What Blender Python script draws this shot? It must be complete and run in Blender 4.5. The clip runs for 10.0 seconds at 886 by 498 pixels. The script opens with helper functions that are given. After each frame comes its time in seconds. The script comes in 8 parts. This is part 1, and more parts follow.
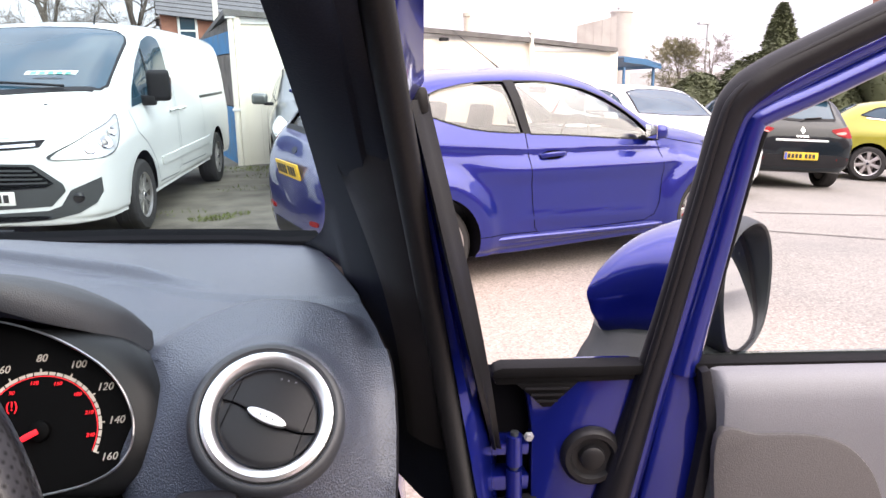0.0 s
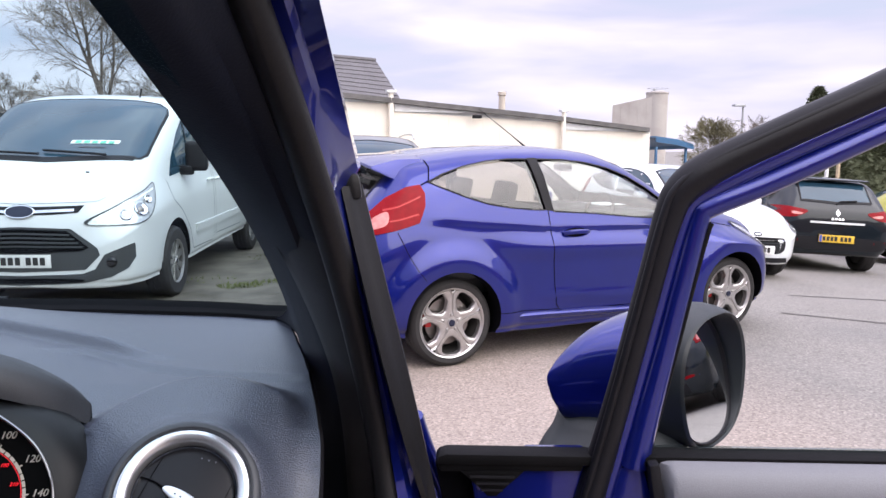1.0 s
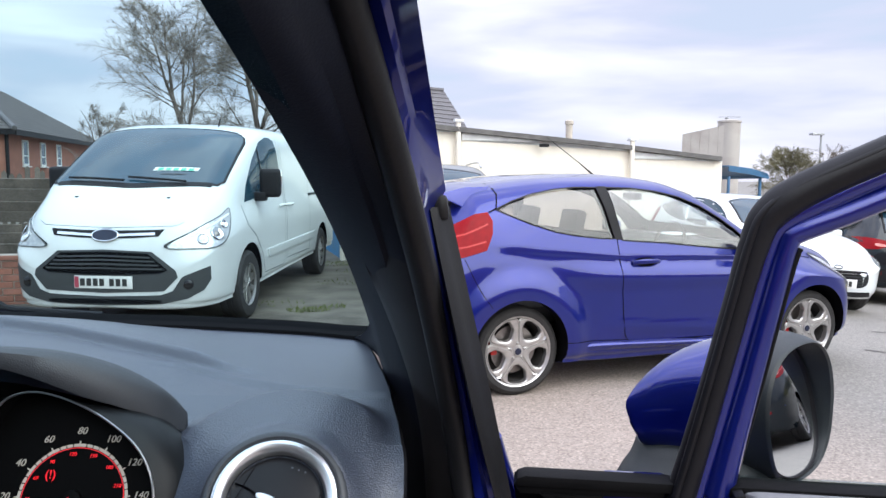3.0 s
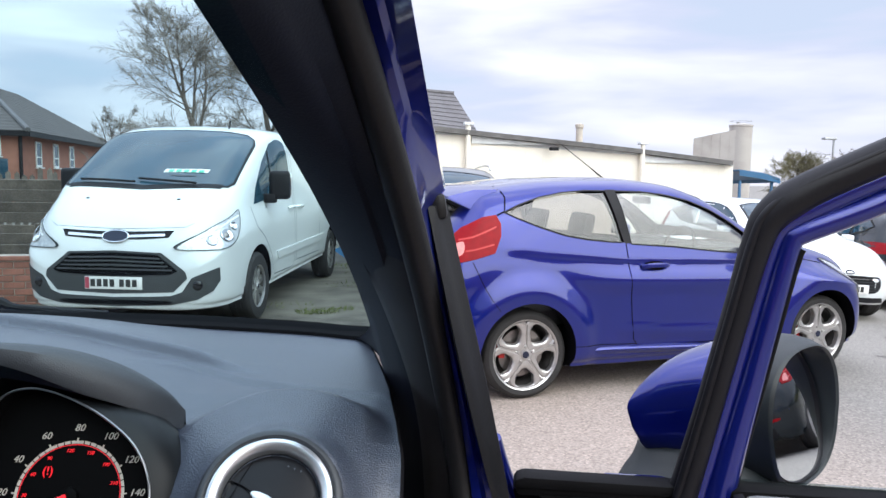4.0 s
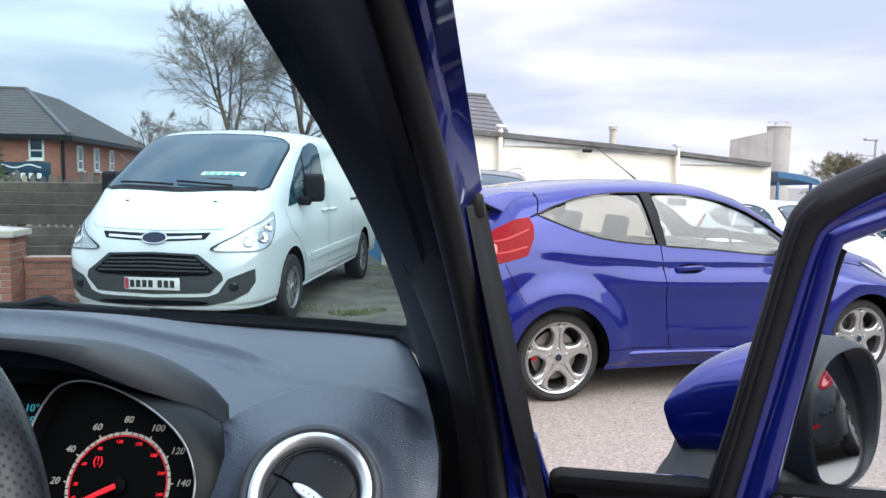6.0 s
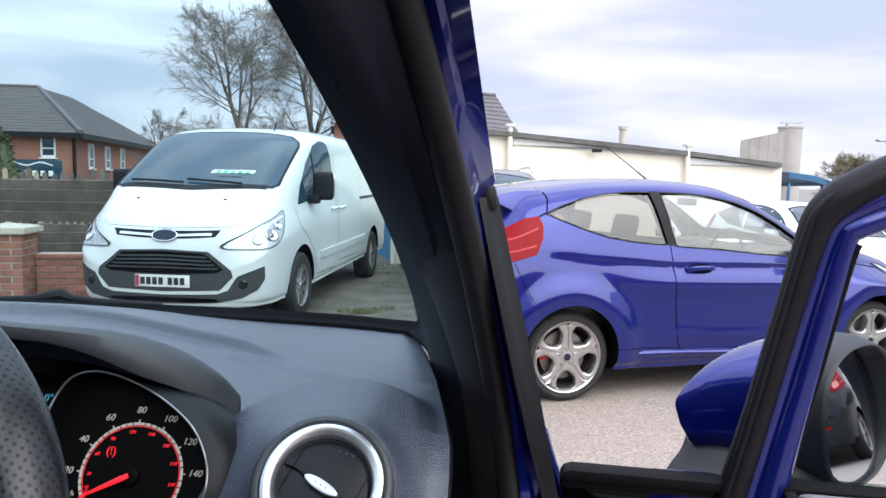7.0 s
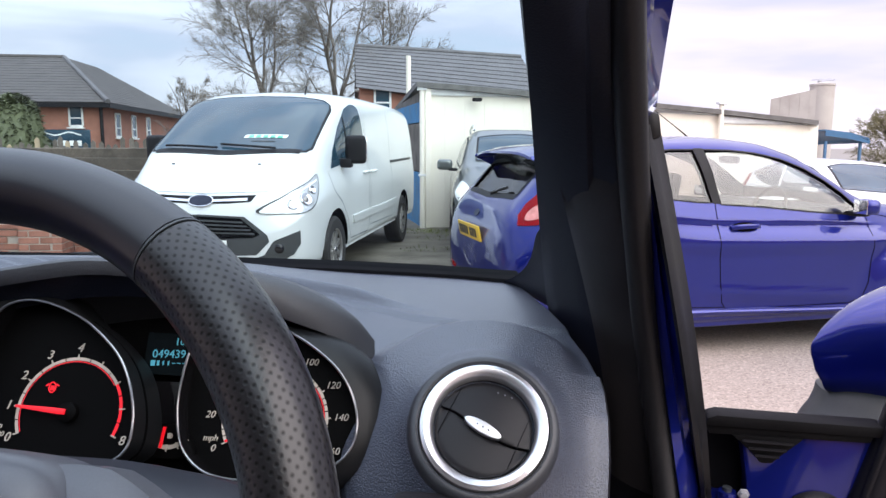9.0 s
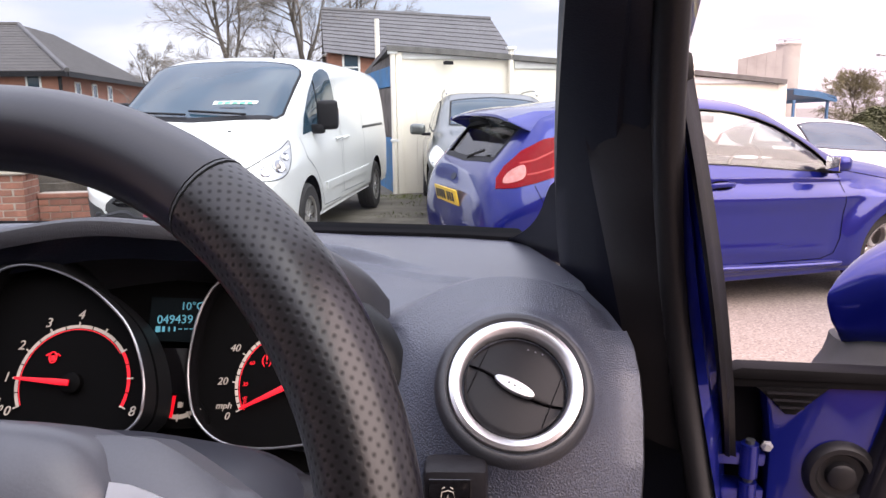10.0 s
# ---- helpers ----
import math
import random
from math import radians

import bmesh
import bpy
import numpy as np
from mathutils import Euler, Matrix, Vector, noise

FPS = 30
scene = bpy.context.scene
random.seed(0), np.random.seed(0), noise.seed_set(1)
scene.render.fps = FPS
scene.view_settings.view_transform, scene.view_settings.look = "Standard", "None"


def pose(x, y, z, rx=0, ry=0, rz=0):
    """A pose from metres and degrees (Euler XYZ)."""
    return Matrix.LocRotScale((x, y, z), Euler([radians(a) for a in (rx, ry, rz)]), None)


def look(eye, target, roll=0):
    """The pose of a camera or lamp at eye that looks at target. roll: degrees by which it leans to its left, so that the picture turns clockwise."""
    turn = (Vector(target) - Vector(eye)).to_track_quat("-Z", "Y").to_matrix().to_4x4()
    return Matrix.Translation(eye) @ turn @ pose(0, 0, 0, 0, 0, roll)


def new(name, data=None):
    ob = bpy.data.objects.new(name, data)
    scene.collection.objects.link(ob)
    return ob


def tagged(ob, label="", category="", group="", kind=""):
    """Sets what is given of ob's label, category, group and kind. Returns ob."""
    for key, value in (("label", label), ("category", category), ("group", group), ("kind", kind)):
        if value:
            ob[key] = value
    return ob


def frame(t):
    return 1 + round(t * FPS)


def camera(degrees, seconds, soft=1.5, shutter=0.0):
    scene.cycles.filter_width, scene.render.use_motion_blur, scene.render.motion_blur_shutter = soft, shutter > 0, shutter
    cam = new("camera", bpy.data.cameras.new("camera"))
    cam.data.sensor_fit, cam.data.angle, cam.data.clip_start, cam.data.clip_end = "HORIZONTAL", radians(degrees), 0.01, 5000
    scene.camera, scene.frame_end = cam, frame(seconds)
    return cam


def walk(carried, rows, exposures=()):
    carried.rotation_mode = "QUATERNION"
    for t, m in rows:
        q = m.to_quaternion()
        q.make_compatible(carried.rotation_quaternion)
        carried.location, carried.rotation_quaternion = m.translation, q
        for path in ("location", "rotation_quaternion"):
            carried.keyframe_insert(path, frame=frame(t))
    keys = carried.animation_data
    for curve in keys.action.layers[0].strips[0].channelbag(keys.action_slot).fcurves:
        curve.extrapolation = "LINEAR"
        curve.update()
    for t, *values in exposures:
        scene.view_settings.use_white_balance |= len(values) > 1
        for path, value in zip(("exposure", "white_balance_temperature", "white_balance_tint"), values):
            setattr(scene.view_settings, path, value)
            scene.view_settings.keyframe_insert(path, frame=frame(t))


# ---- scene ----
cam = camera(62.71, 10.0)
PATH = [
    (0, (-0.059, 0.053, 1.446), (0.633, 1.869, 0.974), -0.79),
    (0.5, (0.027, 0.026, 1.451), (0.707, 1.874, 1.100), -0.00),
    (1, (0.022, 0.019, 1.457), (0.640, 1.901, 1.181), 0.34),
    (1.5, (0.003, 0.009, 1.460), (0.554, 1.917, 1.224), 0.51),
    (2, (-0.006, 0.008, 1.461), (0.493, 1.933, 1.245), 0.52),
    (2.5, (-0.005, 0.010, 1.456), (0.463, 1.944, 1.250), 0.51),
    (4, (0.011, 0.010, 1.448), (0.435, 1.955, 1.256), 0.82),
    (4.5, (0.009, 0.008, 1.445), (0.414, 1.958, 1.258), 0.92),
    (5, (0.006, 0.005, 1.443), (0.388, 1.960, 1.258), 0.90),
    (5.5, (0.004, 0.002, 1.445), (0.363, 1.961, 1.260), 0.80),
    (6, (0.004, 0.002, 1.445), (0.342, 1.964, 1.259), 0.72),
    (7.5, (-0.001, 0.002, 1.435), (0.300, 1.970, 1.243), 1.09),
    (8, (-0.003, 0.003, 1.433), (0.276, 1.972, 1.226), 1.03),
    (8.5, (-0.048, 0.013, 1.429), (0.208, 1.983, 1.192), 0.69),
    (9, (-0.105, 0.048, 1.408), (0.146, 2.012, 1.125), 0.12),
    (9.5, (-0.135, 0.083, 1.399), (0.141, 2.037, 1.071), -0.36),
    (10, (-0.142, 0.083, 1.393), (0.182, 2.020, 1.018), -0.74),
]
walk(cam, [(t, look(eye, target, roll)) for t, eye, target, roll in PATH], [(0, 1.90, 7200, 12), (0.5, 1.40, 6650, 9), (1, 1.22, 6500, 12), (2, 1.17, 6380, 9), (2.5, 1.19, 6280, 5), (4, 1.22, 6220, 1), (8.5, 1.26, 6380, 5), (9.3, 1.43, 6950, 17), (10, 1.59, 7450, 24)])

from mathutils.bvhtree import BVHTree

# ---- light ----
world = bpy.data.worlds.new("sky")
scene.world = world
world.use_nodes = True
SUN_EL, SUN_AZ = 36.0, 150.0
wn, wl = world.node_tree.nodes, world.node_tree.links
sky = wn.new("ShaderNodeTexSky")
sky.sky_type, sky.sun_disc = "NISHITA", False
sky.sun_elevation, sky.sun_rotation = radians(SUN_EL), radians(SUN_AZ)
dim = wn.new("ShaderNodeVectorMath")
dim.operation = "SCALE"
dim.inputs["Scale"].default_value = 0.10
wl.new(sky.outputs[0], dim.inputs[0])
coord = wn.new("ShaderNodeTexCoord")
stretch = wn.new("ShaderNodeMapping")
stretch.inputs["Scale"].default_value = (1.0, 1.0, 5.6)
stretch.inputs["Location"].default_value = (0.0, 0.0, -0.55)
wl.new(coord.outputs["Generated"], stretch.inputs[0])
puffs = wn.new("ShaderNodeTexNoise")
puffs.inputs["Scale"].default_value, puffs.inputs["Detail"].default_value, puffs.inputs["Roughness"].default_value = 2.2, 6, 0.46
puffs.inputs["Distortion"].default_value = 0.3
wl.new(stretch.outputs[0], puffs.inputs["Vector"])
cover = wn.new("ShaderNodeValToRGB")
cover.color_ramp.elements[0].position, cover.color_ramp.elements[0].color = 0.36, (0.300, 0.315, 0.405, 1)
cover.color_ramp.elements[1].position, cover.color_ramp.elements[1].color = 0.68, (0.585, 0.565, 0.615, 1)
for where, tone in ((0.43, (0.330, 0.325, 0.415)), (0.50, (0.395, 0.375, 0.455)), (0.58, (0.465, 0.440, 0.512))):
    cover.color_ramp.elements.new(where).color = (*tone, 1)
wl.new(puffs.outputs["Fac"], cover.inputs[0])
blend = wn.new("ShaderNodeMix")
blend.data_type = "RGBA"
blend.inputs["Factor"].default_value = 0.94
wl.new(dim.outputs[0], blend.inputs["A"])
wl.new(cover.outputs[0], blend.inputs["B"])
# an overcast sky is about three times as bright overhead as at the horizon
height = wn.new("ShaderNodeSeparateXYZ")
wl.new(coord.outputs["Generated"], height.inputs[0])
dome = wn.new("ShaderNodeMapRange")
dome.interpolation_type = "SMOOTHSTEP"
dome.inputs["From Min"].default_value, dome.inputs["From Max"].default_value = 0.25, 0.95
dome.inputs["To Min"].default_value, dome.inputs["To Max"].default_value = 1.0, 3.0
wl.new(height.outputs["Z"], dome.inputs["Value"])
lit = wn.new("ShaderNodeVectorMath")
lit.operation = "SCALE"
wl.new(blend.outputs["Result"], lit.inputs[0])
wl.new(dome.outputs[0], lit.inputs["Scale"])
wl.new(lit.outputs[0], wn["Background"].inputs[0])
wn["Background"].inputs[1].default_value = 1.0

sun_data = bpy.data.lights.new("sun", "SUN")
sun_data.energy, sun_data.angle, sun_data.color = 1.5, radians(74), (1.0, 0.95, 0.88)
sun = new("sun", sun_data)
az = radians(SUN_AZ)
sun_from = Vector((math.sin(az) * math.cos(radians(SUN_EL)), math.cos(az) * math.cos(radians(SUN_EL)), math.sin(radians(SUN_EL))))
sun.matrix_world = look(sun_from * 40, (0, 0, 0))


# ---- tools ----
def part(name, bm, material, parent=None, label="", smooth=True, at=None):
    """Links a bmesh (or a mesh) as one mesh object under a thing or a part."""
    if isinstance(bm, bmesh.types.BMesh):
        bmesh.ops.recalc_face_normals(bm, faces=bm.faces)
        me = bpy.data.meshes.new(name)
        bm.to_mesh(me)
        bm.free()
    else:
        me = bm
    for m in material if isinstance(material, (list, tuple)) else [material]:
        me.materials.append(m)
    if smooth:
        me.shade_smooth()
        me.set_sharp_from_angle(angle=radians(38))
    ob = new(name, me)
    if parent is not None:
        ob.parent = parent
    if at is not None:
        ob.matrix_basis = at
    if label:
        ob["label"] = label
    return ob


def thing(name, label, category, m=None, group="", kind=""):
    ob = new(name)
    ob.empty_display_size = 0.1
    if m is not None:
        ob.matrix_world = m
    return tagged(ob, label, category, group, kind)


def box_bm(sx, sy, sz, m=None, bevel=0.0, seg=2):
    bm = bmesh.new()
    bmesh.ops.create_cube(bm, size=1)
    bmesh.ops.scale(bm, vec=(sx, sy, sz), verts=bm.verts)
    if bevel:
        bmesh.ops.bevel(bm, geom=bm.edges[:], offset=bevel, segments=seg, affect="EDGES", profile=0.6)
    if m is not None:
        bmesh.ops.transform(bm, matrix=m, verts=bm.verts)
    return bm


def joined(*bms):
    out = bmesh.new()
    for b in bms:
        me = bpy.data.meshes.new("tmp")
        b.to_mesh(me)
        b.free()
        out.from_mesh(me)
        bpy.data.meshes.remove(me)
    return out


def grid_bm(rows, close_u=False, close_v=False):
    """A sheet through rows of points."""
    bm = bmesh.new()
    vs = [[bm.verts.new(p) for p in row] for row in rows]
    nu, nv = len(vs), len(vs[0])
    for i in range(nu if close_u else nu - 1):
        for j in range(nv if close_v else nv - 1):
            a, b, c, d = vs[i][j], vs[i][(j + 1) % nv], vs[(i + 1) % nu][(j + 1) % nv], vs[(i + 1) % nu][j]
            quad = []
            for v in (a, b, c, d):
                if v not in quad:
                    quad.append(v)
            if len(quad) > 2:
                bm.faces.new(quad)
    return bm


def thick(bm, t):
    bmesh.ops.recalc_face_normals(bm, faces=bm.faces)
    bmesh.ops.solidify(bm, geom=bm.faces[:], thickness=t)
    return bm


def spline(points, n):
    """n points along a smooth curve through the given ones."""
    p = np.array(points, float)
    ext = np.vstack([2 * p[0] - p[1], p, 2 * p[-1] - p[-2]])
    out = []
    for u in np.linspace(0, len(p) - 1, n):
        i = min(int(u), len(p) - 2)
        f = u - i
        a, b, c, d = ext[i], ext[i + 1], ext[i + 2], ext[i + 3]
        out.append(0.5 * (2 * b + (c - a) * f + (2 * a - 5 * b + 4 * c - d) * f * f + (3 * b - a - 3 * c + d) * f**3))
    return [Vector(q) for q in out]


def tube_bm(path, radius, sides=10, flat=1.0, closed=False, up=(0, 0, 1)):
    """A tube along a path; radius may be a list; flat squeezes it along the second axis."""
    rows = []
    n = len(path)
    for i, p in enumerate(path):
        a = path[i - 1] if (i or closed) else path[0]
        b = path[(i + 1) % n] if (i < n - 1 or closed) else path[-1]
        t = (Vector(b) - Vector(a)).normalized()
        x = t.cross(Vector(up))
        if x.length < 1e-4:
            x = t.cross(Vector((1, 0, 0)))
        x.normalize()
        y = t.cross(x)
        r = radius[i] if isinstance(radius, (list, tuple)) else radius
        rows.append([Vector(p) + x * (r * math.cos(k * 2 * math.pi / sides)) + y * (r * flat * math.sin(k * 2 * math.pi / sides)) for k in range(sides)])
    bm = grid_bm(rows, close_u=closed, close_v=True)
    if not closed:
        for row in (rows[0], rows[-1]):
            vs = [v for v in bm.verts if any((v.co - q).length < 1e-7 for q in row)]
            if len(vs) == sides:
                order = [min(vs, key=lambda v, q=q: (v.co - q).length) for q in row]
                try:
                    bm.faces.new(order)
                except ValueError:
                    pass
    return bm


def lathe_bm(profile, sides=40, m=None, ang=2 * math.pi):
    """profile of (radius, height) turned round z."""
    full = abs(ang - 2 * math.pi) < 1e-6
    n = sides if full else sides + 1
    rows = [[Vector((r * math.cos(k * ang / sides), r * math.sin(k * ang / sides), h)) for k in range(n)] for r, h in profile]
    bm = grid_bm(rows, close_v=full)
    bmesh.ops.remove_doubles(bm, verts=bm.verts, dist=1e-5)
    if m is not None:
        bmesh.ops.transform(bm, matrix=m, verts=bm.verts)
    return bm


def prism_bm(poly, d0, d1, axis="y", bevel=0.0):
    """A flat outline (two coordinates) carried along an axis from d0 to d1."""
    def put(p, d):
        return {"x": (d, p[0], p[1]), "y": (p[0], d, p[1]), "z": (p[0], p[1], d)}[axis]
    bm = bmesh.new()
    a = [bm.verts.new(put(p, d0)) for p in poly]
    b = [bm.verts.new(put(p, d1)) for p in poly]
    bm.faces.new(a)
    bm.faces.new(b[::-1])
    for i in range(len(poly)):
        j = (i + 1) % len(poly)
        bm.faces.new((a[i], a[j], b[j], b[i]))
    bmesh.ops.recalc_face_normals(bm, faces=bm.faces)
    if bevel:
        bmesh.ops.bevel(bm, geom=bm.edges[:], offset=bevel, segments=2, affect="EDGES", profile=0.6)
    return bm


def frame_m(origin, ex, ey):
    """The pose whose x and y axes are the given ones."""
    ex = Vector(ex).normalized()
    ez = ex.cross(Vector(ey)).normalized()
    ey = ez.cross(ex)
    m = Matrix((ex, ey, ez)).transposed().to_4x4()
    m.translation = origin
    return m


def text_part(words, size, material, parent, m, name="lettering", shear=0.0, align="CENTER", depth=0.0003):
    cu = bpy.data.curves.new("lettering", "FONT")
    cu.body, cu.size, cu.align_x, cu.align_y, cu.shear, cu.extrude = words, size, align, "CENTER", shear, depth
    cu.resolution_u = 3
    ob = new("tmp_text", cu)
    me = bpy.data.meshes.new_from_object(ob)
    bpy.data.objects.remove(ob)
    bpy.data.curves.remove(cu)
    me.materials.clear()
    return part(name, me, material, parent, smooth=False, at=m)


def cut(ob, cutters):
    """Takes the cutters' volume out of a mesh object."""
    for c in cutters:
        c.parent = ob.parent
        mod = ob.modifiers.new("cut", "BOOLEAN")
        mod.operation, mod.object, mod.solver = "DIFFERENCE", c, "EXACT"
    deps = bpy.context.evaluated_depsgraph_get()
    me = bpy.data.meshes.new_from_object(ob.evaluated_get(deps))
    ob.modifiers.clear()
    src = ob.data
    ob.data = me
    bpy.data.meshes.remove(src)
    for c in cutters:
        bpy.data.objects.remove(c)
    me.shade_smooth()
    me.set_sharp_from_angle(angle=radians(32))


def cutter(bm, index=1):
    me = bpy.data.meshes.new("cutter")
    bmesh.ops.recalc_face_normals(bm, faces=bm.faces)
    for f in bm.faces:
        f.material_index = index
    bm.to_mesh(me)
    bm.free()
    for _ in range(index + 1):
        me.materials.append(None)
    return new("cutter", me)


def patch_bm(tree, poly, axis, sign, offset, depth, step=0.06):
    """An outline laid on a body: seen along an axis from its sign side, pressed onto the surface, proud of it by offset, with a thickness."""
    bm = bmesh.new()
    vs = [bm.verts.new((p[0], p[1], 0)) for p in poly]
    bm.faces.new(vs)
    for k in (0, 1):
        lo, hi = min(p[k] for p in poly), max(p[k] for p in poly)
        n = max(1, int((hi - lo) / step))
        for i in range(1, n):
            co, no = [0, 0, 0], [0, 0, 0]
            co[k], no[k] = lo + (hi - lo) * i / n, 1
            bmesh.ops.bisect_plane(bm, geom=bm.verts[:] + bm.edges[:] + bm.faces[:], plane_co=co, plane_no=no)
    bmesh.ops.triangulate(bm, faces=[f for f in bm.faces if len(f.verts) > 4])
    ways = {"x": Vector((sign, 0, 0)), "y": Vector((0, sign, 0)), "z": Vector((0, 0, sign))}
    way = ways[axis]
    nrm = {}
    for v in bm.verts:
        a, b = v.co.x, v.co.y
        p = {"x": Vector((0, a, b)), "y": Vector((a, 0, b)), "z": Vector((a, b, 0))}[axis] + way * 6
        hit, no, _, _ = tree.ray_cast(p, -way)
        if hit is None:
            hit, no, _, _ = tree.find_nearest(p - way * 5.2)
        if no.dot(way) < 0:
            no = -no
        nrm[v] = no
        v.co = hit + no * offset
    if depth:
        top = bm.faces[:]
        low = {v: bm.verts.new(v.co - nrm[v] * depth) for v in list(nrm)}
        rim = [e for e in bm.edges if e.is_boundary]
        for f in top:
            bm.faces.new([low[v] for v in reversed(f.verts)])
        for e in rim:
            a, b = e.verts
            try:
                bm.faces.new((a, b, low[b], low[a]))
            except ValueError:
                pass
    return bm


def tree_of(ob):
    bm = bmesh.new()
    bm.from_mesh(ob.data)
    t = BVHTree.FromBMesh(bm)
    bm.free()
    return t


def smooth_poly(poly, n=48):
    """A closed outline rounded through its corners."""
    p = np.array(list(poly) + [poly[0]], float)
    ext = np.vstack([p[-2], p, p[1]])
    out = []
    m = len(poly)
    for u in np.linspace(0, m, n, endpoint=False):
        i = min(int(u), m - 1)
        f = u - i
        a, b, c, d = ext[i], ext[i + 1], ext[i + 2], ext[i + 3]
        out.append(tuple(0.5 * (2 * b + (c - a) * f + (2 * a - 5 * b + 4 * c - d) * f * f + (3 * b - a - 3 * c + d) * f**3)))
    return out


def ellipse(cx, cy, a, b, n=28, power=2.0):
    out = []
    for k in range(n):
        c, s = math.cos(2 * math.pi * k / n), math.sin(2 * math.pi * k / n)
        out.append((cx + a * math.copysign(abs(c) ** (2 / power), c), cy + b * math.copysign(abs(s) ** (2 / power), s)))
    return out


def ground_z(x, y):
    """The car park falls gently to the right and rises a little under the near car."""
    u = x + 0.25 * (y - 12.5) - 2.2
    fall = 0.065 * (math.log1p(math.exp(min(u, 30) * 2.0)) / 2.0)
    fall = min(fall, 0.9 + 0.001 * u)
    d = math.hypot(x + 0.3, y + 0.2)
    k = min(max((3.1 - d) / 1.0, 0), 1)
    return 0.22 * k * k * (3 - 2 * k) - fall


def on_ground(x, y, yaw):
    """The pose of a thing standing on the sloping ground, its x axis along yaw (radians)."""
    e = 0.4
    n = Vector(((ground_z(x - e, y) - ground_z(x + e, y)) / (2 * e), (ground_z(x, y - e) - ground_z(x, y + e)) / (2 * e), 1)).normalized()
    ex = Vector((math.cos(yaw), math.sin(yaw), 0))
    ex = (ex - n * ex.dot(n)).normalized()
    return frame_m(Vector((x, y, ground_z(x, y))), ex, n.cross(ex))


def ramp01(v):
    v = max(0.0, min(1.0, v))
    return v * v * (3 - 2 * v)


# ---- materials ----
def mat(name, base, rough=0.5, metal=0.0, coat=0.0, var=0.12, scale=6.0, grain=0.0, grain_scale=300.0, bump=0.0, spec=0.5, stain=None, stain_scale=1.2, emit=0.0, each=0.0, coat_rough=0.04):
    """A surface with variation at two scales, fine relief and, if asked, stains of a second colour."""
    m = bpy.data.materials.new(name)
    m.use_nodes = True
    n, l = m.node_tree.nodes, m.node_tree.links
    b = n["Principled BSDF"]
    b.inputs["Roughness"].default_value, b.inputs["Metallic"].default_value = rough, metal
    b.inputs["Coat Weight"].default_value, b.inputs["Coat Roughness"].default_value = coat, coat_rough
    b.inputs["Specular IOR Level"].default_value = spec
    tc = n.new("ShaderNodeTexCoord")
    big = n.new("ShaderNodeTexNoise")
    big.inputs["Scale"].default_value, big.inputs["Detail"].default_value = scale, 6
    l.new(tc.outputs["Object"], big.inputs["Vector"])
    fine = n.new("ShaderNodeTexNoise")
    fine.inputs["Scale"].default_value, fine.inputs["Detail"].default_value = grain_scale, 3
    l.new(tc.outputs["Object"], fine.inputs["Vector"])
    ramp = n.new("ShaderNodeMapRange")
    ramp.inputs["From Min"].default_value, ramp.inputs["From Max"].default_value = 0.3, 0.7
    ramp.inputs["To Min"].default_value, ramp.inputs["To Max"].default_value = 1 - var, 1 + var
    l.new(big.outputs["Fac"], ramp.inputs["Value"])
    ramp2 = n.new("ShaderNodeMapRange")
    ramp2.inputs["From Min"].default_value, ramp2.inputs["From Max"].default_value = 0.3, 0.7
    ramp2.inputs["To Min"].default_value, ramp2.inputs["To Max"].default_value = 1 - grain, 1 + grain
    l.new(fine.outputs["Fac"], ramp2.inputs["Value"])
    mul = n.new("ShaderNodeMath")
    mul.operation = "MULTIPLY"
    l.new(ramp.outputs[0], mul.inputs[0])
    l.new(ramp2.outputs[0], mul.inputs[1])
    tint = n.new("ShaderNodeVectorMath")
    tint.operation = "SCALE"
    tint.inputs[0].default_value = base
    l.new(mul.outputs[0], tint.inputs["Scale"])
    colour = tint.outputs[0]
    if each:
        # pieces of one kind differ a little in tone
        info = n.new("ShaderNodeObjectInfo")
        tone = n.new("ShaderNodeMapRange")
        tone.inputs["To Min"].default_value, tone.inputs["To Max"].default_value = 1 - each, 1 + each
        l.new(info.outputs["Random"], tone.inputs["Value"])
        own_tone = n.new("ShaderNodeVectorMath")
        own_tone.operation = "SCALE"
        l.new(colour, own_tone.inputs[0])
        l.new(tone.outputs[0], own_tone.inputs["Scale"])
        colour = own_tone.outputs[0]
    if stain:
        sn = n.new("ShaderNodeTexNoise")
        sn.inputs["Scale"].default_value, sn.inputs["Detail"].default_value, sn.inputs["Roughness"].default_value = stain_scale, 9, 0.65
        l.new(tc.outputs["Object"], sn.inputs["Vector"])
        sr = n.new("ShaderNodeMapRange")
        sr.inputs["From Min"].default_value, sr.inputs["From Max"].default_value = 0.5, 0.68
        l.new(sn.outputs["Fac"], sr.inputs["Value"])
        mx = n.new("ShaderNodeMix")
        mx.data_type = "RGBA"
        mx.inputs["B"].default_value = (*stain, 1)
        l.new(sr.outputs[0], mx.inputs["Factor"])
        l.new(colour, mx.inputs["A"])
        colour = mx.outputs["Result"]
    l.new(colour, b.inputs["Base Color"])
    if bump:
        bp = n.new("ShaderNodeBump")
        bp.inputs["Strength"].default_value, bp.inputs["Distance"].default_value = bump, 0.002
        l.new(fine.outputs["Fac"], bp.inputs["Height"])
        l.new(bp.outputs[0], b.inputs["Normal"])
    if emit:
        l.new(colour, b.inputs["Emission Color"])
        b.inputs["Emission Strength"].default_value = emit
    return m


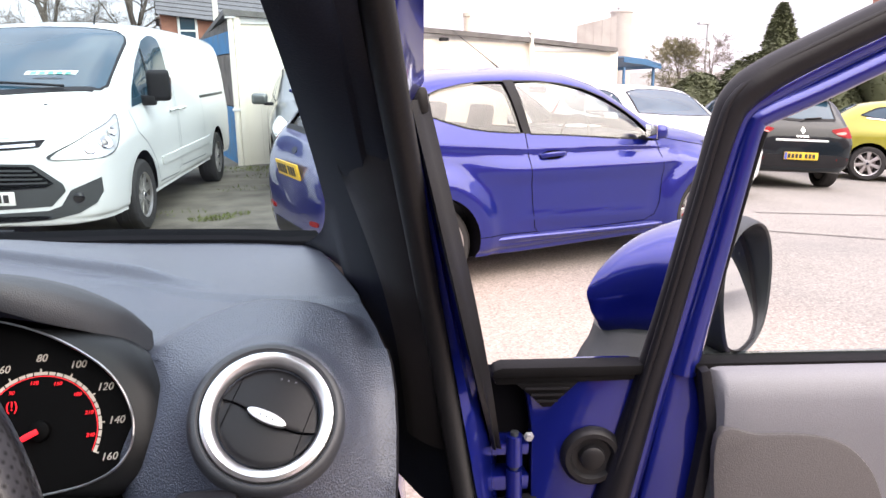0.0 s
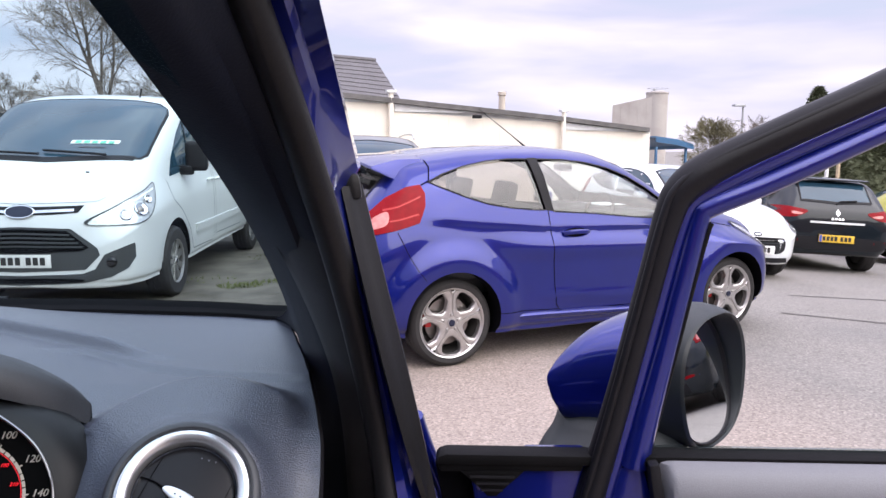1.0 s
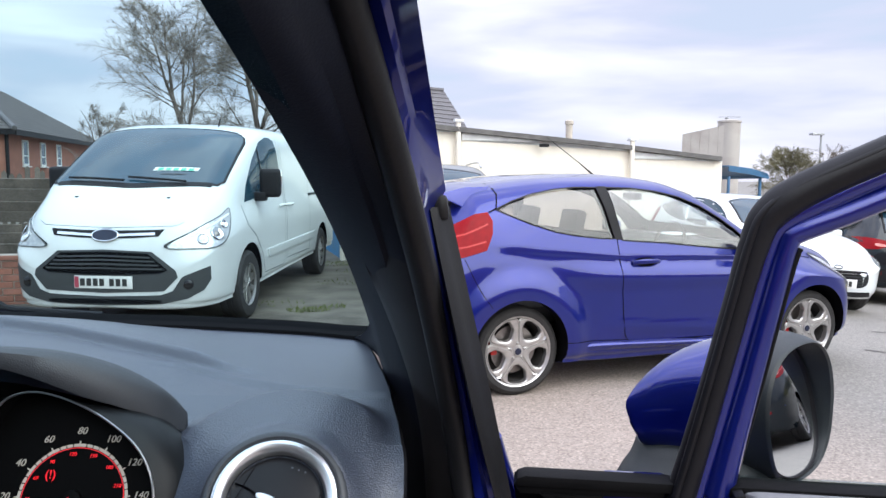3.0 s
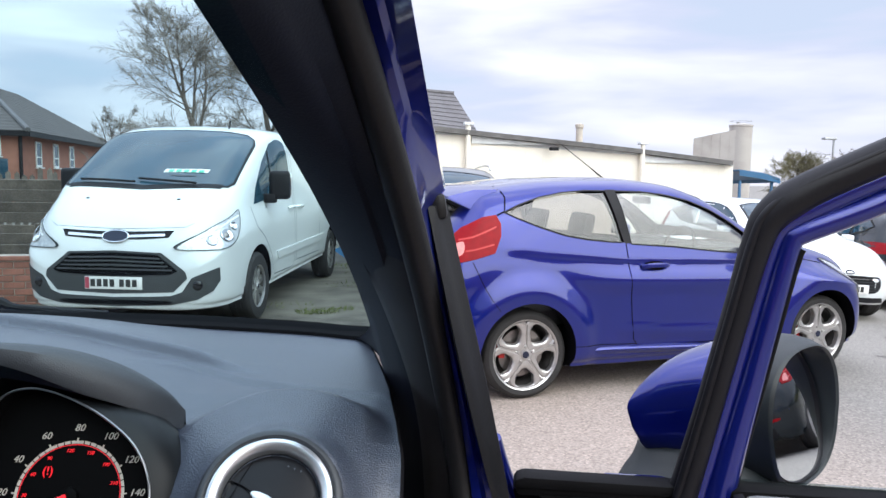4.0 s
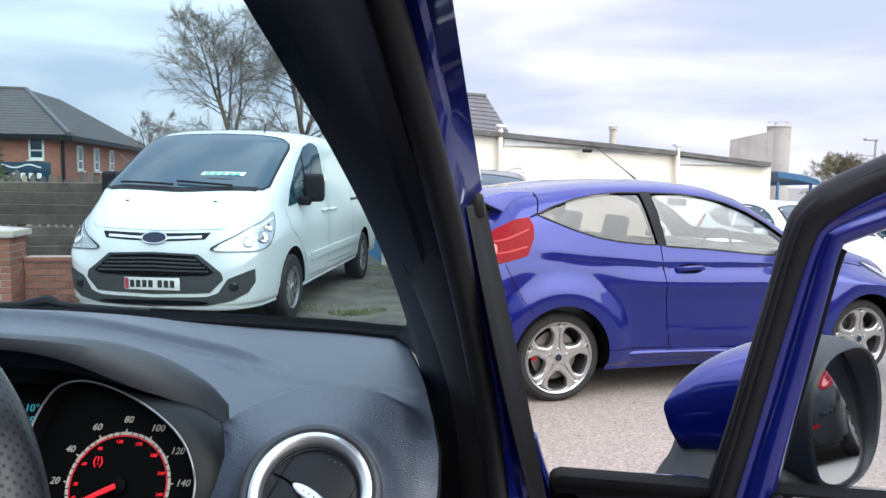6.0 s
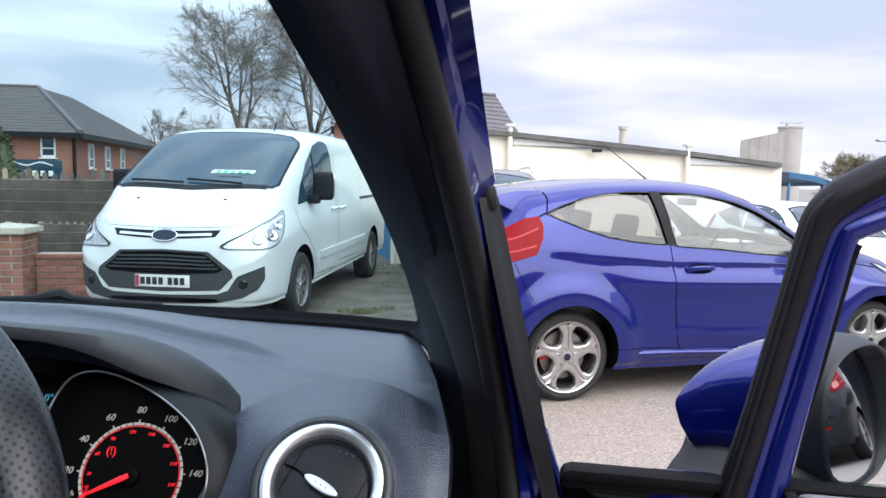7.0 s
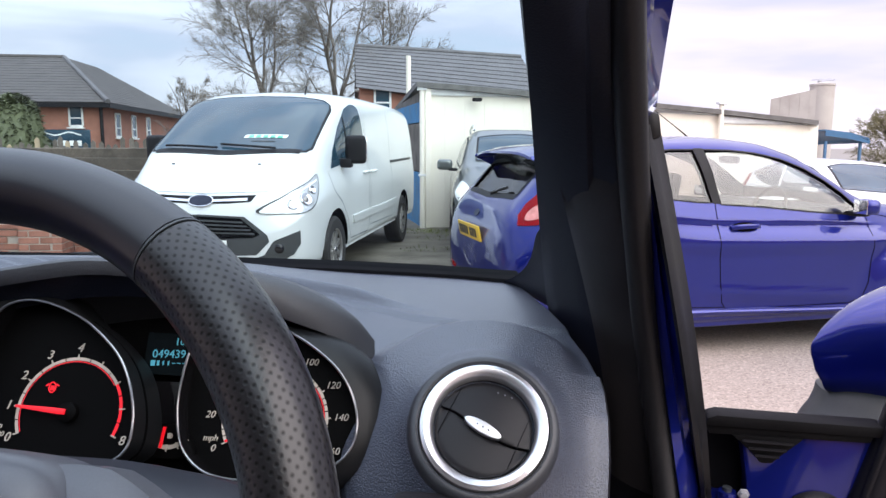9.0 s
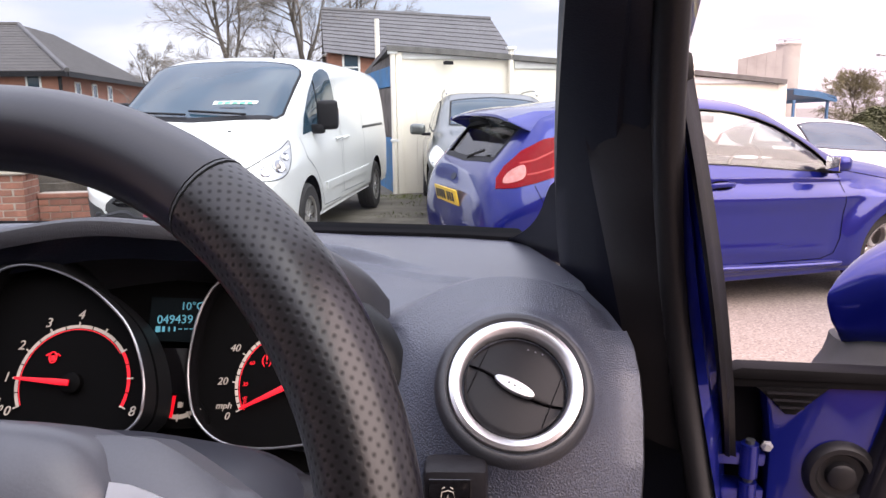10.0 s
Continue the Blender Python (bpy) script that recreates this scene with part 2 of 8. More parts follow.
def glass_mat(name, tint, gloss=0.9, low=0.05):
    """A pane: tinted see-through with a mirror gloss that grows at grazing angles from low."""
    m = bpy.data.materials.new(name)
    m.use_nodes = True
    n, l = m.node_tree.nodes, m.node_tree.links
    n.remove(n["Principled BSDF"])
    clear = n.new("ShaderNodeBsdfTransparent")
    clear.inputs[0].default_value = (*tint, 1)
    shine = n.new("ShaderNodeBsdfGlossy")
    shine.inputs["Roughness"].default_value = 0.02
    shine.inputs["Color"].default_value = (gloss, gloss, gloss, 1)
    face = n.new("ShaderNodeLayerWeight")
    face.inputs["Blend"].default_value = 0.5
    steep = n.new("ShaderNodeMath")
    steep.operation = "POWER"
    steep.inputs[1].default_value = 5.0
    l.new(face.outputs["Facing"], steep.inputs[0])
    fr = n.new("ShaderNodeMapRange")
    fr.inputs["To Min"].default_value, fr.inputs["To Max"].default_value = low, 1.0
    l.new(steep.outputs[0], fr.inputs["Value"])
    mix = n.new("ShaderNodeMixShader")
    l.new(fr.outputs[0], mix.inputs[0])
    l.new(clear.outputs[0], mix.inputs[1])
    l.new(shine.outputs[0], mix.inputs[2])
    l.new(mix.outputs[0], n["Material Output"].inputs[0])
    return m


BLUE = mat("blue_paint", (0.0050, 0.0115, 0.165), 0.30, 0.50, 1.0, 0.04, 3.0, 0.04, 900, spec=0.25)
WHITE = mat("white_paint", (0.68, 0.71, 0.71), 0.3, 0.0, 0.8, 0.03, 2.0)
BLACKP = mat("black_paint", (0.004, 0.008, 0.012), 0.25, 0.0, 0.5, 0.1, 3.0, spec=0.25)
SILVER = mat("silver_paint", (0.105, 0.118, 0.115), 0.3, 0.5, 0.8, 0.04, 3.0)
YELLOW = mat("lime_paint", (0.30, 0.28, 0.025), 0.3, 0.2, 0.8, 0.04, 3.0)
PLASTIC = mat("black_plastic", (0.010, 0.010, 0.012), 0.5, spec=0.2, var=0.15, grain=0.1, bump=0.15)
DARKGREY = mat("dark_grey_plastic", (0.020, 0.0245, 0.028), 0.45, var=0.08, grain=0.1, bump=0.1)
RUBBER = mat("black_rubber", (0.0080, 0.0080, 0.0090), 0.46, spec=0.3, var=0.12, scale=14, grain=0.15, bump=0.06)
TYRE = mat("tyre_rubber", (0.020, 0.019, 0.019), 0.75, var=0.25, scale=9, grain=0.25, bump=0.3)
ALLOY = mat("alloy_rim", (0.50, 0.488, 0.478), 0.32, 0.85, 0.3, 0.1, 20)
CHROME = mat("chrome", (0.75, 0.76, 0.78), 0.14, 1.0, var=0.04)
BRUSHED = mat("satin_silver", (0.62, 0.63, 0.65), 0.3, 0.9, var=0.06, scale=30)
DISC = mat("brake_disc", (0.25, 0.23, 0.22), 0.4, 0.9)
BARREL = mat("rim_barrel", (0.060, 0.057, 0.054), 0.5, 0.4)
CALIPER = mat("red_caliper", (0.45, 0.015, 0.015), 0.4)
REDLENS = mat("red_lens", (0.22, 0.002, 0.006), 0.25, 0.0, 0.05, 0.12, 25, spec=0.12)
PINKLENS = mat("pale_lens", (0.62, 0.22, 0.20), 0.2, 0.0, 0.3, 0.2, 30)
HEADLENS = mat("headlamp_bowl", (0.56, 0.58, 0.59), 0.16, 0.5, 1.0, 0.25, 26)
CLEARLENS = mat("clear_lens", (0.80, 0.82, 0.82), 0.15, 0.0, 0.6, 0.25, 22)
PLATE_W = mat("white_plate", (0.72, 0.72, 0.70), 0.4)
PLATE_Y = mat("yellow_plate", (0.72, 0.46, 0.04), 0.4)
PLATE_BAR = mat("plate_bar", (0.02, 0.02, 0.02), 0.5)
PLATE_RED = mat("plate_band", (0.35, 0.05, 0.08), 0.5)
PLATE_BLUE = mat("plate_band_blue", (0.05, 0.10, 0.45), 0.5)
OVAL = mat("blue_badge", (0.006, 0.010, 0.032), 0.45, 0.0, 0.0)
BUMPER = mat("bumper_plastic", (0.036, 0.040, 0.042), 0.6, var=0.08, grain=0.1, bump=0.2)
VOID = mat("underbody", (0.004, 0.004, 0.005), 0.9, spec=0.04)
DARKGLASS = mat("dark_glass", (0.020, 0.050, 0.075), 0.03, 0.0, 0.10, 0.2, 1.5, spec=0.45)
GLASS = glass_mat("window_glass", (0.76, 0.82, 0.82), low=0.13)
PRIVACY = glass_mat("tinted_glass", (0.42, 0.38, 0.36), low=0.09)
SCREEN = glass_mat("windscreen_glass", (0.755, 0.940, 0.965), 0.12, low=0.02)
SEAT = mat("seat_cloth", (0.07, 0.068, 0.07), 0.85, var=0.2, bump=0.2)
SEATRED = mat("seat_panel", (0.16, 0.12, 0.11), 0.8)
WHITECARD = mat("white_card", (0.75, 0.80, 0.76), 0.6)
GREENCARD = mat("green_card", (0.10, 0.45, 0.30), 0.6)

GROUND = mat("worn_tarmac", (0.296, 0.246, 0.209), 0.85, 0.0, 0.0, 0.12, 0.7, 0.20, 60, 0.30, stain=(0.240, 0.204, 0.178), stain_scale=0.35)
DARKGROUND = mat("dark_tarmac", (0.105, 0.098, 0.088), 0.8, 0.0, 0.0, 0.25, 1.6, 0.3, 60, 0.5, stain=(0.06, 0.055, 0.05), stain_scale=0.8)
RENDERWALL = mat("painted_wall", (0.84, 0.785, 0.68), 0.7, var=0.04, scale=1.3, grain=0.03, stain=(0.76, 0.705, 0.62), stain_scale=0.9)
FASCIA = mat("roof_felt", (0.12, 0.115, 0.11), 0.85, var=0.25, scale=5, grain=0.2, bump=0.4)
BLUEBOARD = mat("blue_board", (0.03, 0.20, 0.42), 0.55, var=0.2, scale=4, stain=(0.10, 0.17, 0.22), stain_scale=3)
BLUESHEET = mat("blue_sheet", (0.030, 0.115, 0.235), 0.45, var=0.1)
OLDBOARD = mat("old_board", (0.15, 0.13, 0.115), 0.8, var=0.3, scale=5, stain=(0.06, 0.055, 0.05), stain_scale=3)
BRICKRED = mat("red_brick", (0.31, 0.135, 0.095), 0.85, var=0.18, scale=9, grain=0.15, grain_scale=120, bump=0.4, each=0.22)
MORTAR = mat("mortar", (0.42, 0.36, 0.31), 0.9, var=0.1)
COPING = mat("coping_stone", (0.50, 0.45, 0.38), 0.85, var=0.15, scale=8, grain=0.1, bump=0.3)
HOUSEBRICK = mat("house_brick", (0.30, 0.135, 0.095), 0.85, var=0.12, scale=3, grain=0.12, grain_scale=30)
SLATE = mat("roof_tile", (0.105, 0.10, 0.105), 0.7, var=0.12, scale=2, grain=0.15, grain_scale=14)
SLATEDARK = mat("brown_roof_tile", (0.070, 0.062, 0.059), 0.75, var=0.14, scale=2, grain=0.15, grain_scale=14)
WINFRAME = mat("white_frame", (0.72, 0.73, 0.72), 0.5)
FENCEWOOD = mat("weathered_fence", (0.125, 0.105, 0.088), 0.85, each=0.28, var=0.25, scale=3, grain=0.2, grain_scale=40, bump=0.3, stain=(0.065, 0.055, 0.047), stain_scale=2)
PALEWOOD = mat("pale_wood", (0.42, 0.33, 0.22), 0.8, var=0.2, scale=5)
CONCRETE = mat("silo_concrete", (0.40, 0.375, 0.345), 0.85, var=0.1, scale=0.3, grain=0.05, stain=(0.34, 0.31, 0.285), stain_scale=0.4)
BARK = mat("bark", (0.13, 0.11, 0.095), 0.9, var=0.2, scale=3)
TWIG = mat("twig", (0.19, 0.165, 0.145), 0.9, var=0.2, scale=3)
NEEDLE = mat("conifer_needles", (0.098, 0.112, 0.058), 0.8, var=0.4, scale=1.4)
OLIVE = mat("olive_foliage", (0.145, 0.132, 0.075), 0.8, var=0.4, scale=1.4)
GRASS = mat("grass", (0.125, 0.145, 0.042), 0.85, var=0.4, scale=3)
STEEL = mat("galvanised_steel", (0.36, 0.37, 0.38), 0.5, 0.6)

DASH = mat("dash_foam", (0.028, 0.0375, 0.060), 0.42, coat=0.6, coat_rough=0.36, var=0.05, scale=5, grain=0.50, grain_scale=620, bump=1.0, spec=0.7)
HOODM = mat("binnacle_fabric", (0.018, 0.0215, 0.028), 0.6, coat=0.3, coat_rough=0.4, var=0.08, grain=0.28, grain_scale=1000, bump=0.35, spec=0.6)
PILLAR = mat("pillar_trim", (0.0055, 0.0075, 0.0145), 0.46, var=0.12, scale=9, grain=0.16, grain_scale=500, bump=0.14, spec=0.19)
LEATHER = mat("leather", (0.0065, 0.007, 0.0105), 0.36, coat=0.25, coat_rough=0.2, spec=0.4, var=0.12, scale=20, grain=0.05, grain_scale=900, bump=0.03)
DIALBLACK = mat("dial_black", (0.0017, 0.0017, 0.0019), 0.6, spec=0.05)
GLOSSBLACK = mat("gloss_black", (0.006, 0.006, 0.007), 0.12)
DIALWHITE = mat("dial_white", (0.42, 0.38, 0.33), 0.5, emit=0.05)
DIALRED = mat("dial_red", (0.70, 0.006, 0.016), 0.5, emit=0.27)
LCD = mat("lcd_text", (0.06, 0.30, 0.40), 0.5, emit=0.19)
SURROUND = mat("cluster_plastic", (0.0065, 0.0075, 0.0085), 0.42, spec=0.22, var=0.1, grain=0.08, grain_scale=800, bump=0.05)
LOWTRIM = mat("pillar_cover", (0.0120, 0.0108, 0.0112), 0.44, var=0.1, scale=9, grain=0.12, grain_scale=600, bump=0.1, spec=0.3)
LCDBACK = mat("lcd_back", (0.0018, 0.0045, 0.006), 0.6, spec=0.08)
DOORTRIM = mat("door_trim", (0.150, 0.153, 0.168), 0.45, var=0.05, grain=0.06, grain_scale=700, bump=0.15)
DOORDARK = mat("door_pocket", (0.078, 0.073, 0.074), 0.6, var=0.06, grain=0.12, grain_scale=620, bump=0.25)
MIRROR = mat("mirror_glass", (0.9, 0.92, 0.92), 0.01, 1.0, var=0.0)
HEADLINER = mat("headliner", (0.25, 0.25, 0.25), 0.9)
COVER = mat("airbag_plastic", (0.062, 0.069, 0.083), 0.36, var=0.05, scale=8, grain=0.05, grain_scale=900, bump=0.03)
COLUMNM = mat("column_plastic", (0.016, 0.019, 0.026), 0.42, var=0.06, scale=8, grain=0.06, grain_scale=900, bump=0.04)
LEDGE = mat("ledge_rubber", (0.004, 0.004, 0.0045), 0.6, spec=0.1, var=0.2, scale=20, grain=0.2, bump=0.08)
HOUSING = mat("mirror_plastic", (0.019, 0.024, 0.026), 0.45, spec=0.4, var=0.08, grain=0.1, grain_scale=700, bump=0.08)
COLLAR = mat("vent_collar_plastic", (0.022, 0.025, 0.030), 0.45, spec=0.5, var=0.05, grain=0.12, grain_scale=700, bump=0.15)
FRAMESEAL = mat("frame_rubber", (0.0068, 0.0068, 0.0088), 0.42, spec=0.22, var=0.12, scale=14, grain=0.15, bump=0.05)
BEZELMETAL = mat("bezel_metal", (0.30, 0.30, 0.31), 0.32, 1.0, var=0.05)
VENTBLACK = mat("vent_black", (0.007, 0.007, 0.0085), 0.38, var=0.1, grain=0.05, spec=0.2)


# ---- the car park and what stands round it ----
def ground_material():
    """Pale worn tarmac, with a darker mottled zone where the van stands."""
    m = GROUND
    n, l = m.node_tree.nodes, m.node_tree.links
    b = n["Principled BSDF"]
    pale = b.inputs["Base Color"].links[0].from_socket
    tc = n.new("ShaderNodeTexCoord")
    # single stones show in the worn surface, pale and dark
    stones = n.new("ShaderNodeTexVoronoi")
    stones.inputs["Scale"].default_value = 80
    l.new(tc.outputs["Object"], stones.inputs["Vector"])
    own_grey = n.new("ShaderNodeSeparateColor")
    l.new(stones.outputs["Color"], own_grey.inputs[0])
    tone = n.new("ShaderNodeValToRGB")
    tone.color_ramp.elements[0].position, tone.color_ramp.elements[0].color = 0.0, (0.72, 0.71, 0.70, 1)
    tone.color_ramp.elements[1].position, tone.color_ramp.elements[1].color = 1.0, (1.36, 1.34, 1.31, 1)
    for where, grey in ((0.28, 0.92), (0.72, 1.04), (0.90, 1.16)):
        tone.color_ramp.elements.new(where).color = (grey, grey, grey, 1)
    l.new(own_grey.outputs[0], tone.inputs[0])
    stony = n.new("ShaderNodeVectorMath")
    stony.operation = "MULTIPLY"
    l.new(pale, stony.inputs[0])
    l.new(tone.outputs[0], stony.inputs[1])
    pale = stony.outputs[0]
    # a greyer, less worn strip across the middle of the car park
    lane = n.new("ShaderNodeTexNoise")
    lane.inputs["Scale"].default_value, lane.inputs["Detail"].default_value = 0.22, 5
    l.new(tc.outputs["Object"], lane.inputs["Vector"])
    lane_x = n.new("ShaderNodeSeparateXYZ")
    l.new(tc.outputs["Object"], lane_x.inputs[0])
    lane_at = n.new("ShaderNodeMath")
    lane_at.operation = "MULTIPLY_ADD"
    lane_at.inputs[1].default_value = 2.6
    l.new(lane.outputs["Fac"], lane_at.inputs[0])
    l.new(lane_x.outputs["X"], lane_at.inputs[2])
    lane_f = n.new("ShaderNodeMapRange")
    lane_f.inputs["From Min"].default_value, lane_f.inputs["From Max"].default_value = 3.4, 5.2
    l.new(lane_at.outputs[0], lane_f.inputs["Value"])
    grey_mix = n.new("ShaderNodeMix")
    grey_mix.data_type, grey_mix.blend_type = "RGBA", "MULTIPLY"
    grey_mix.inputs["B"].default_value = (0.70, 0.79, 0.84, 1)
    l.new(lane_f.outputs[0], grey_mix.inputs["Factor"])
    l.new(pale, grey_mix.inputs["A"])
    pale = grey_mix.outputs["Result"]
    sep = n.new("ShaderNodeSeparateXYZ")
    l.new(tc.outputs["Object"], sep.inputs[0])
    edge = n.new("ShaderNodeTexNoise")
    edge.inputs["Scale"].default_value, edge.inputs["Detail"].default_value = 1.1, 8
    l.new(tc.outputs["Object"], edge.inputs["Vector"])

    def near(socket, at, width, wobble):
        a = n.new("ShaderNodeMath")
        a.operation = "MULTIPLY_ADD"
        l.new(edge.outputs["Fac"], a.inputs[0])
        a.inputs[1].default_value = wobble
        l.new(socket, a.inputs[2])
        r = n.new("ShaderNodeMapRange")
        r.inputs["From Min"].default_value, r.inputs["From Max"].default_value = at, at + width
        l.new(a.outputs[0], r.inputs["Value"])
        return r.outputs[0]
    # the darker mottled zone: beyond a wavering line in y, left of one in x
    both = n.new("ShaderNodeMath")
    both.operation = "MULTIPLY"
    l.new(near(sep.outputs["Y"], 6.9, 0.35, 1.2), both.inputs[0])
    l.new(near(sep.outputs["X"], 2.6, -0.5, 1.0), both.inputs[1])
    src = n.new("ShaderNodeTexNoise")
    src.inputs["Scale"].default_value, src.inputs["Detail"].default_value = 2.2, 9
    l.new(tc.outputs["Object"], src.inputs["Vector"])
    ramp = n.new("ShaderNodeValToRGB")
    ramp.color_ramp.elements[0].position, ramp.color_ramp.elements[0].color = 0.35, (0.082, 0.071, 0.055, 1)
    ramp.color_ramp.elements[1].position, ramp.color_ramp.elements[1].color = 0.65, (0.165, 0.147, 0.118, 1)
    l.new(src.outputs["Fac"], ramp.inputs[0])
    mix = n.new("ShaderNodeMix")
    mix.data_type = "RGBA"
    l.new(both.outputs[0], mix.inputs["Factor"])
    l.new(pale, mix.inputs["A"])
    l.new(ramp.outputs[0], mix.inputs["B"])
    l.new(mix.outputs["Result"], b.inputs["Base Color"])


ground_material()
far = [6, 8, 11, 15, 20, 28, 40, 60, 100, 180, 350, 700]
xs = [-v - 8 for v in far[::-1]] + list(np.arange(-13, 20.1, 0.5)) + [v + 15 for v in far]
ys = [-v - 2 for v in far[::-1]] + list(np.arange(-7, 18.1, 0.5)) + [v + 13 for v in far]
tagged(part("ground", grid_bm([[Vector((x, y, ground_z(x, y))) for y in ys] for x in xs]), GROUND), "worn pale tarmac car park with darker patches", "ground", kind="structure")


def seam(a, b, width, name, label):
    pts = [Vector(a).lerp(Vector(b), i / 24) for i in range(25)]
    side = (Vector(b) - Vector(a)).cross(Vector((0, 0, 1))).normalized()
    rows = []
    for i, p in enumerate(pts):
        q = p + side * 0.05 * noise.noise((p.x * 1.7, p.y * 1.7, 3))
        w = width * (0.7 + 0.6 * noise.noise((i * 0.9, 1, 1)))
        rows.append([Vector((r.x, r.y, ground_z(r.x, r.y) + 0.004)) for r in (q - side * w, q + side * w)])
    tagged(part(name, grid_bm(rows), DARKGROUND), label, "tarmac joint", kind="structure")


seam((5.2, 5.45, 0), (9.6, 2.4, 0), 0.045, "tarmac_joint", "dark tar joint across pale tarmac")
seam((6.2, 6.4, 0), (13.0, 4.6, 0), 0.04, "tarmac_joint", "dark tar joint across pale tarmac")


def grass_tufts():
    random.seed(7)
    bm = bmesh.new()
    spots = [(0.35, 7.85, 0.16, 200), (0.62, 7.98, 0.10, 60), (0.05, 8.3, 0.2, 25), (1.1, 11.9, 0.35, 300), (1.9, 11.6, 0.45, 300), (0.9, 9.8, 0.25, 40), (1.35, 11.0, 0.35, 60)]
    for cx, cy, r, n in spots:
        for _ in range(n):
            a, d = random.uniform(0, 6.28), r * math.sqrt(random.random())
            x, y = cx + d * 1.5 * math.cos(a), cy + d * math.sin(a)
            h, w = random.uniform(0.012, 0.05), random.uniform(0.004, 0.01)
            t, b = random.uniform(0, 6.28), random.uniform(-0.04, 0.04)
            z = ground_z(x, y)
            v = [bm.verts.new(p) for p in ((x - w * math.cos(t), y - w * math.sin(t), z), (x + w * math.cos(t), y + w * math.sin(t), z), (x + b, y + b * 0.6, z + h))]
            bm.faces.new(v)
    tagged(part("grass", bm, GRASS, smooth=False), "low grass and weeds growing through dark tarmac", "grass", kind="stuff")


grass_tufts()


def wall_piece(name, a, b, t, z0, za, zb, material, parent):
    """An upright slab from a to b with a sloping top."""
    a, b = Vector(a), Vector(b)
    d = (b - a).normalized()
    s = Vector((-d.y, d.x, 0)) * t
    bm = bmesh.new()
    low = [bm.verts.new(p) for p in ((*a, z0), (*b, z0), (*(b + s.to_2d()), z0), (*(a + s.to_2d()), z0))]
    top = [bm.verts.new(p) for p in ((*a, za), (*b, zb), (*(b + s.to_2d()), zb), (*(a + s.to_2d()), za))]
    for q in ([low[3], low[2], low[1], low[0]], top, [low[0], low[1], top[1], top[0]], [low[1], low[2], top[2], top[1]], [low[2], low[3], top[3], top[2]], [low[3], low[0], top[0], top[3]]):
        bm.faces.new(q)
    return part(name, bm, material, parent, smooth=False)


def garage_block():
    g = thing("garage_block", "long low white rendered garage with a felt roof", "garage")
    A, Bp = (1.17, 12.50), (8.80, 13.12)
    za, zb = 2.40, 1.82
    wall_piece("front_wall", A, Bp, 0.2, -1.2, za, zb, RENDERWALL, g)
    wall_piece("side_wall", (0.75, 18.0), (1.17, 12.52), 0.2, -0.5, 2.12, 2.36, OLDBOARD, g)
    wall_piece("end_wall", (8.80, 13.12), (8.2, 18.4), 0.2, -1.2, 1.80, 1.80, RENDERWALL, g)
    roof = [[Vector((x, 12.34 + 0.082 * (x - 1.02) + dy, z - 0.023 * dy)) for x, z in ((1.02, 2.45), (2.0, 2.395), (3.46, 2.292), (5.26, 2.168), (6.66, 2.064), (8.70, 1.885))] for dy in (0.0, 5.8)]
    part("roof", thick(grid_bm(roof), 0.085), FASCIA, g, "dark felt roof edge")
    for i, (x0, x1) in enumerate(((1.17, 3.12), (3.22, 6.62), (6.72, 8.8))):
        f0, f1 = (x0 - 1.17) / 7.63, (x1 - 1.17) / 7.63
        P = lambda f: Vector((A[0] + (Bp[0] - A[0]) * f, A[1] + (Bp[1] - A[1]) * f, 0))
        a, b = P(f0), P(f1)
        wall_piece("white_fascia", (a.x + 0.03, a.y - 0.045), (b.x - 0.03, b.y - 0.045), 0.04, za - 0.16 + (zb - za) * f0, za - 0.03 + (zb - za) * f0, za - 0.03 + (zb - za) * f1, WINFRAME, g)
    # boards of the left half, as wide panels with joints
    n = 22
    for k in range(n):
        f0, f1 = k / n, (k + 1) / n
        a = Vector((A[0] + (Bp[0] - A[0]) * f0 + 0.0012, A[1] + (Bp[1] - A[1]) * f0 - 0.012))
        b = Vector((A[0] + (Bp[0] - A[0]) * f1 - 0.0012, A[1] + (Bp[1] - A[1]) * f1 - 0.012))
        w = wall_piece("panel", a, b, 0.014, -0.3 - 0.4 * f0 + 0.42 - 0.05 * noise.noise((k * 3.1, 0, 0)), za - 0.15 + (zb - za) * f0, za - 0.15 + (zb - za) * f1, RENDERWALL, g)
    for x, y, zt in ((1.12, 12.44, 2.33), (3.17, 12.56, 2.41), (6.67, 12.84, 2.165)):
        p = part("downpipe", tube_bm([Vector((x, y, ground_z(x, y))), Vector((x, y, zt))], 0.045, 10), RENDERWALL, g, "cream painted pipe")
        part("pipe_collar", box_bm(0.16, 0.14, 0.05, pose(x, y, zt + 0.01), 0.01), WINFRAME, p)
        part("pipe_bracket", box_bm(0.13, 0.10, 0.04, pose(x, y, 0.9), 0.006), WINFRAME, p)
    part("corner_post", box_bm(0.10, 0.10, 2.78, pose(1.22, 12.46, 0.95), 0.012), RENDERWALL, g)
    for k, (z0, z1, mt) in enumerate(((-0.3, 0.93, BLUEBOARD), (0.95, 1.78, OLDBOARD), (1.80, 2.14, BLUEBOARD))):
        board = prism_bm([(12.62, z0), (17.9, z0), (17.9, z1), (12.62, z1)], -0.02, 0.02, "x")
        for v in board.verts:
            v.co.x += 1.142 - 0.0767 * (v.co.y - 12.5)
        part("side_board", board, mt, g)
    for x, y, z in ((1.85, 12.40, 2.17), (4.6, 12.62, 2.02)):
        part("wall_lamp", box_bm(0.16, 0.10, 0.06, pose(x + 0.2, y, z), 0.012), PLASTIC, g)
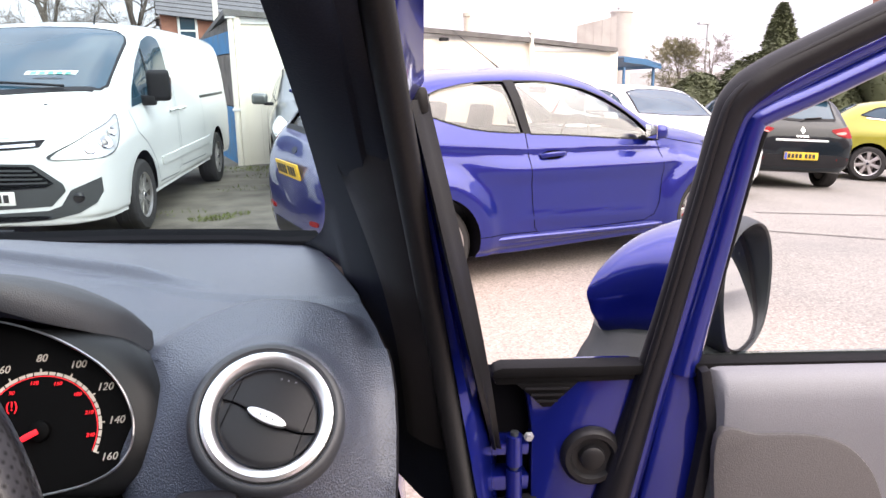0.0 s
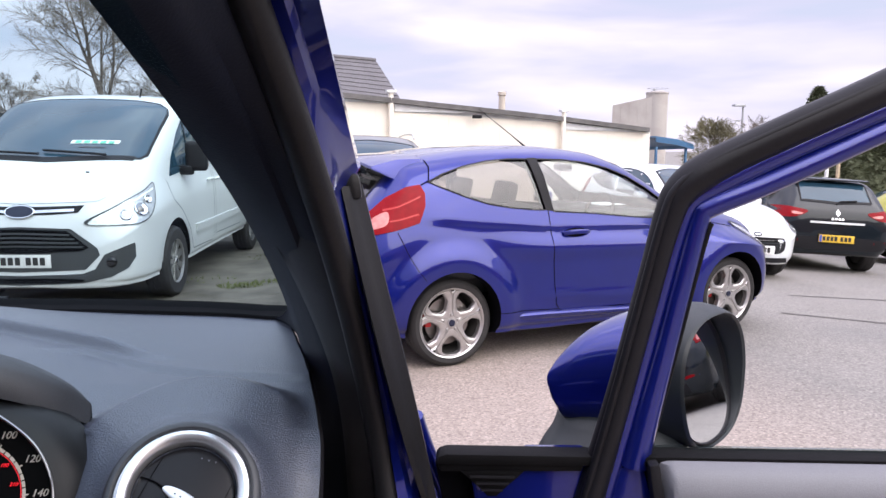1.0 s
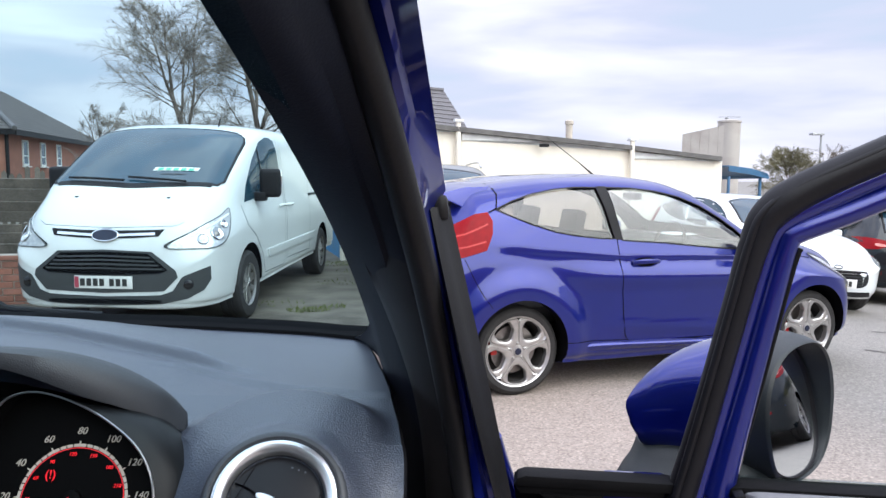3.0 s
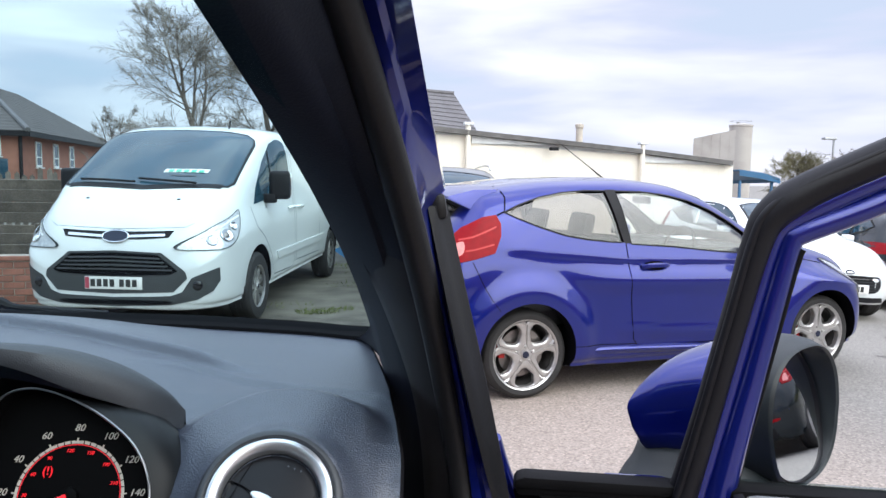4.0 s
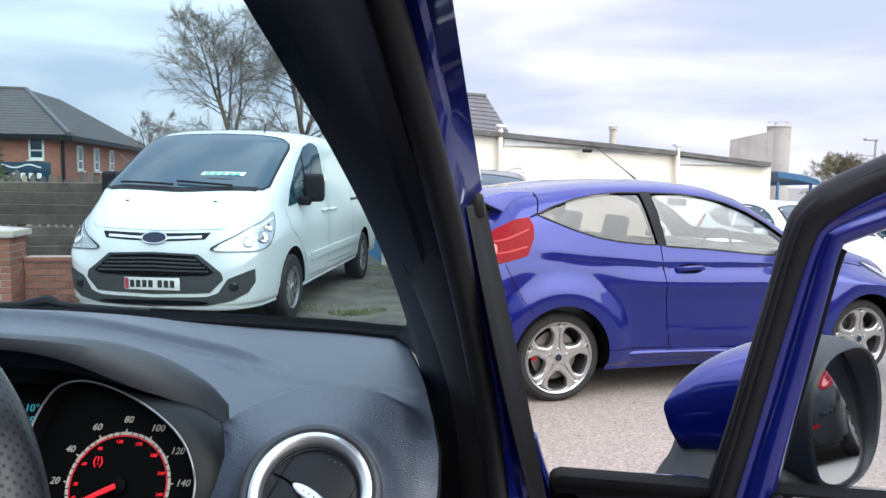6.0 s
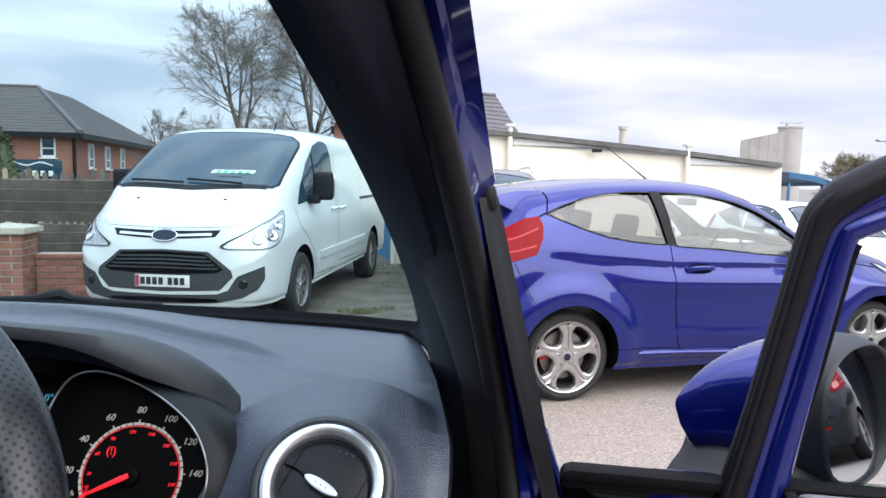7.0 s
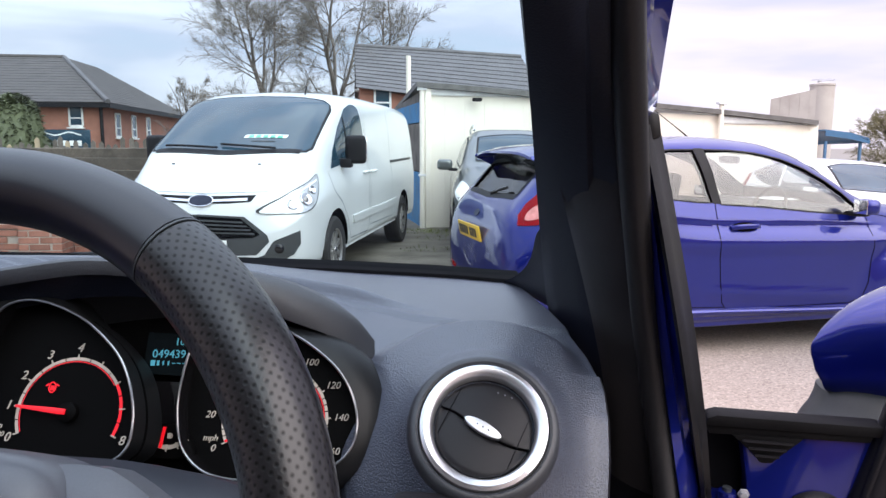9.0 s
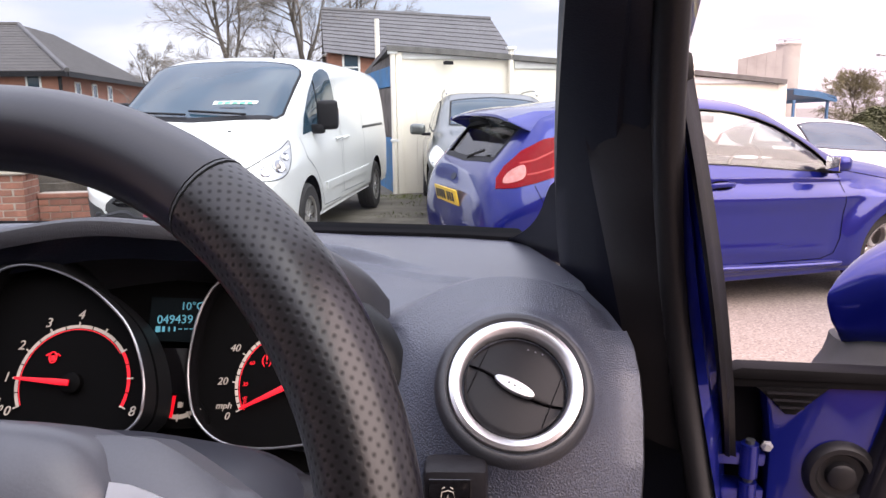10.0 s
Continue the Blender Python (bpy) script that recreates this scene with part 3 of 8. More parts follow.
    # the blue canopy at the far end
    c = thing("canopy", "blue metal canopy on posts beside the garage", "canopy")
    sheet = [[Vector((x, 13.0 + t, 1.72 + dz - 0.02 * t)) for t in (0.0, 1.2, 2.4)] for x, dz in ((8.86, 0.0), (9.4, -0.06), (9.78, -0.16), (9.82, -0.24))]
    part("roof_sheet", thick(grid_bm(sheet), 0.03), BLUESHEET, c)
    part("valance", prism_bm([(8.88, 1.60), (9.40, 1.54), (9.80, 1.45), (9.80, 1.50), (9.40, 1.64), (8.88, 1.70)], 13.0, 13.03), BLUESHEET, c)
    for x, y in ((8.92, 13.05), (9.68, 13.10)):
        part("post", box_bm(0.045, 0.045, 2.0, pose(x, y, 0.50), 0.004), BLUESHEET, c)
    part("brick_base", box_bm(0.6, 0.2, 1.3, pose(9.5, 14.6, 0.3), 0.005), HOUSEBRICK, c)


garage_block()


def house_window(parent, m, w, h, frame_mat=WINFRAME):
    f = part("window", joined(box_bm(w, 0.06, 0.07, pose(0, 0, h / 2), 0.006), box_bm(w, 0.06, 0.09, pose(0, 0, -h / 2), 0.006), box_bm(0.07, 0.06, h, pose(-w / 2, 0, 0), 0.006), box_bm(0.07, 0.06, h, pose(w / 2, 0, 0), 0.006), box_bm(w, 0.05, 0.05, pose(0, 0, -0.12 * h), 0.005)), frame_mat, parent, "white framed window", at=m)
    part("pane", box_bm(w, 0.012, h), DARKGLASS, f)
    part("sill", box_bm(w + 0.16, 0.14, 0.05, pose(0, -0.04, -h / 2 - 0.07), 0.008), WINFRAME, f)


def roof_courses(rows, step, t, material, parent, name="roof"):
    """A tiled slope between an eaves line and a ridge line, laid in overlapping courses."""
    (e0, e1), (r0, r1) = [[Vector(p) for p in row] for row in rows]
    n = max(3, int((r0 - e0).length / step))
    up = (e1 - e0).cross(r0 - e0).normalized()
    if up.z < 0:
        up = -up
    sheet = []
    for k in range(n):
        for f, lift_ in ((k / n, 0.004), (k / n, t), ((k + 1) / n, 0.004)):
            sheet.append([e0.lerp(r0, f) + up * lift_, e1.lerp(r1, f) + up * lift_])
    return part(name, grid_bm(sheet), material, parent, smooth=False)


def brick_house():
    h = thing("brick_house", "red brick house with a hipped brown tile roof and white windows", "house")
    x0, x1, y0, y1, z0, z1 = -21.0, -9.75, 30.4, 44.0, -0.6, 3.12
    part("front_wall", box_bm(x1 - x0, 0.3, z1 - z0, pose((x0 + x1) / 2, y0 + 0.15, (z0 + z1) / 2)), HOUSEBRICK, h, smooth=False)
    part("side_wall", box_bm(0.3, y1 - y0, z1 - z0, pose(x1 - 0.15, (y0 + y1) / 2 + 0.31, (z0 + z1) / 2)), HOUSEBRICK, h, smooth=False)
    part("back_wall", box_bm(x1 - x0, 0.3, z1 - z0, pose((x0 + x1) / 2 - 0.31, y1 + 0.3, (z0 + z1) / 2)), HOUSEBRICK, h, smooth=False)
    o = 0.45
    e = [(x0, y0 - o, z1 - 0.12), (x1 + o, y0 - o, z1 - 0.12), (x1 + o, y1 + o, z1 - 0.12), (x0, y1 + o, z1 - 0.12)]
    rz = 5.25
    r = [(x0, 35.2, rz), (-12.65, 35.2, rz), (-12.65, 39.4, rz), (x0, 39.4, rz)]
    roof_courses(((e[0], e[1]), (r[0], r[1])), 0.33, 0.016, SLATEDARK, h)
    roof_courses(((e[1], e[2]), (r[1], r[2])), 0.33, 0.016, SLATEDARK, h)
    roof_courses(((e[2], e[3]), (r[2], r[3])), 0.33, 0.016, SLATEDARK, h)
    part("ridge", tube_bm([Vector(r[1]), Vector(e[1]) + Vector((0, 0, 0.05))], 0.10, 8), SLATE, h)
    part("ridge", tube_bm([Vector(r[0]), Vector(r[1])], 0.10, 8), SLATEDARK, h)
    part("fascia", box_bm(x1 - x0 + o, 0.05, 0.22, pose((x0 + x1 + o) / 2, y0 - o + 0.03, z1 - 0.2)), PLASTIC, h)
    part("fascia", box_bm(0.05, y1 - y0 + o, 0.22, pose(x1 + o - 0.03, (y0 + y1) / 2, z1 - 0.2)), PLASTIC, h)
    part("downpipe", tube_bm([Vector((x1 + 0.06, y0 - 0.08, z0)), Vector((x1 + 0.06, y0 - 0.08, z1))], 0.07, 8), PLASTIC, h)
    house_window(h, pose(-10.65, y0 - 0.02, 2.52), 0.48, 0.82)
    house_window(h, pose(-15.6, y0 - 0.02, 2.52), 0.48, 0.82)
    for y in (32.5, 34.8, 37.2):
        house_window(h, pose(x1 + 0.02, y, 2.2, 0, 0, 90), 0.62, 0.95)
    part("alarm_box", box_bm(0.26, 0.1, 0.26, pose(-12.5, y0 - 0.05, 2.66), 0.03), WINFRAME, h)
    s = thing("notice_board", "dark sign board with pale wave and unreadable letters", "sign")
    part("board", box_bm(2.3, 0.06, 0.72, pose(-10.98, 29.4, 1.60), 0.02), DARKGLASS, s)
    part("sign_post", box_bm(0.08, 0.08, 1.9, pose(-11.93, 29.46, 0.38)), PLASTIC, s)
    part("sign_post", box_bm(0.08, 0.08, 1.9, pose(-10.03, 29.46, 0.38)), PLASTIC, s)
    wave = [[Vector((-11.83 + 0.12 * k, 29.36, 1.78 + 0.06 * math.sin(k * 0.75) + dz)) for dz in (0, 0.05)] for k in range(15)]
    part("wave_stripe", grid_bm(wave), WINFRAME, s)
    for k in range(6):
        part("letter_bar", box_bm(0.16, 0.01, 0.20, pose(-11.63 + 0.28 * k, 29.36, 1.45), 0.003), WINFRAME, s)


brick_house()


def gable_house():
    h = thing("gabled_house", "brick house with a grey tile gable roof behind the garage", "house")
    x0, x1, y0, y1, ze, zr = 0.25, 6.55, 24.0, 29.0, 3.30, 4.85
    part("front_wall", prism_bm([(x0, -0.6), (x1 - 0.61, -0.6), (x1 - 0.61, ze - 0.80), (x0, ze - 0.10)], y0, y0 + 0.3), HOUSEBRICK, h, smooth=False)
    part("roof", grid_bm([[Vector((x1 + 0.1, y0 - 0.3, ze - 0.80)), Vector((x1 + 0.1, y1 + 0.3, ze - 0.80))], [Vector((x1 - 0.45, (y0 + y1) / 2, zr - 0.28)), Vector((x1 - 0.45, (y0 + y1) / 2 + 0.01, zr - 0.28))]]), SLATE, h, "grey tiled hip end", smooth=False)
    part("gable_wall", prism_bm([(y0 + 0.31, -0.6), (y1, -0.6), (y1, ze), ((y0 + y1) / 2, zr - 0.06), (y0 + 0.31, ze)], x0, x0 + 0.3, "x"), HOUSEBRICK, h, smooth=False)
    part("gable_wall", prism_bm([(y0 + 0.31, -0.6), (y1, -0.6), (y1, ze - 0.90), ((y0 + y1) / 2, zr - 0.60), (y0 + 0.31, ze - 0.90)], x1 - 0.9, x1 - 0.6, "x"), HOUSEBRICK, h, smooth=False)
    ym = (y0 + y1) / 2
    roof_courses((((x0 - 0.12, y0 - 0.3, ze - 0.10), (x1 + 0.1, y0 - 0.3, ze - 0.80)), ((x0 - 0.12, ym, zr), (x1 - 0.45, ym, zr - 0.28))), 0.26, 0.025, SLATE, h)
    roof_courses((((x0 - 0.12, y1 + 0.3, ze - 0.10), (x1 + 0.1, y1 + 0.3, ze - 0.80)), ((x0 - 0.12, ym, zr), (x1 - 0.45, ym, zr - 0.28))), 0.26, 0.025, SLATE, h)
    part("ridge", tube_bm([Vector((x0 - 0.12, ym, zr)), Vector((x1 - 0.45, ym, zr - 0.28))], 0.09, 8), SLATE, h)
    house_window(h, pose(0.98, y0 - 0.02, 2.85), 0.5, 0.75)
    house_window(h, pose(x0 - 0.02, 26.0, 3.75, 0, 0, -90), 0.45, 0.8)
    part("flue_pipe", tube_bm([Vector((1.62, 21.5, 1.5)), Vector((1.62, 21.5, 3.95))], 0.07, 12), RENDERWALL, h, "cream flue pipe")


gable_house()


def chimney_stack():
    c = thing("chimney", "slim weathered stone flue standing behind the garage roof", "chimney")
    part("flue", lathe_bm([(0.10, -1.2), (0.10, 2.93), (0.125, 2.94), (0.125, 3.04), (0.08, 3.06), (0.0, 3.06)], 16, pose(8.45, 20.2, 0.05)), COPING, c)


chimney_stack()


def hedge_house():
    """A house behind the hedge, of which the chimney stands clear."""
    h = thing("far_house", "brick house behind conifers with a tall brick chimney", "house", pose(40.6, 28.6, -1.0, 0, 0, -28))
    part("wall", box_bm(9.0, 6.0, 3.6, pose(0, 3.0, 1.8)), HOUSEBRICK, h, smooth=False)
    roof_courses((((-4.8, -0.4, 3.5), (4.8, -0.4, 3.5)), ((-4.8, 3.0, 5.1), (4.8, 3.0, 5.1))), 0.33, 0.02, SLATEDARK, h)
    roof_courses((((-4.8, 6.4, 3.5), (4.8, 6.4, 3.5)), ((-4.8, 3.0, 5.1), (4.8, 3.0, 5.1))), 0.33, 0.02, SLATEDARK, h)
    stack = part("chimney", joined(box_bm(1.25, 0.8, 3.0, pose(-2.2, 3.0, 5.4), 0.02), box_bm(1.45, 1.0, 0.18, pose(-2.2, 3.0, 6.75), 0.03)), HOUSEBRICK, h, "red brick chimney stack")
    for x in (-2.5, -1.9):
        part("chimney_pot", lathe_bm([(0.13, 0), (0.15, 0.05), (0.12, 0.12), (0.11, 0.50), (0.14, 0.54), (0.10, 0.56)], 14, pose(x, 3.0, 6.82)), COPING, stack)


hedge_house()


def brick_wall():
    """The pillar and low walls: single bricks in stretcher bond on a mortar core."""
    random.seed(3)
    bm = box_bm(0.212, 0.1, 0.064, bevel=0.004, seg=1)
    stretcher = bpy.data.meshes.new("brick")
    bm.to_mesh(stretcher)
    bm.free()
    stretcher.materials.append(BRICKRED)
    header = bpy.data.meshes.new("brick_half")
    bm = box_bm(0.100, 0.1, 0.064, bevel=0.004, seg=1)
    bm.to_mesh(header)
    bm.free()
    header.materials.append(BRICKRED)

    def lay(parent, a, length, yaw, z0, courses, depth):
        m = pose(a[0], a[1], 0, 0, 0, yaw)
        for c in range(courses):
            z = z0 + 0.075 * c + 0.034
            x = 0.106 if c % 2 == 0 else 0.0
            if c % 2:
                o = new("brick", header)
                o.parent = parent
                o.matrix_basis = m @ pose(0.05, 0.05, z)
                x = 0.106 + 0.112
            while x + 0.106 <= length + 0.01:
                o = new("brick", stretcher)
                o.parent = parent
                o.matrix_basis = m @ pose(x + random.uniform(-0.001, 0.001), 0.05 + random.uniform(-0.002, 0.002), z, 0, 0, random.uniform(-0.4, 0.4))
                x += 0.2245
    p = thing("brick_pillar", "red brick gate pillar with a pale stone cap", "pillar")
    px, py, w = -3.70, 8.42, 0.449
    part("mortar_core", box_bm(w - 0.014, w - 0.014, 0.98, pose(px + w / 2, py + w / 2, 0.348)), MORTAR, p)
    for (x, y, yaw) in ((px, py, 0), (px + w, py, 90), (px + w, py + w, 180), (px, py + w, 270)):
        lay(p, (x, y), w, yaw, -0.12, 12, 0.1)
    cap = bmesh.new()
    h = w / 2 + 0.05
    vs = [cap.verts.new((sx * h, sy * h, z)) for z in (0, 0.07) for sx, sy in ((-1, -1), (1, -1), (1, 1), (-1, 1))]
    tip = cap.verts.new((0, 0, 0.115))
    cap.faces.new(vs[3::-1])
    for i in range(4):
        cap.faces.new((vs[i], vs[(i + 1) % 4], vs[4 + (i + 1) % 4], vs[4 + i]))
        cap.faces.new((vs[4 + i], vs[4 + (i + 1) % 4], tip))
    bmesh.ops.bevel(cap, geom=cap.edges[:], offset=0.008, segments=2, affect="EDGES")
    part("cap_stone", cap, COPING, p, "pale stone cap", at=pose(px + w / 2, py + w / 2, 0.785))
    q = thing("brick_wall", "low red brick boundary wall", "wall", kind="structure")
    part("mortar_core", box_bm(1.33, 0.19, 0.84, pose(-2.575, 8.86, 0.12)), MORTAR, q)
    lay(q, (-3.24, 8.75), 1.33, 0, -0.12, 8, 0.1)
    part("wall_coping", box_bm(1.35, 0.25, 0.05, pose(-2.565, 8.86, 0.512), 0.01), BRICKRED, q)
    part("mortar_core", box_bm(2.6, 0.19, 0.84, pose(-5.01, 8.62, 0.12)), MORTAR, q)
    lay(q, (-6.31, 8.51), 2.6, 0, -0.12, 8, 0.1)
    part("wall_coping", box_bm(2.6, 0.25, 0.05, pose(-5.01, 8.62, 0.512), 0.01), BRICKRED, q)


def fences():
    random.seed(11)
    f = thing("board_fence", "weathered grey timber fence of horizontal boards", "fence", kind="structure")
    for k in range(9):
        x = -12.2 - random.uniform(0, 3.5)
        z = -0.06 + 0.157 * k
        while x < -3.4:
            ln = min(random.uniform(5.2, 7.6), -1.6 - x)
            part("board", box_bm(ln - 0.008, 0.024, 0.168 + random.uniform(-0.022, 0.012), pose(x + ln / 2, 11.5 + random.uniform(-0.014, 0.014), z + 0.085, random.uniform(10, 20), random.uniform(-0.6, 0.6), 0), 0.005, 1), FENCEWOOD, f)
            x += ln
    for x in np.arange(-11.5, -1.6, 2.4):
        part("post", box_bm(0.10, 0.08, 1.42, pose(x, 11.58, 0.66), 0.008), FENCEWOOD, f)
    g = thing("picket_fence", "pale timber picket fence beyond the boards", "fence", kind="structure")
    for k in range(84):
        x = -13.5 + 0.145 * k
        h = random.uniform(1.40, 1.58)
        part("picket", prism_bm([(-0.045, -0.2), (0.045, -0.2), (0.045, h - 0.05), (0, h), (-0.045, h - 0.05)], -0.01, 0.01), PALEWOOD if random.random() < 0.28 else FENCEWOOD, g, smooth=False, at=pose(x, 15.6, 0, 0, random.uniform(-1.5, 1.5), 0))
    part("rail", box_bm(12.4, 0.04, 0.09, pose(-7.4, 15.63, 1.1)), FENCEWOOD, g)


fences()


def silos():
    s = thing("silo_group", "pale concrete silo block with a round tower at its end", "silo")
    a, b = Vector((36.2, 60.2)), Vector((39.3, 58.0))
    d = (b - a).normalized()
    side = Vector((-d.y, d.x))
    for k in range(5):
        p, q = a.lerp(b, k / 5), a.lerp(b, (k + 1) / 5)
        z0, z1 = 5.42 + 0.16 * k, 5.42 + 0.16 * (k + 1)
        bm = bmesh.new()
        rows_ = [[bm.verts.new((c.x + side.x * t, c.y + side.y * t, z)) for z in (-4.0, top)] for c, top in ((p + d * 0.006, z0), (q - d * 0.006, z1)) for t in (0.0, 3.0)]
        for w in ((0, 2), (2, 3), (3, 1), (1, 0)):
            bm.faces.new((rows_[w[0]][0], rows_[w[1]][0], rows_[w[1]][1], rows_[w[0]][1]))
        bm.faces.new((rows_[0][1], rows_[2][1], rows_[3][1], rows_[1][1]))
        part("silo_bay", bm, CONCRETE, s, smooth=False)
    c = b + d * 0.12 + side * 0.9
    r = 0.98
    tower = part("tower", lathe_bm([(r, -4), (r, 6.42), (r + 0.05, 6.45), (r + 0.05, 6.60), (0.4, 6.74), (0.0, 6.74)], 40, pose(c.x, c.y, 0)), CONCRETE, s, "round concrete tower")
    part("hatch_cap", lathe_bm([(0.16, 0), (0.16, 0.20), (0.0, 0.22)], 12, pose(c.x - 0.3, c.y, 6.7)), STEEL, tower)
    part("guard_rail", tube_bm([Vector((c.x + 0.9 * math.cos(t), c.y + 0.9 * math.sin(t), 6.95)) for t in np.linspace(0, 6.28, 25)[:-1]], 0.02, 5, closed=True), STEEL, tower)


silos()


def street_lamp(x, y, zt):
    s = thing("street_lamp", "grey steel street lamp with a flat head", "street lamp")
    part("column", tube_bm([Vector((x, y, -1.5)), Vector((x, y, zt))], [0.09, 0.05], 8), STEEL, s)
    part("lamp_head", box_bm(0.75, 0.3, 0.12, pose(x - 0.28, y, zt + 0.05), 0.03), STEEL, s)


street_lamp(29.0, 34.3, 3.85)


def bare_tree(name, x, y, height, reach, seed, limbs=24, lean=0.0, label="bare winter tree with a straight trunk and fine twigs", twig=TWIG):
    """A leader that runs to the top, with rising limbs, branches and twigs in turn."""
    rnd = random.Random(seed)
    thick_v, thick_f, thin_v, thin_f = [], [], [], []

    def stick(p, d, length, r, n, sides, bend, V, Fc, tip=0.3):
        pts, q, dd = [p.copy()], p.copy(), d.normalized()
        for i in range(n):
            dd = (dd + Vector((rnd.uniform(-1, 1), rnd.uniform(-1, 1), rnd.uniform(-1, 1))) * 0.13 + Vector((0, 0, bend))).normalized()
            q = q + dd * (length / n)
            pts.append(q.copy())
        base = len(V)
        for i, c in enumerate(pts):
            t = (pts[min(i + 1, n)] - pts[max(i - 1, 0)]).normalized()
            u = t.orthogonal().normalized()
            w = t.cross(u)
            rr = r * (1 - (1 - tip) * i / n)
            for k in range(sides):
                a = 2 * math.pi * k / sides
                V.append(c + u * rr * math.cos(a) + w * rr * math.sin(a))
        for i in range(n):
            for k in range(sides):
                Fc.append((base + i * sides + k, base + i * sides + (k + 1) % sides, base + (i + 1) * sides + (k + 1) % sides, base + (i + 1) * sides + k))
        return pts

    def on(pts, f):
        i = min(int(f * (len(pts) - 1)), len(pts) - 2)
        return pts[i].lerp(pts[i + 1], f * (len(pts) - 1) - i), (pts[i + 1] - pts[i]).normalized()

    def aside(t, spread):
        side = Matrix.Rotation(rnd.uniform(0, 2 * math.pi), 3, t) @ t.orthogonal().normalized()
        return (t + side * spread).normalized()

    leader = stick(Vector((0, 0, 0)), Vector((lean, 0, 1)), height * 0.62, height * 0.0165, 10, 8, 0.10, thick_v, thick_f, 0.5)
    stems = [(leader, 0.30, 0.62)]
    for k in range(4):
        a = k * 1.57 + rnd.uniform(-0.4, 0.4)
        start, _ = on(leader, 0.62 + 0.11 * k)
        fork = stick(start, Vector((math.cos(a) * 0.34, math.sin(a) * 0.34, 1)), height - start.z - rnd.uniform(0.0, 0.08) * height, height * 0.0085, 9, 6, 0.05, thick_v, thick_f, 0.12)
        stems.append((fork, 0.08, 0.95))
    for stem, f0, f1 in stems:
        count = int(limbs * (0.44 if stem is leader else 0.26))
        for k in range(count):
            f = f0 + (f1 - f0) * (k + rnd.random()) / count
            p, t = on(stem, f)
            level = p.z / height
            a = k * 2.4 + rnd.uniform(-0.5, 0.5)
            if stem is not leader and p.to_2d().length > 0.2:
                a = math.atan2(p.y, p.x) + rnd.uniform(-1.6, 1.6)
            wide = reach * math.sqrt(max(0.03, 1 - ((level - 0.46) / 0.57) ** 2))
            length = max(0.30 * reach, (wide - 0.6 * p.to_2d().length)) * rnd.uniform(0.8, 1.12)
            limb = stick(p, Vector((math.cos(a), math.sin(a), 0.30 + 0.50 * level + rnd.uniform(-0.15, 0.25))), length, height * 0.0055 * (1.2 - level), 8, 4, -0.005, thick_v, thick_f, 0.16)
            for _ in range(11):
                q, d = on(limb, rnd.uniform(0.12, 1.0))
                br = stick(q, aside(d, rnd.uniform(0.45, 1.0)), length * rnd.uniform(0.25, 0.45), 0.0090, 5, 3, -0.015, thin_v, thin_f, 0.4)
                for _ in range(9):
                    q2, d2 = on(br, rnd.uniform(0.15, 1.0))
                    tw = stick(q2, aside(d2, rnd.uniform(0.4, 0.9)), length * rnd.uniform(0.10, 0.22), 0.0052, 3, 3, -0.02, thin_v, thin_f, 0.5)
                    for _ in range(2):
                        q3, d3 = on(tw, rnd.uniform(0.3, 1.0))
                        stick(q3, aside(d3, rnd.uniform(0.3, 0.8)), length * rnd.uniform(0.06, 0.12), 0.0038, 2, 3, 0.02, thin_v, thin_f, 0.6)
    t = thing(name, label, "tree", pose(x, y, -0.4), group="bare winter trees")
    for nm, V, Fc, mt in (("trunk", thick_v, thick_f, BARK), ("crown", thin_v, thin_f, twig)):
        me = bpy.data.meshes.new(nm)
        me.from_pydata([tuple(v) for v in V], [], Fc)
        part(nm, me, mt, t)
    return t


bare_tree("tree", -3.1, 28.0, 7.9, 2.55, 48, 40)
bare_tree("tree", -0.32, 28.6, 8.8, 2.9, 19, 40)
bare_tree("tree", 1.7, 33.0, 8.6, 2.5, 21, 20)
bare_tree("tree", -6.9, 32.0, 4.7, 1.5, 31, 12, 0.10, "small bare tree with pale twigs")
bare_tree("tree", 27.2, 31.9, 3.3, 1.35, 41, 14, 0.0, "bare brown tree beyond the car park")
bare_tree("tree", 21.9, 27.7, 3.1, 1.3, 48, 40, 0.0, "bushy bare tree with olive twigs beyond the canopy", OLIVE)


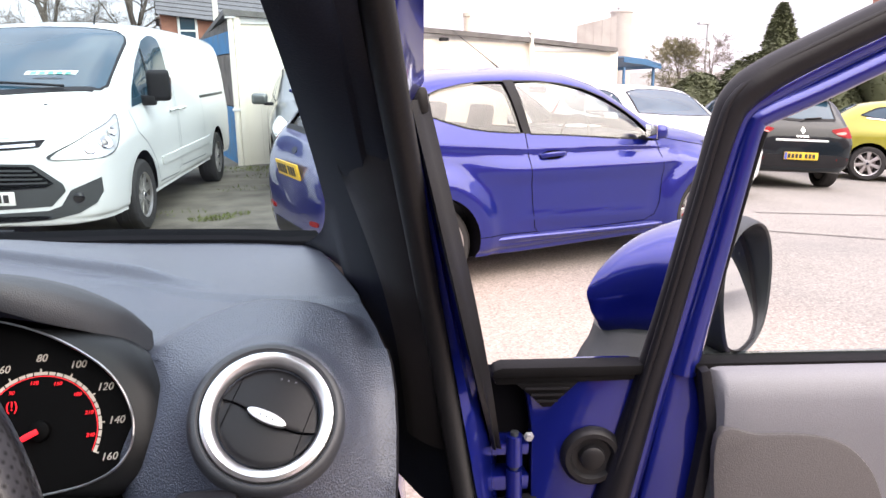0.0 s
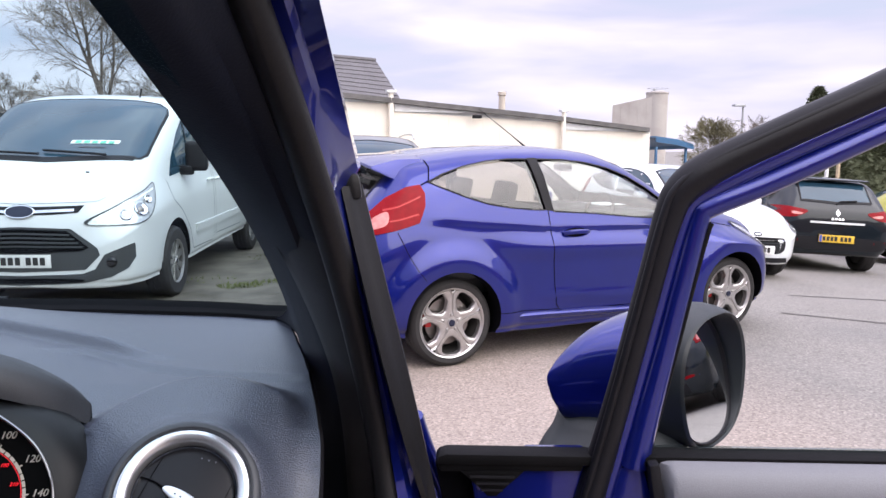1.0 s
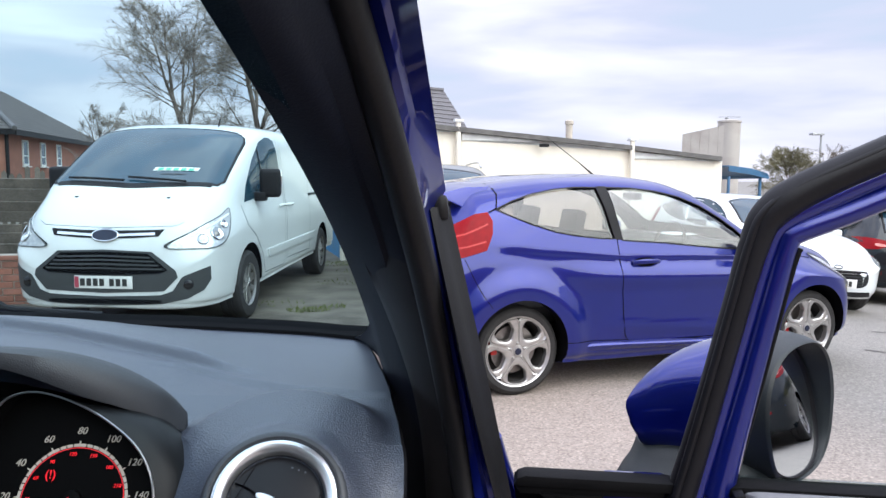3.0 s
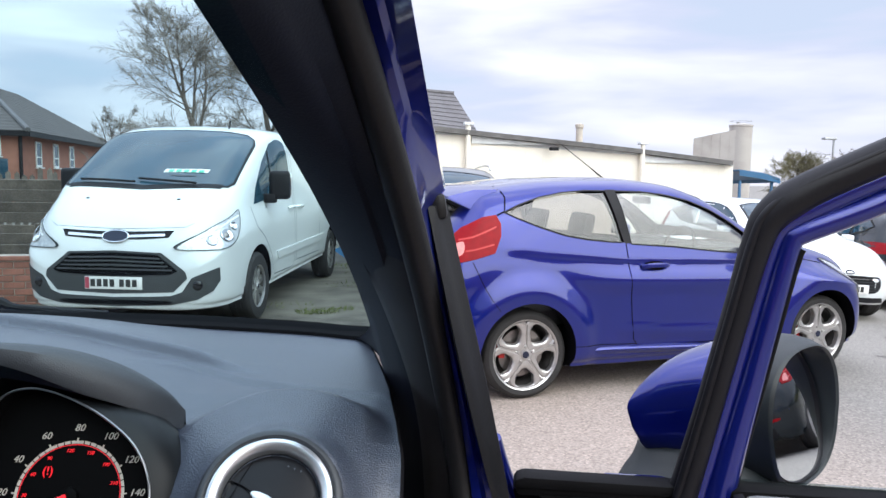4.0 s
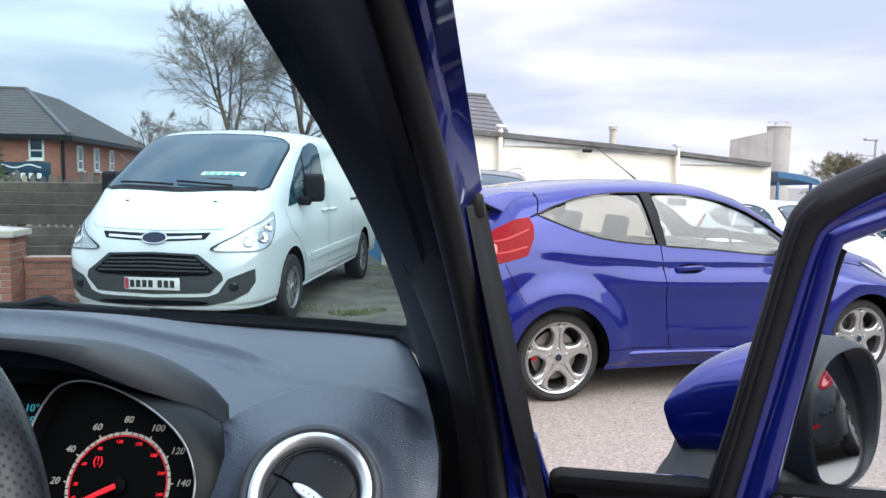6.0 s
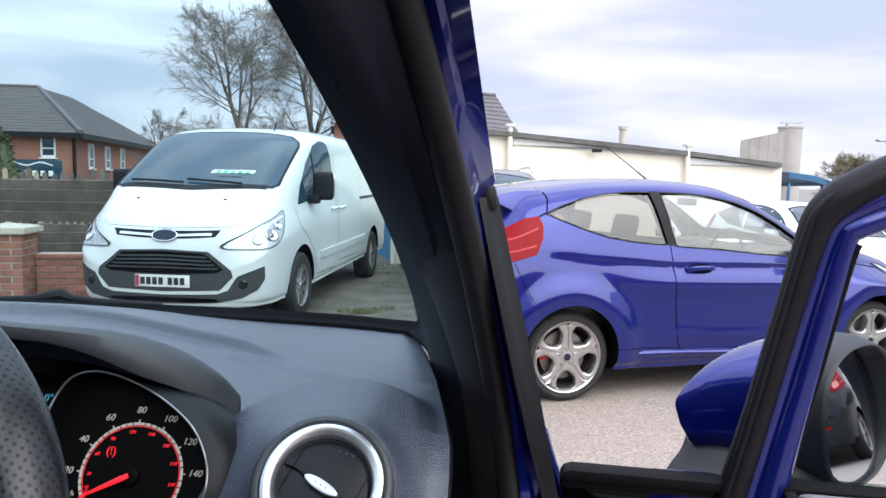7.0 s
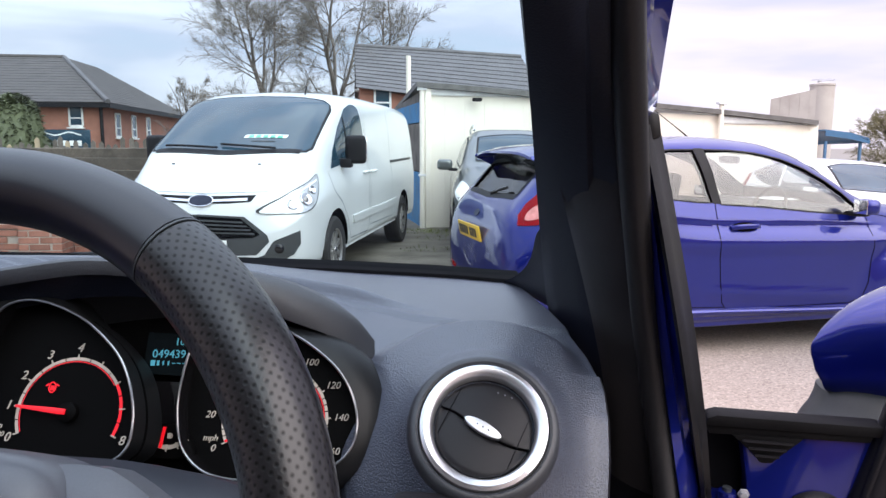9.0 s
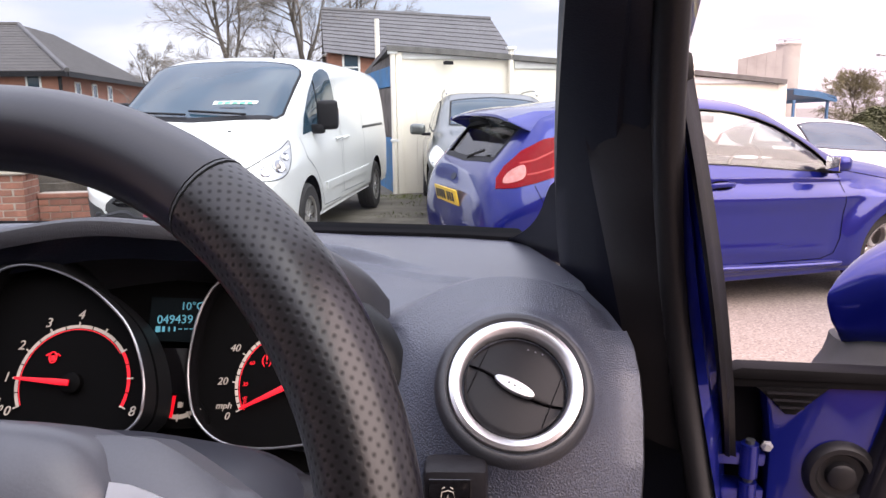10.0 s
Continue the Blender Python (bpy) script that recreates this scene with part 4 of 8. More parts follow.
def leafy(name, label, x, y, z0, height, radius, count, seed, material, cone=True):
    """A trunk and a crown of many small sprays."""
    rnd = random.Random(seed)
    t = thing(name, label, "tree", pose(x, y, z0), group="evergreens round the car park")
    part("trunk", tube_bm([Vector((0, 0, -0.5)), Vector((0.05, 0, height * 0.5)), Vector((0, 0, height * 0.95))], [radius * 0.12, radius * 0.07, 0.02], 8), BARK, t)
    core = []
    for i in range(13):
        f = i / 12
        prof = (1 - f) ** 0.8 if cone else math.sqrt(max(0.0, 1 - (2 * f - 1) ** 2)) * 0.95
        core.append([Vector((math.cos(a) * radius * prof * (0.74 + 0.26 * noise.noise((math.cos(a) * 1.6 + seed, math.sin(a) * 1.6, height * f * 1.1))), math.sin(a) * radius * prof * (0.74 + 0.26 * noise.noise((math.cos(a) * 1.6 + seed, math.sin(a) * 1.6, height * f * 1.1))), height * (0.03 + 0.94 * f))) for a in np.linspace(0, 2 * math.pi, 20, endpoint=False)])
    part("inner_foliage", grid_bm(core, close_v=True), material, t)
    V, Fc = [], []
    for _ in range(int(count * 2.4)):
        f = rnd.random() ** (1.5 if cone else 1.0)
        z = height * (0.03 + 0.97 * f)
        prof = (1 - f) ** 0.8 + 0.03 if cone else math.sqrt(max(0.02, 1 - (2 * f - 1) ** 2)) * 0.95
        a = rnd.uniform(0, 2 * math.pi)
        lump = 0.75 + 0.35 * noise.noise((math.cos(a) * 1.6 + seed, math.sin(a) * 1.6, z * 1.1))
        d = radius * prof * lump * rnd.uniform(0.72, 1.02)
        p = Vector((d * math.cos(a), d * math.sin(a), z))
        out = Vector((math.cos(a), math.sin(a), rnd.uniform(-0.5, 0.5))).normalized()
        side = out.cross(Vector((0, 0, 1))).normalized()
        s = rnd.uniform(0.05, 0.13) * (radius / 1.6) ** 0.5
        up = out.cross(side) * rnd.uniform(-0.5, 0.8)
        b = len(V)
        V += [p - side * s * 0.5, p + side * s * 0.5 + up * s * 0.4, p + out * s * 1.3 + up * s, p - out * s * 0.3 + up * s * 0.8]
        Fc += [(b, b + 1, b + 2), (b, b + 2, b + 3)]
    me = bpy.data.meshes.new("crown")
    me.from_pydata([tuple(v) for v in V], [], Fc)
    part("crown", me, material, t, smooth=False)


leafy("conifer", "tall dark green conifer", 25.0, 25.0, -1.0, 5.1, 2.2, 5200, 1, NEEDLE)
for k, (x, y, h, r) in enumerate(((19.8, 17.6, 3.6, 1.9), (21.4, 16.2, 4.2, 2.0), (22.8, 14.6, 3.6, 1.9), (18.4, 19.2, 3.1, 1.7), (24.6, 13.4, 3.0, 1.7), (17.0, 20.4, 2.5, 1.4), (26.5, 12.0, 2.9, 1.8))):
    leafy("conifer", "broad dark conifer in a hedge row", x, y, -1.2, h, r, 3600, 10 + k, NEEDLE, cone=k % 2 == 0)
leafy("shrub", "dark green evergreen shrub behind the fence", -9.35, 22.0, -0.2, 3.0, 1.15, 3000, 30, NEEDLE, cone=False)


def marker_posts():
    for x, y, m in ((14.42, 14.0, WINFRAME), (14.66, 13.9, PALEWOOD)):
        p = thing("marker_post", "slim upright post before the hedge", "post", pose(x, y, ground_z(x, y)), group="slim posts before the hedge")
        part("shaft", box_bm(0.065, 0.065, 2.3, pose(0, 0, 1.12), 0.008), m, p)


marker_posts()


def closing_wall():
    """An unseen plain brick wall behind the near car, added to darken paint reflections."""
    w = thing("reflection_wall", "unseen plain brick wall added behind the near car to darken reflections", "wall", kind="structure")
    part("wall_face", box_bm(60, 0.3, 4.6, pose(4, -10.5, 1.7)), HOUSEBRICK, w, smooth=False)
    part("wall_coping", box_bm(60.2, 0.42, 0.12, pose(4, -10.5, 4.06), 0.02), COPING, w)


closing_wall()


# ---- vehicles ----
def rows_at(st, xs):
    """The table of sections, smoothly filled in at xs."""
    a = np.array(st, float)
    x = a[:, 0]
    out = []
    for k in range(1, a.shape[1]):
        v = a[:, k]
        h = np.diff(x)
        d = np.diff(v) / h
        m = np.zeros(len(x))
        m[0], m[-1] = d[0], d[-1]
        for i in range(1, len(x) - 1):
            m[i] = 0 if d[i - 1] * d[i] <= 0 else 2 * d[i - 1] * d[i] / (d[i - 1] + d[i])
        i = np.clip(np.searchsorted(x, xs) - 1, 0, len(x) - 2)
        f = (xs - x[i]) / h[i]
        out.append((2 * f**3 - 3 * f**2 + 1) * v[i] + (f**3 - 2 * f**2 + f) * h[i] * m[i] + (-2 * f**3 + 3 * f**2) * v[i + 1] + (f**3 - f**2) * h[i] * m[i + 1])
    return np.array(out).T


def section(zb, zs, zw, zbelt, zroof, ws, ww, wb, wr, n):
    """Half a cross-section, from the middle of the floor round to the middle of the roof."""
    c = [(0, zb), (ws - 0.10, zb), (ws, zb + 0.05), (ws + (ww - ws) * 0.7, zs), (ww, zw), (ww - 0.006, zw + (zbelt - zw) * 0.45), (wb, zbelt), ((wb + wr) / 2 + 0.02, zbelt + (zroof - zbelt) * 0.52),
         (wr, zroof - (zroof - zbelt) * 0.13), (wr * 0.66, zroof - (zroof - zbelt) * 0.025), (0, zroof)]
    p = spline([(a, b, 0) for a, b in c], (len(c) - 1) * n + 1)
    return [(max(q.x, 0), q.y) for q in p]


def hull_bm(st, nx=70, inset=0.0, lo=None, hi=None, floor=None, n=4):
    x0, x1 = (st[0][0] if lo is None else lo), (st[-1][0] if hi is None else hi)
    u = np.linspace(0, 1, nx)
    xs = x0 + (x1 - x0) * (u if lo is not None else (u - 0.10 * np.sin(2 * np.pi * u)))
    rings = []
    for x, r in zip(xs, rows_at(st, xs)):
        zb, zs, zw, zbelt, zroof, ws, ww, wb, wr = r
        if inset:
            zb = floor
            zs, zw, zroof = max(zs, floor + 0.03), max(zw, floor + 0.06), zroof - inset
            ws, ww, wb, wr = ww - inset - 0.04, ww - inset - 0.02, wb - inset, wr - inset
        half = section(zb, zs, zw, zbelt, zroof, ws, ww, wb, wr, n)
        rings.append([Vector((x, y, z)) for y, z in half] + [Vector((x, -y, z)) for y, z in half[-2:0:-1]])
    bm = grid_bm(rings, close_v=True)
    bm.verts.ensure_lookup_table()
    m = len(rings[0])
    bm.faces.new([bm.verts[i] for i in range(m)])
    bm.faces.new([bm.verts[(nx - 1) * m + i] for i in reversed(range(m))])
    bmesh.ops.recalc_face_normals(bm, faces=bm.faces)
    return bm


def cylinder_cutter(x, z, r, y0, y1, sides=48):
    bm = prism_bm([(x + r * math.cos(2 * math.pi * k / sides), z + r * math.sin(2 * math.pi * k / sides)) for k in range(sides)], y0, y1)
    return cutter(bm)


def fork_sector(rim, w, mid):
    """A fifth of a five-spoke wheel's face: two half spokes round one opening, with raised spoke edges."""
    corners = [(0.40, 0.05), (0.43, 0.10), (0.56, 0.240), (0.62, 0.275), (0.80, 0.285), (0.85, 0.26), (0.90, 0.14), (0.905, 0.06)]
    corners += [(u, -v) for u, v in corners[::-1]]
    hole = []
    for p, q in zip(corners, corners[1:] + corners[:1]):
        hole += [(p[0] + (q[0] - p[0]) * k / 3, p[1] + (q[1] - p[1]) * k / 3) for k in range(3)]
    c = Vector((0.64, 0.0))
    side = math.tan(math.pi / 5)
    rows = []
    for f, sink in ((0.0, 0.011), (0.20, 0.010), (0.32, 0.0), (0.62, 0.0), (0.86, 0.003), (0.95, 0.006), (1.0, 0.011), (1.0, 0.045)):
        row = []
        for q in hole:
            h = Vector((q[0], q[1]))
            d = (h - c).normalized()
            t = 0.05
            while t < 1.0:
                e = c + d * t
                if abs(e.y) > side * e.x or e.length > 0.955 or e.x < 0.10:
                    break
                t += 0.004
            v = e.lerp(h, f)
            edge = min(1.0, max(0.0, (0.86 - e.length) / 0.1)) * min(1.0, max(0.0, (e.length - 0.24) / 0.08))
            deep = (sink * edge if f < 0.2 else sink) + 0.012 * (1 - v.length) ** 2
            rho, tau = v.x * rim, v.y * rim
            row.append(Vector((rho * math.cos(mid) - tau * math.sin(mid), -w * 0.93 + deep, rho * math.sin(mid) + tau * math.cos(mid))))
        rows.append(row)
    return grid_bm(rows, close_v=True)


def wheel_meshes(r, rim, width, spokes, style):
    """The meshes of a wheel in the plane x z, facing -y: tyre, rim, brake disc, caliper."""
    w = width / 2
    turn = pose(0, 0, 0, 90, 0, 0)
    tyre = lathe_bm([(rim - 0.006, -w * 0.86), (rim + 0.012, -w), (r - 0.03, -w * 1.04), (r - 0.008, -w * 0.9), (r, -w * 0.72), (r, -w * 0.3), (r - 0.006, -w * 0.27), (r - 0.006, -w * 0.22), (r, -w * 0.19), (r, w * 0.19), (r - 0.006, w * 0.22), (r - 0.006, w * 0.27), (r, w * 0.3), (r, w * 0.72), (r - 0.008, w * 0.9), (r - 0.03, w * 1.04), (rim, w)], 56, turn)
    bms = [lathe_bm([(rim - 0.012, w * 0.9), (rim - 0.002, w * 0.98), (rim + 0.004, w), (rim + 0.003, w * 0.9), (rim - 0.012, w * 0.78)], 56, turn)]
    barrel = lathe_bm([(rim - 0.012, w * 0.78), (rim - 0.03, w * 0.3), (rim - 0.034, -w * 0.8), (0.05, -w * 0.82)], 56, turn)
    for k in range(spokes):
        a = 2 * math.pi * k / spokes + math.pi / 2
        rot = Matrix.Rotation(a, 4, "Y")
        if style == "fork":
            bms.append(fork_sector(rim, w, a + math.pi / spokes))
            rad = 0.052
            bms.append(lathe_bm([(0.0, 0.014), (0.007, 0.013), (0.009, 0.010), (0.010, 0.0)], 8, pose(rad * math.cos(a), -w * 0.80, rad * math.sin(a), 90, 0, 0)))
            continue
        b = prism_bm([(0.03, -0.022), (rim * 0.6, -0.025), (rim - 0.012, -0.036), (rim - 0.012, 0.036), (rim * 0.6, 0.025), (0.03, 0.022)], -w * 0.8, -w * 0.45, "y", 0.004)
        bmesh.ops.transform(b, matrix=rot, verts=b.verts)
        bms.append(b)
        b = lathe_bm([(0.0, 0.01), (0.008, 0.01), (0.009, 0.0)], 8, pose(0.05 * math.cos(a + 0.6), -w * 0.84, 0.05 * math.sin(a + 0.6), 90, 0, 0))
        bms.append(b)
    bms.append(lathe_bm([(0.0, w * 0.95), (0.028, w * 0.94), (0.032, w * 0.86), (0.068, w * 0.8), (0.072, w * 0.4)], 32, turn))
    hub_cap = lathe_bm([(0.0, w * 0.99), (0.022, w * 0.97), (0.026, w * 0.9)], 24, turn)
    disc = lathe_bm([(0.04, w * 0.12), (rim - 0.075, w * 0.12), (rim - 0.075, w * 0.0), (0.04, 0.0)], 40, turn)
    cal = box_bm(0.045, 0.07, 0.11, pose(-(rim - 0.085), -w * 0.15, 0.03), 0.01)
    out = []
    for b in (tyre, joined(*bms), hub_cap, disc, cal, barrel):
        bmesh.ops.recalc_face_normals(b, faces=b.faces)
        me = bpy.data.meshes.new("wheel_piece")
        b.to_mesh(me)
        b.free()
        me.shade_smooth()
        me.set_sharp_from_angle(angle=radians(35))
        out.append(me)
    for me, m in zip(out, (TYRE, ALLOY, OVAL, DISC, CALIPER if style == "fork" else PLASTIC, BARREL)):
        me.materials.append(m)
    return out


def add_wheels(car, spots, meshes, r, spin=0.0):
    for x, y in spots:
        w = new("wheel", meshes[0])
        w.parent = car
        w["label"] = "black rubber tyre on an alloy rim"
        w.matrix_basis = pose(x, y, r, 0, 0, 0 if y < 0 else 180) @ Matrix.Rotation(spin, 4, "Y")
        for name, me in zip(("rim", "hub_cap", "brake_disc", "caliper", "barrel"), meshes[1:]):
            o = new(name, me)
            o.parent = w


def strip_bm(tree, line, axis, sign, width, proud=0.0015):
    """A thin dark gap line laid along a body."""
    pts = [Vector((a, b, 0)) for a, b in line]
    dense = []
    for a, b in zip(pts[:-1], pts[1:]):
        n = max(2, int((b - a).length / 0.04))
        dense += [a.lerp(b, i / n) for i in range(n)]
    dense.append(pts[-1])
    rows = []
    way = {"x": Vector((sign, 0, 0)), "y": Vector((0, sign, 0)), "z": Vector((0, 0, sign))}[axis]
    for i, p in enumerate(dense):
        t = (dense[min(i + 1, len(dense) - 1)] - dense[max(i - 1, 0)]).normalized()
        s = Vector((-t.y, t.x, 0)) * (width / 2)
        row = []
        for q in (p - s, p + s):
            w = {"x": Vector((0, q.x, q.y)), "y": Vector((q.x, 0, q.y)), "z": Vector((q.x, q.y, 0))}[axis] + way * 6
            hit, no, _, _ = tree.ray_cast(w, -way)
            if hit is None:
                hit, no, _, _ = tree.find_nearest(w - way * 5.2)
            if no.dot(way) < 0:
                no = -no
            row.append(hit + no * proud)
        rows.append(row)
    return grid_bm(rows)


def number_plate(car, m, yellow, band=None, w=0.52, h=0.111):
    pl = part("number_plate", box_bm(w, 0.012, h, bevel=0.003), PLATE_Y if yellow else PLATE_W, car, "yellow number plate" if yellow else "white number plate", at=m)
    x = -w / 2 + (0.075 if band else 0.05)
    for k in range(7):
        if k == 4:
            x += 0.03
        part("plate_bar", box_bm(0.042, 0.004, 0.066, bevel=0.001), PLATE_BAR, pl, at=pose(x, -0.007, 0))
        x += 0.058
    if band:
        part("plate_band", box_bm(0.038, 0.004, h - 0.012), band, pl, at=pose(-w / 2 + 0.024, -0.007, 0))
    return pl


def hatch_stations():
    #     x     zb    zs    zw   zbelt zroof   ws    ww    wb    wr
    return [(-0.70, 0.34, 0.42, 0.55, 0.66, 0.74, 0.40, 0.50, 0.46, 0.30),
            (-0.685, 0.27, 0.40, 0.56, 0.76, 0.84, 0.52, 0.66, 0.60, 0.46),
            (-0.63, 0.24, 0.38, 0.58, 0.86, 0.97, 0.64, 0.77, 0.70, 0.55),
            (-0.52, 0.22, 0.36, 0.62, 0.97, 1.10, 0.72, 0.815, 0.74, 0.58),
            (-0.38, 0.21, 0.35, 0.64, 1.08, 1.26, 0.76, 0.845, 0.76, 0.59),
            (-0.25, 0.20, 0.34, 0.66, 1.14, 1.385, 0.78, 0.862, 0.775, 0.585),
            (-0.05, 0.19, 0.33, 0.67, 1.14, 1.425, 0.80, 0.872, 0.785, 0.585),
            (0.30, 0.18, 0.32, 0.66, 1.10, 1.465, 0.815, 0.868, 0.79, 0.59),
            (0.80, 0.17, 0.31, 0.65, 1.03, 1.482, 0.82, 0.862, 0.79, 0.60),
            (1.20, 0.17, 0.31, 0.65, 0.985, 1.455, 0.82, 0.860, 0.795, 0.60),
            (1.50, 0.17, 0.31, 0.66, 0.955, 1.372, 0.82, 0.860, 0.80, 0.605),
            (1.75, 0.17, 0.31, 0.67, 0.93, 1.235, 0.82, 0.862, 0.80, 0.625),
            (2.00, 0.17, 0.31, 0.68, 0.905, 1.07, 0.82, 0.866, 0.795, 0.65),
            (2.15, 0.18, 0.31, 0.68, 0.890, 1.020, 0.82, 0.868, 0.785, 0.64),
            (2.50, 0.18, 0.32, 0.66, 0.84, 0.968, 0.81, 0.868, 0.765, 0.60),
            (2.80, 0.19, 0.33, 0.63, 0.77, 0.895, 0.77, 0.838, 0.71, 0.55),
            (2.99, 0.20, 0.33, 0.57, 0.68, 0.795, 0.66, 0.735, 0.62, 0.47),
            (3.11, 0.21, 0.33, 0.52, 0.60, 0.69, 0.51, 0.58, 0.49, 0.36),
            (3.19, 0.23, 0.33, 0.48, 0.54, 0.60, 0.29, 0.36, 0.30, 0.21)]


def seat_bm(rear=False):
    w = 1.15 if rear else 0.46
    b = [box_bm(w, 0.5, 0.14, pose(0, 0.02, 0.46, 8, 0, 0), 0.05), box_bm(w, 0.13, 0.58, pose(0, -0.26, 0.76, -14, 0, 0), 0.05)]
    for x in ((-0.33, 0.33) if rear else (0,)):
        b.append(box_bm(0.25, 0.09, 0.17, pose(x, -0.36, 1.13, -12, 0, 0), 0.035))
    bm = joined(*b)
    bmesh.ops.transform(bm, matrix=pose(0, 0, 0, 0, 0, -90), verts=bm.verts)
    return bm


def press_flanks(bm):
    """Blisters over the wheels, the shoulder line with the hollow below it, and the low door line."""
    for v in bm.verts:
        x, y, z = v.co
        if abs(y) < 0.5 or z < 0.2:
            continue
        d = 0.0
        for cx in (0.0, 2.489):
            r = math.hypot(x - cx, z - 0.315)
            d += 0.052 * ramp01((0.565 - r) / 0.17)
        zc = float(np.interp(x, [-0.3, -0.2, 0.2, 0.72, 1.2, 1.63, 2.1], [0.99, 0.98, 0.935, 0.892, 0.880, 0.870, 0.85]))
        span = ramp01((x + 0.30) / 0.3) * ramp01((2.25 - x) / 0.3)
        low = zc - z
        if 0 < low < 0.24:
            d -= 0.016 * math.sin(math.pi * low / 0.24) ** 2 * ramp01((x - 0.25) / 0.4) * span
        if low < 0.012:
            d -= 0.016 * ramp01((0.012 - low) / 0.035) * span
        zl = float(np.interp(x, [0.6, 0.75, 1.55, 2.0], [0.44, 0.43, 0.38, 0.37]))
        d += 0.012 * math.exp(-((z - zl) / 0.035) ** 2) * ramp01((x - 0.60) / 0.2) * ramp01((2.0 - x) / 0.2)
        v.co.y += math.copysign(d, y)
    return bm


def hatchback(paint, m, label, wheels, detail=True, front=True, rear_lamp=REDLENS):
    car = thing("hatchback_car", label, "car", m)
    st = hatch_stations()
    body = part("body", press_flanks(hull_bm(st, 120, n=10)) if detail else hull_bm(st), [paint, VOID], car)
    tree = tree_of(body)
    rw = [(-0.14, 1.235), (-0.02, 1.285), (0.14, 1.333), (0.32, 1.365), (0.50, 1.38), (0.66, 1.38), (0.74, 1.03), (0.62, 1.036), (0.45, 1.054), (0.28, 1.083), (0.10, 1.138), (-0.06, 1.20)]
    fw = [(0.735, 1.38), (0.95, 1.375), (1.15, 1.355), (1.35, 1.315), (1.53, 1.25), (1.69, 1.165), (1.82, 1.075), (1.93, 0.970), (1.84, 0.930), (1.5, 0.957), (1.15, 0.993), (0.80, 1.018)]
    ws = [(2.02, -0.60), (2.06, -0.3), (2.075, 0), (2.06, 0.3), (2.02, 0.60), (1.50, 0.535), (1.42, 0.3), (1.40, 0), (1.42, -0.3), (1.50, -0.535)]
    rg = [(-0.545, -0.50), (-0.565, 0), (-0.545, 0.50), (-0.36, 0.52), (-0.33, 0), (-0.36, -0.52)]
    if detail:
        hollow = cutter(hull_bm(st, 40, 0.05, -0.50, 1.98, 0.42))
        arches = [cylinder_cutter(x, 0.315, 0.338, s * 0.55, s * 1.2) for x in (0.0, 2.489) for s in (-1, 1)]
        panes = [cutter(prism_bm(p, -1.2, 1.2), 1) for p in (rw, fw)]
        tops = [cutter(prism_bm(p, 0.93, 1.7, "z"), 1) for p in (ws, rg)]
        cut(body, [hollow] + arches + panes + tops)
    else:
        cut(body, [cylinder_cutter(x, 0.315, 0.338, s * 0.55, s * 1.2) for x in (0.0, 2.489) for s in (-1, 1)])
    lift = -0.010 if detail else 0.002
    for s in (-1, 1):
        for name, p, g in (("rear_side_window", rw, PRIVACY if detail else DARKGLASS), ("door_window", fw, GLASS if detail else DARKGLASS)):
            w = part(name, patch_bm(tree, p, "y", s, lift, 0.0), g, car)
            w.visible_shadow = False
            ring = [(a, b) for a, b in p] + [p[0]]
            part("window_seal", strip_bm(tree, ring, "y", s, 0.009, 0.003), PLASTIC, w)
    for name, p in (("windscreen", ws), ("rear_window", rg)):
        w = part(name, patch_bm(tree, p, "z", 1, lift, 0.0), (GLASS if name == "windscreen" else PRIVACY) if detail else DARKGLASS, car)
        w.visible_shadow = False
        part("window_seal", strip_bm(tree, p + [p[0]], "z", 1, 0.03, 0.003), PLASTIC, w)
    for s in (-1, 1):
        lamp = [(-0.20, 1.215), (-0.175, 1.16), (-0.185, 1.08), (-0.235, 0.975), (-0.37, 0.935), (-0.50, 0.905), (-0.60, 0.90), (-0.585, 0.96), (-0.53, 1.03), (-0.42, 1.13), (-0.29, 1.20)]
        tl = part("tail_lamp", patch_bm(tree, lamp, "y", s, 0.010, 0.025, 0.03), rear_lamp, car, "red tail lamp")
        part("clear_segment", patch_bm(tree, smooth_poly([(-0.43, 1.045), (-0.42, 1.01), (-0.44, 0.965), (-0.50, 0.94), (-0.555, 0.935), (-0.54, 0.975), (-0.49, 1.02)], 30), "y", s, 0.0125, 0.004, 0.03), PINKLENS, tl)
        for line in ([(-0.21, 1.14), (-0.36, 1.075), (-0.45, 1.055)], [(-0.235, 1.03), (-0.36, 0.995), (-0.42, 0.985)]):
            part("lamp_line", strip_bm(tree, line, "y", s, 0.010, 0.0115), CALIPER, tl)
        if detail:
            part("pillar_cover", patch_bm(tree, [(0.665, 1.388), (0.735, 1.388), (0.805, 1.02), (0.745, 1.027)], "y", s, 0.003, 0.004, 0.03), PLASTIC, car)
        hl = smooth_poly([(2.56, 0.870), (2.74, 0.815), (2.90, 0.725), (3.00, 0.635), (2.96, 0.60), (2.84, 0.665), (2.70, 0.770)], 40)
        fl = part("headlamp", patch_bm(tree, hl, "y", s, 0.006, 0.02, 0.04), HEADLENS, car, "clear headlamp")
        part("lamp_edge", strip_bm(tree, hl + [hl[0]], "y", s, 0.008, 0.008), DARKGREY, fl)
        part("door_gap", strip_bm(tree, [(0.755, 1.04), (0.755, 0.93), (0.80, 0.45), (0.815, 0.36), (0.85, 0.315), (0.95, 0.305), (1.85, 0.305), (1.95, 0.34), (1.99, 0.45), (2.01, 0.70), (1.97, 0.93)], "y", s, 0.006), VOID, car)
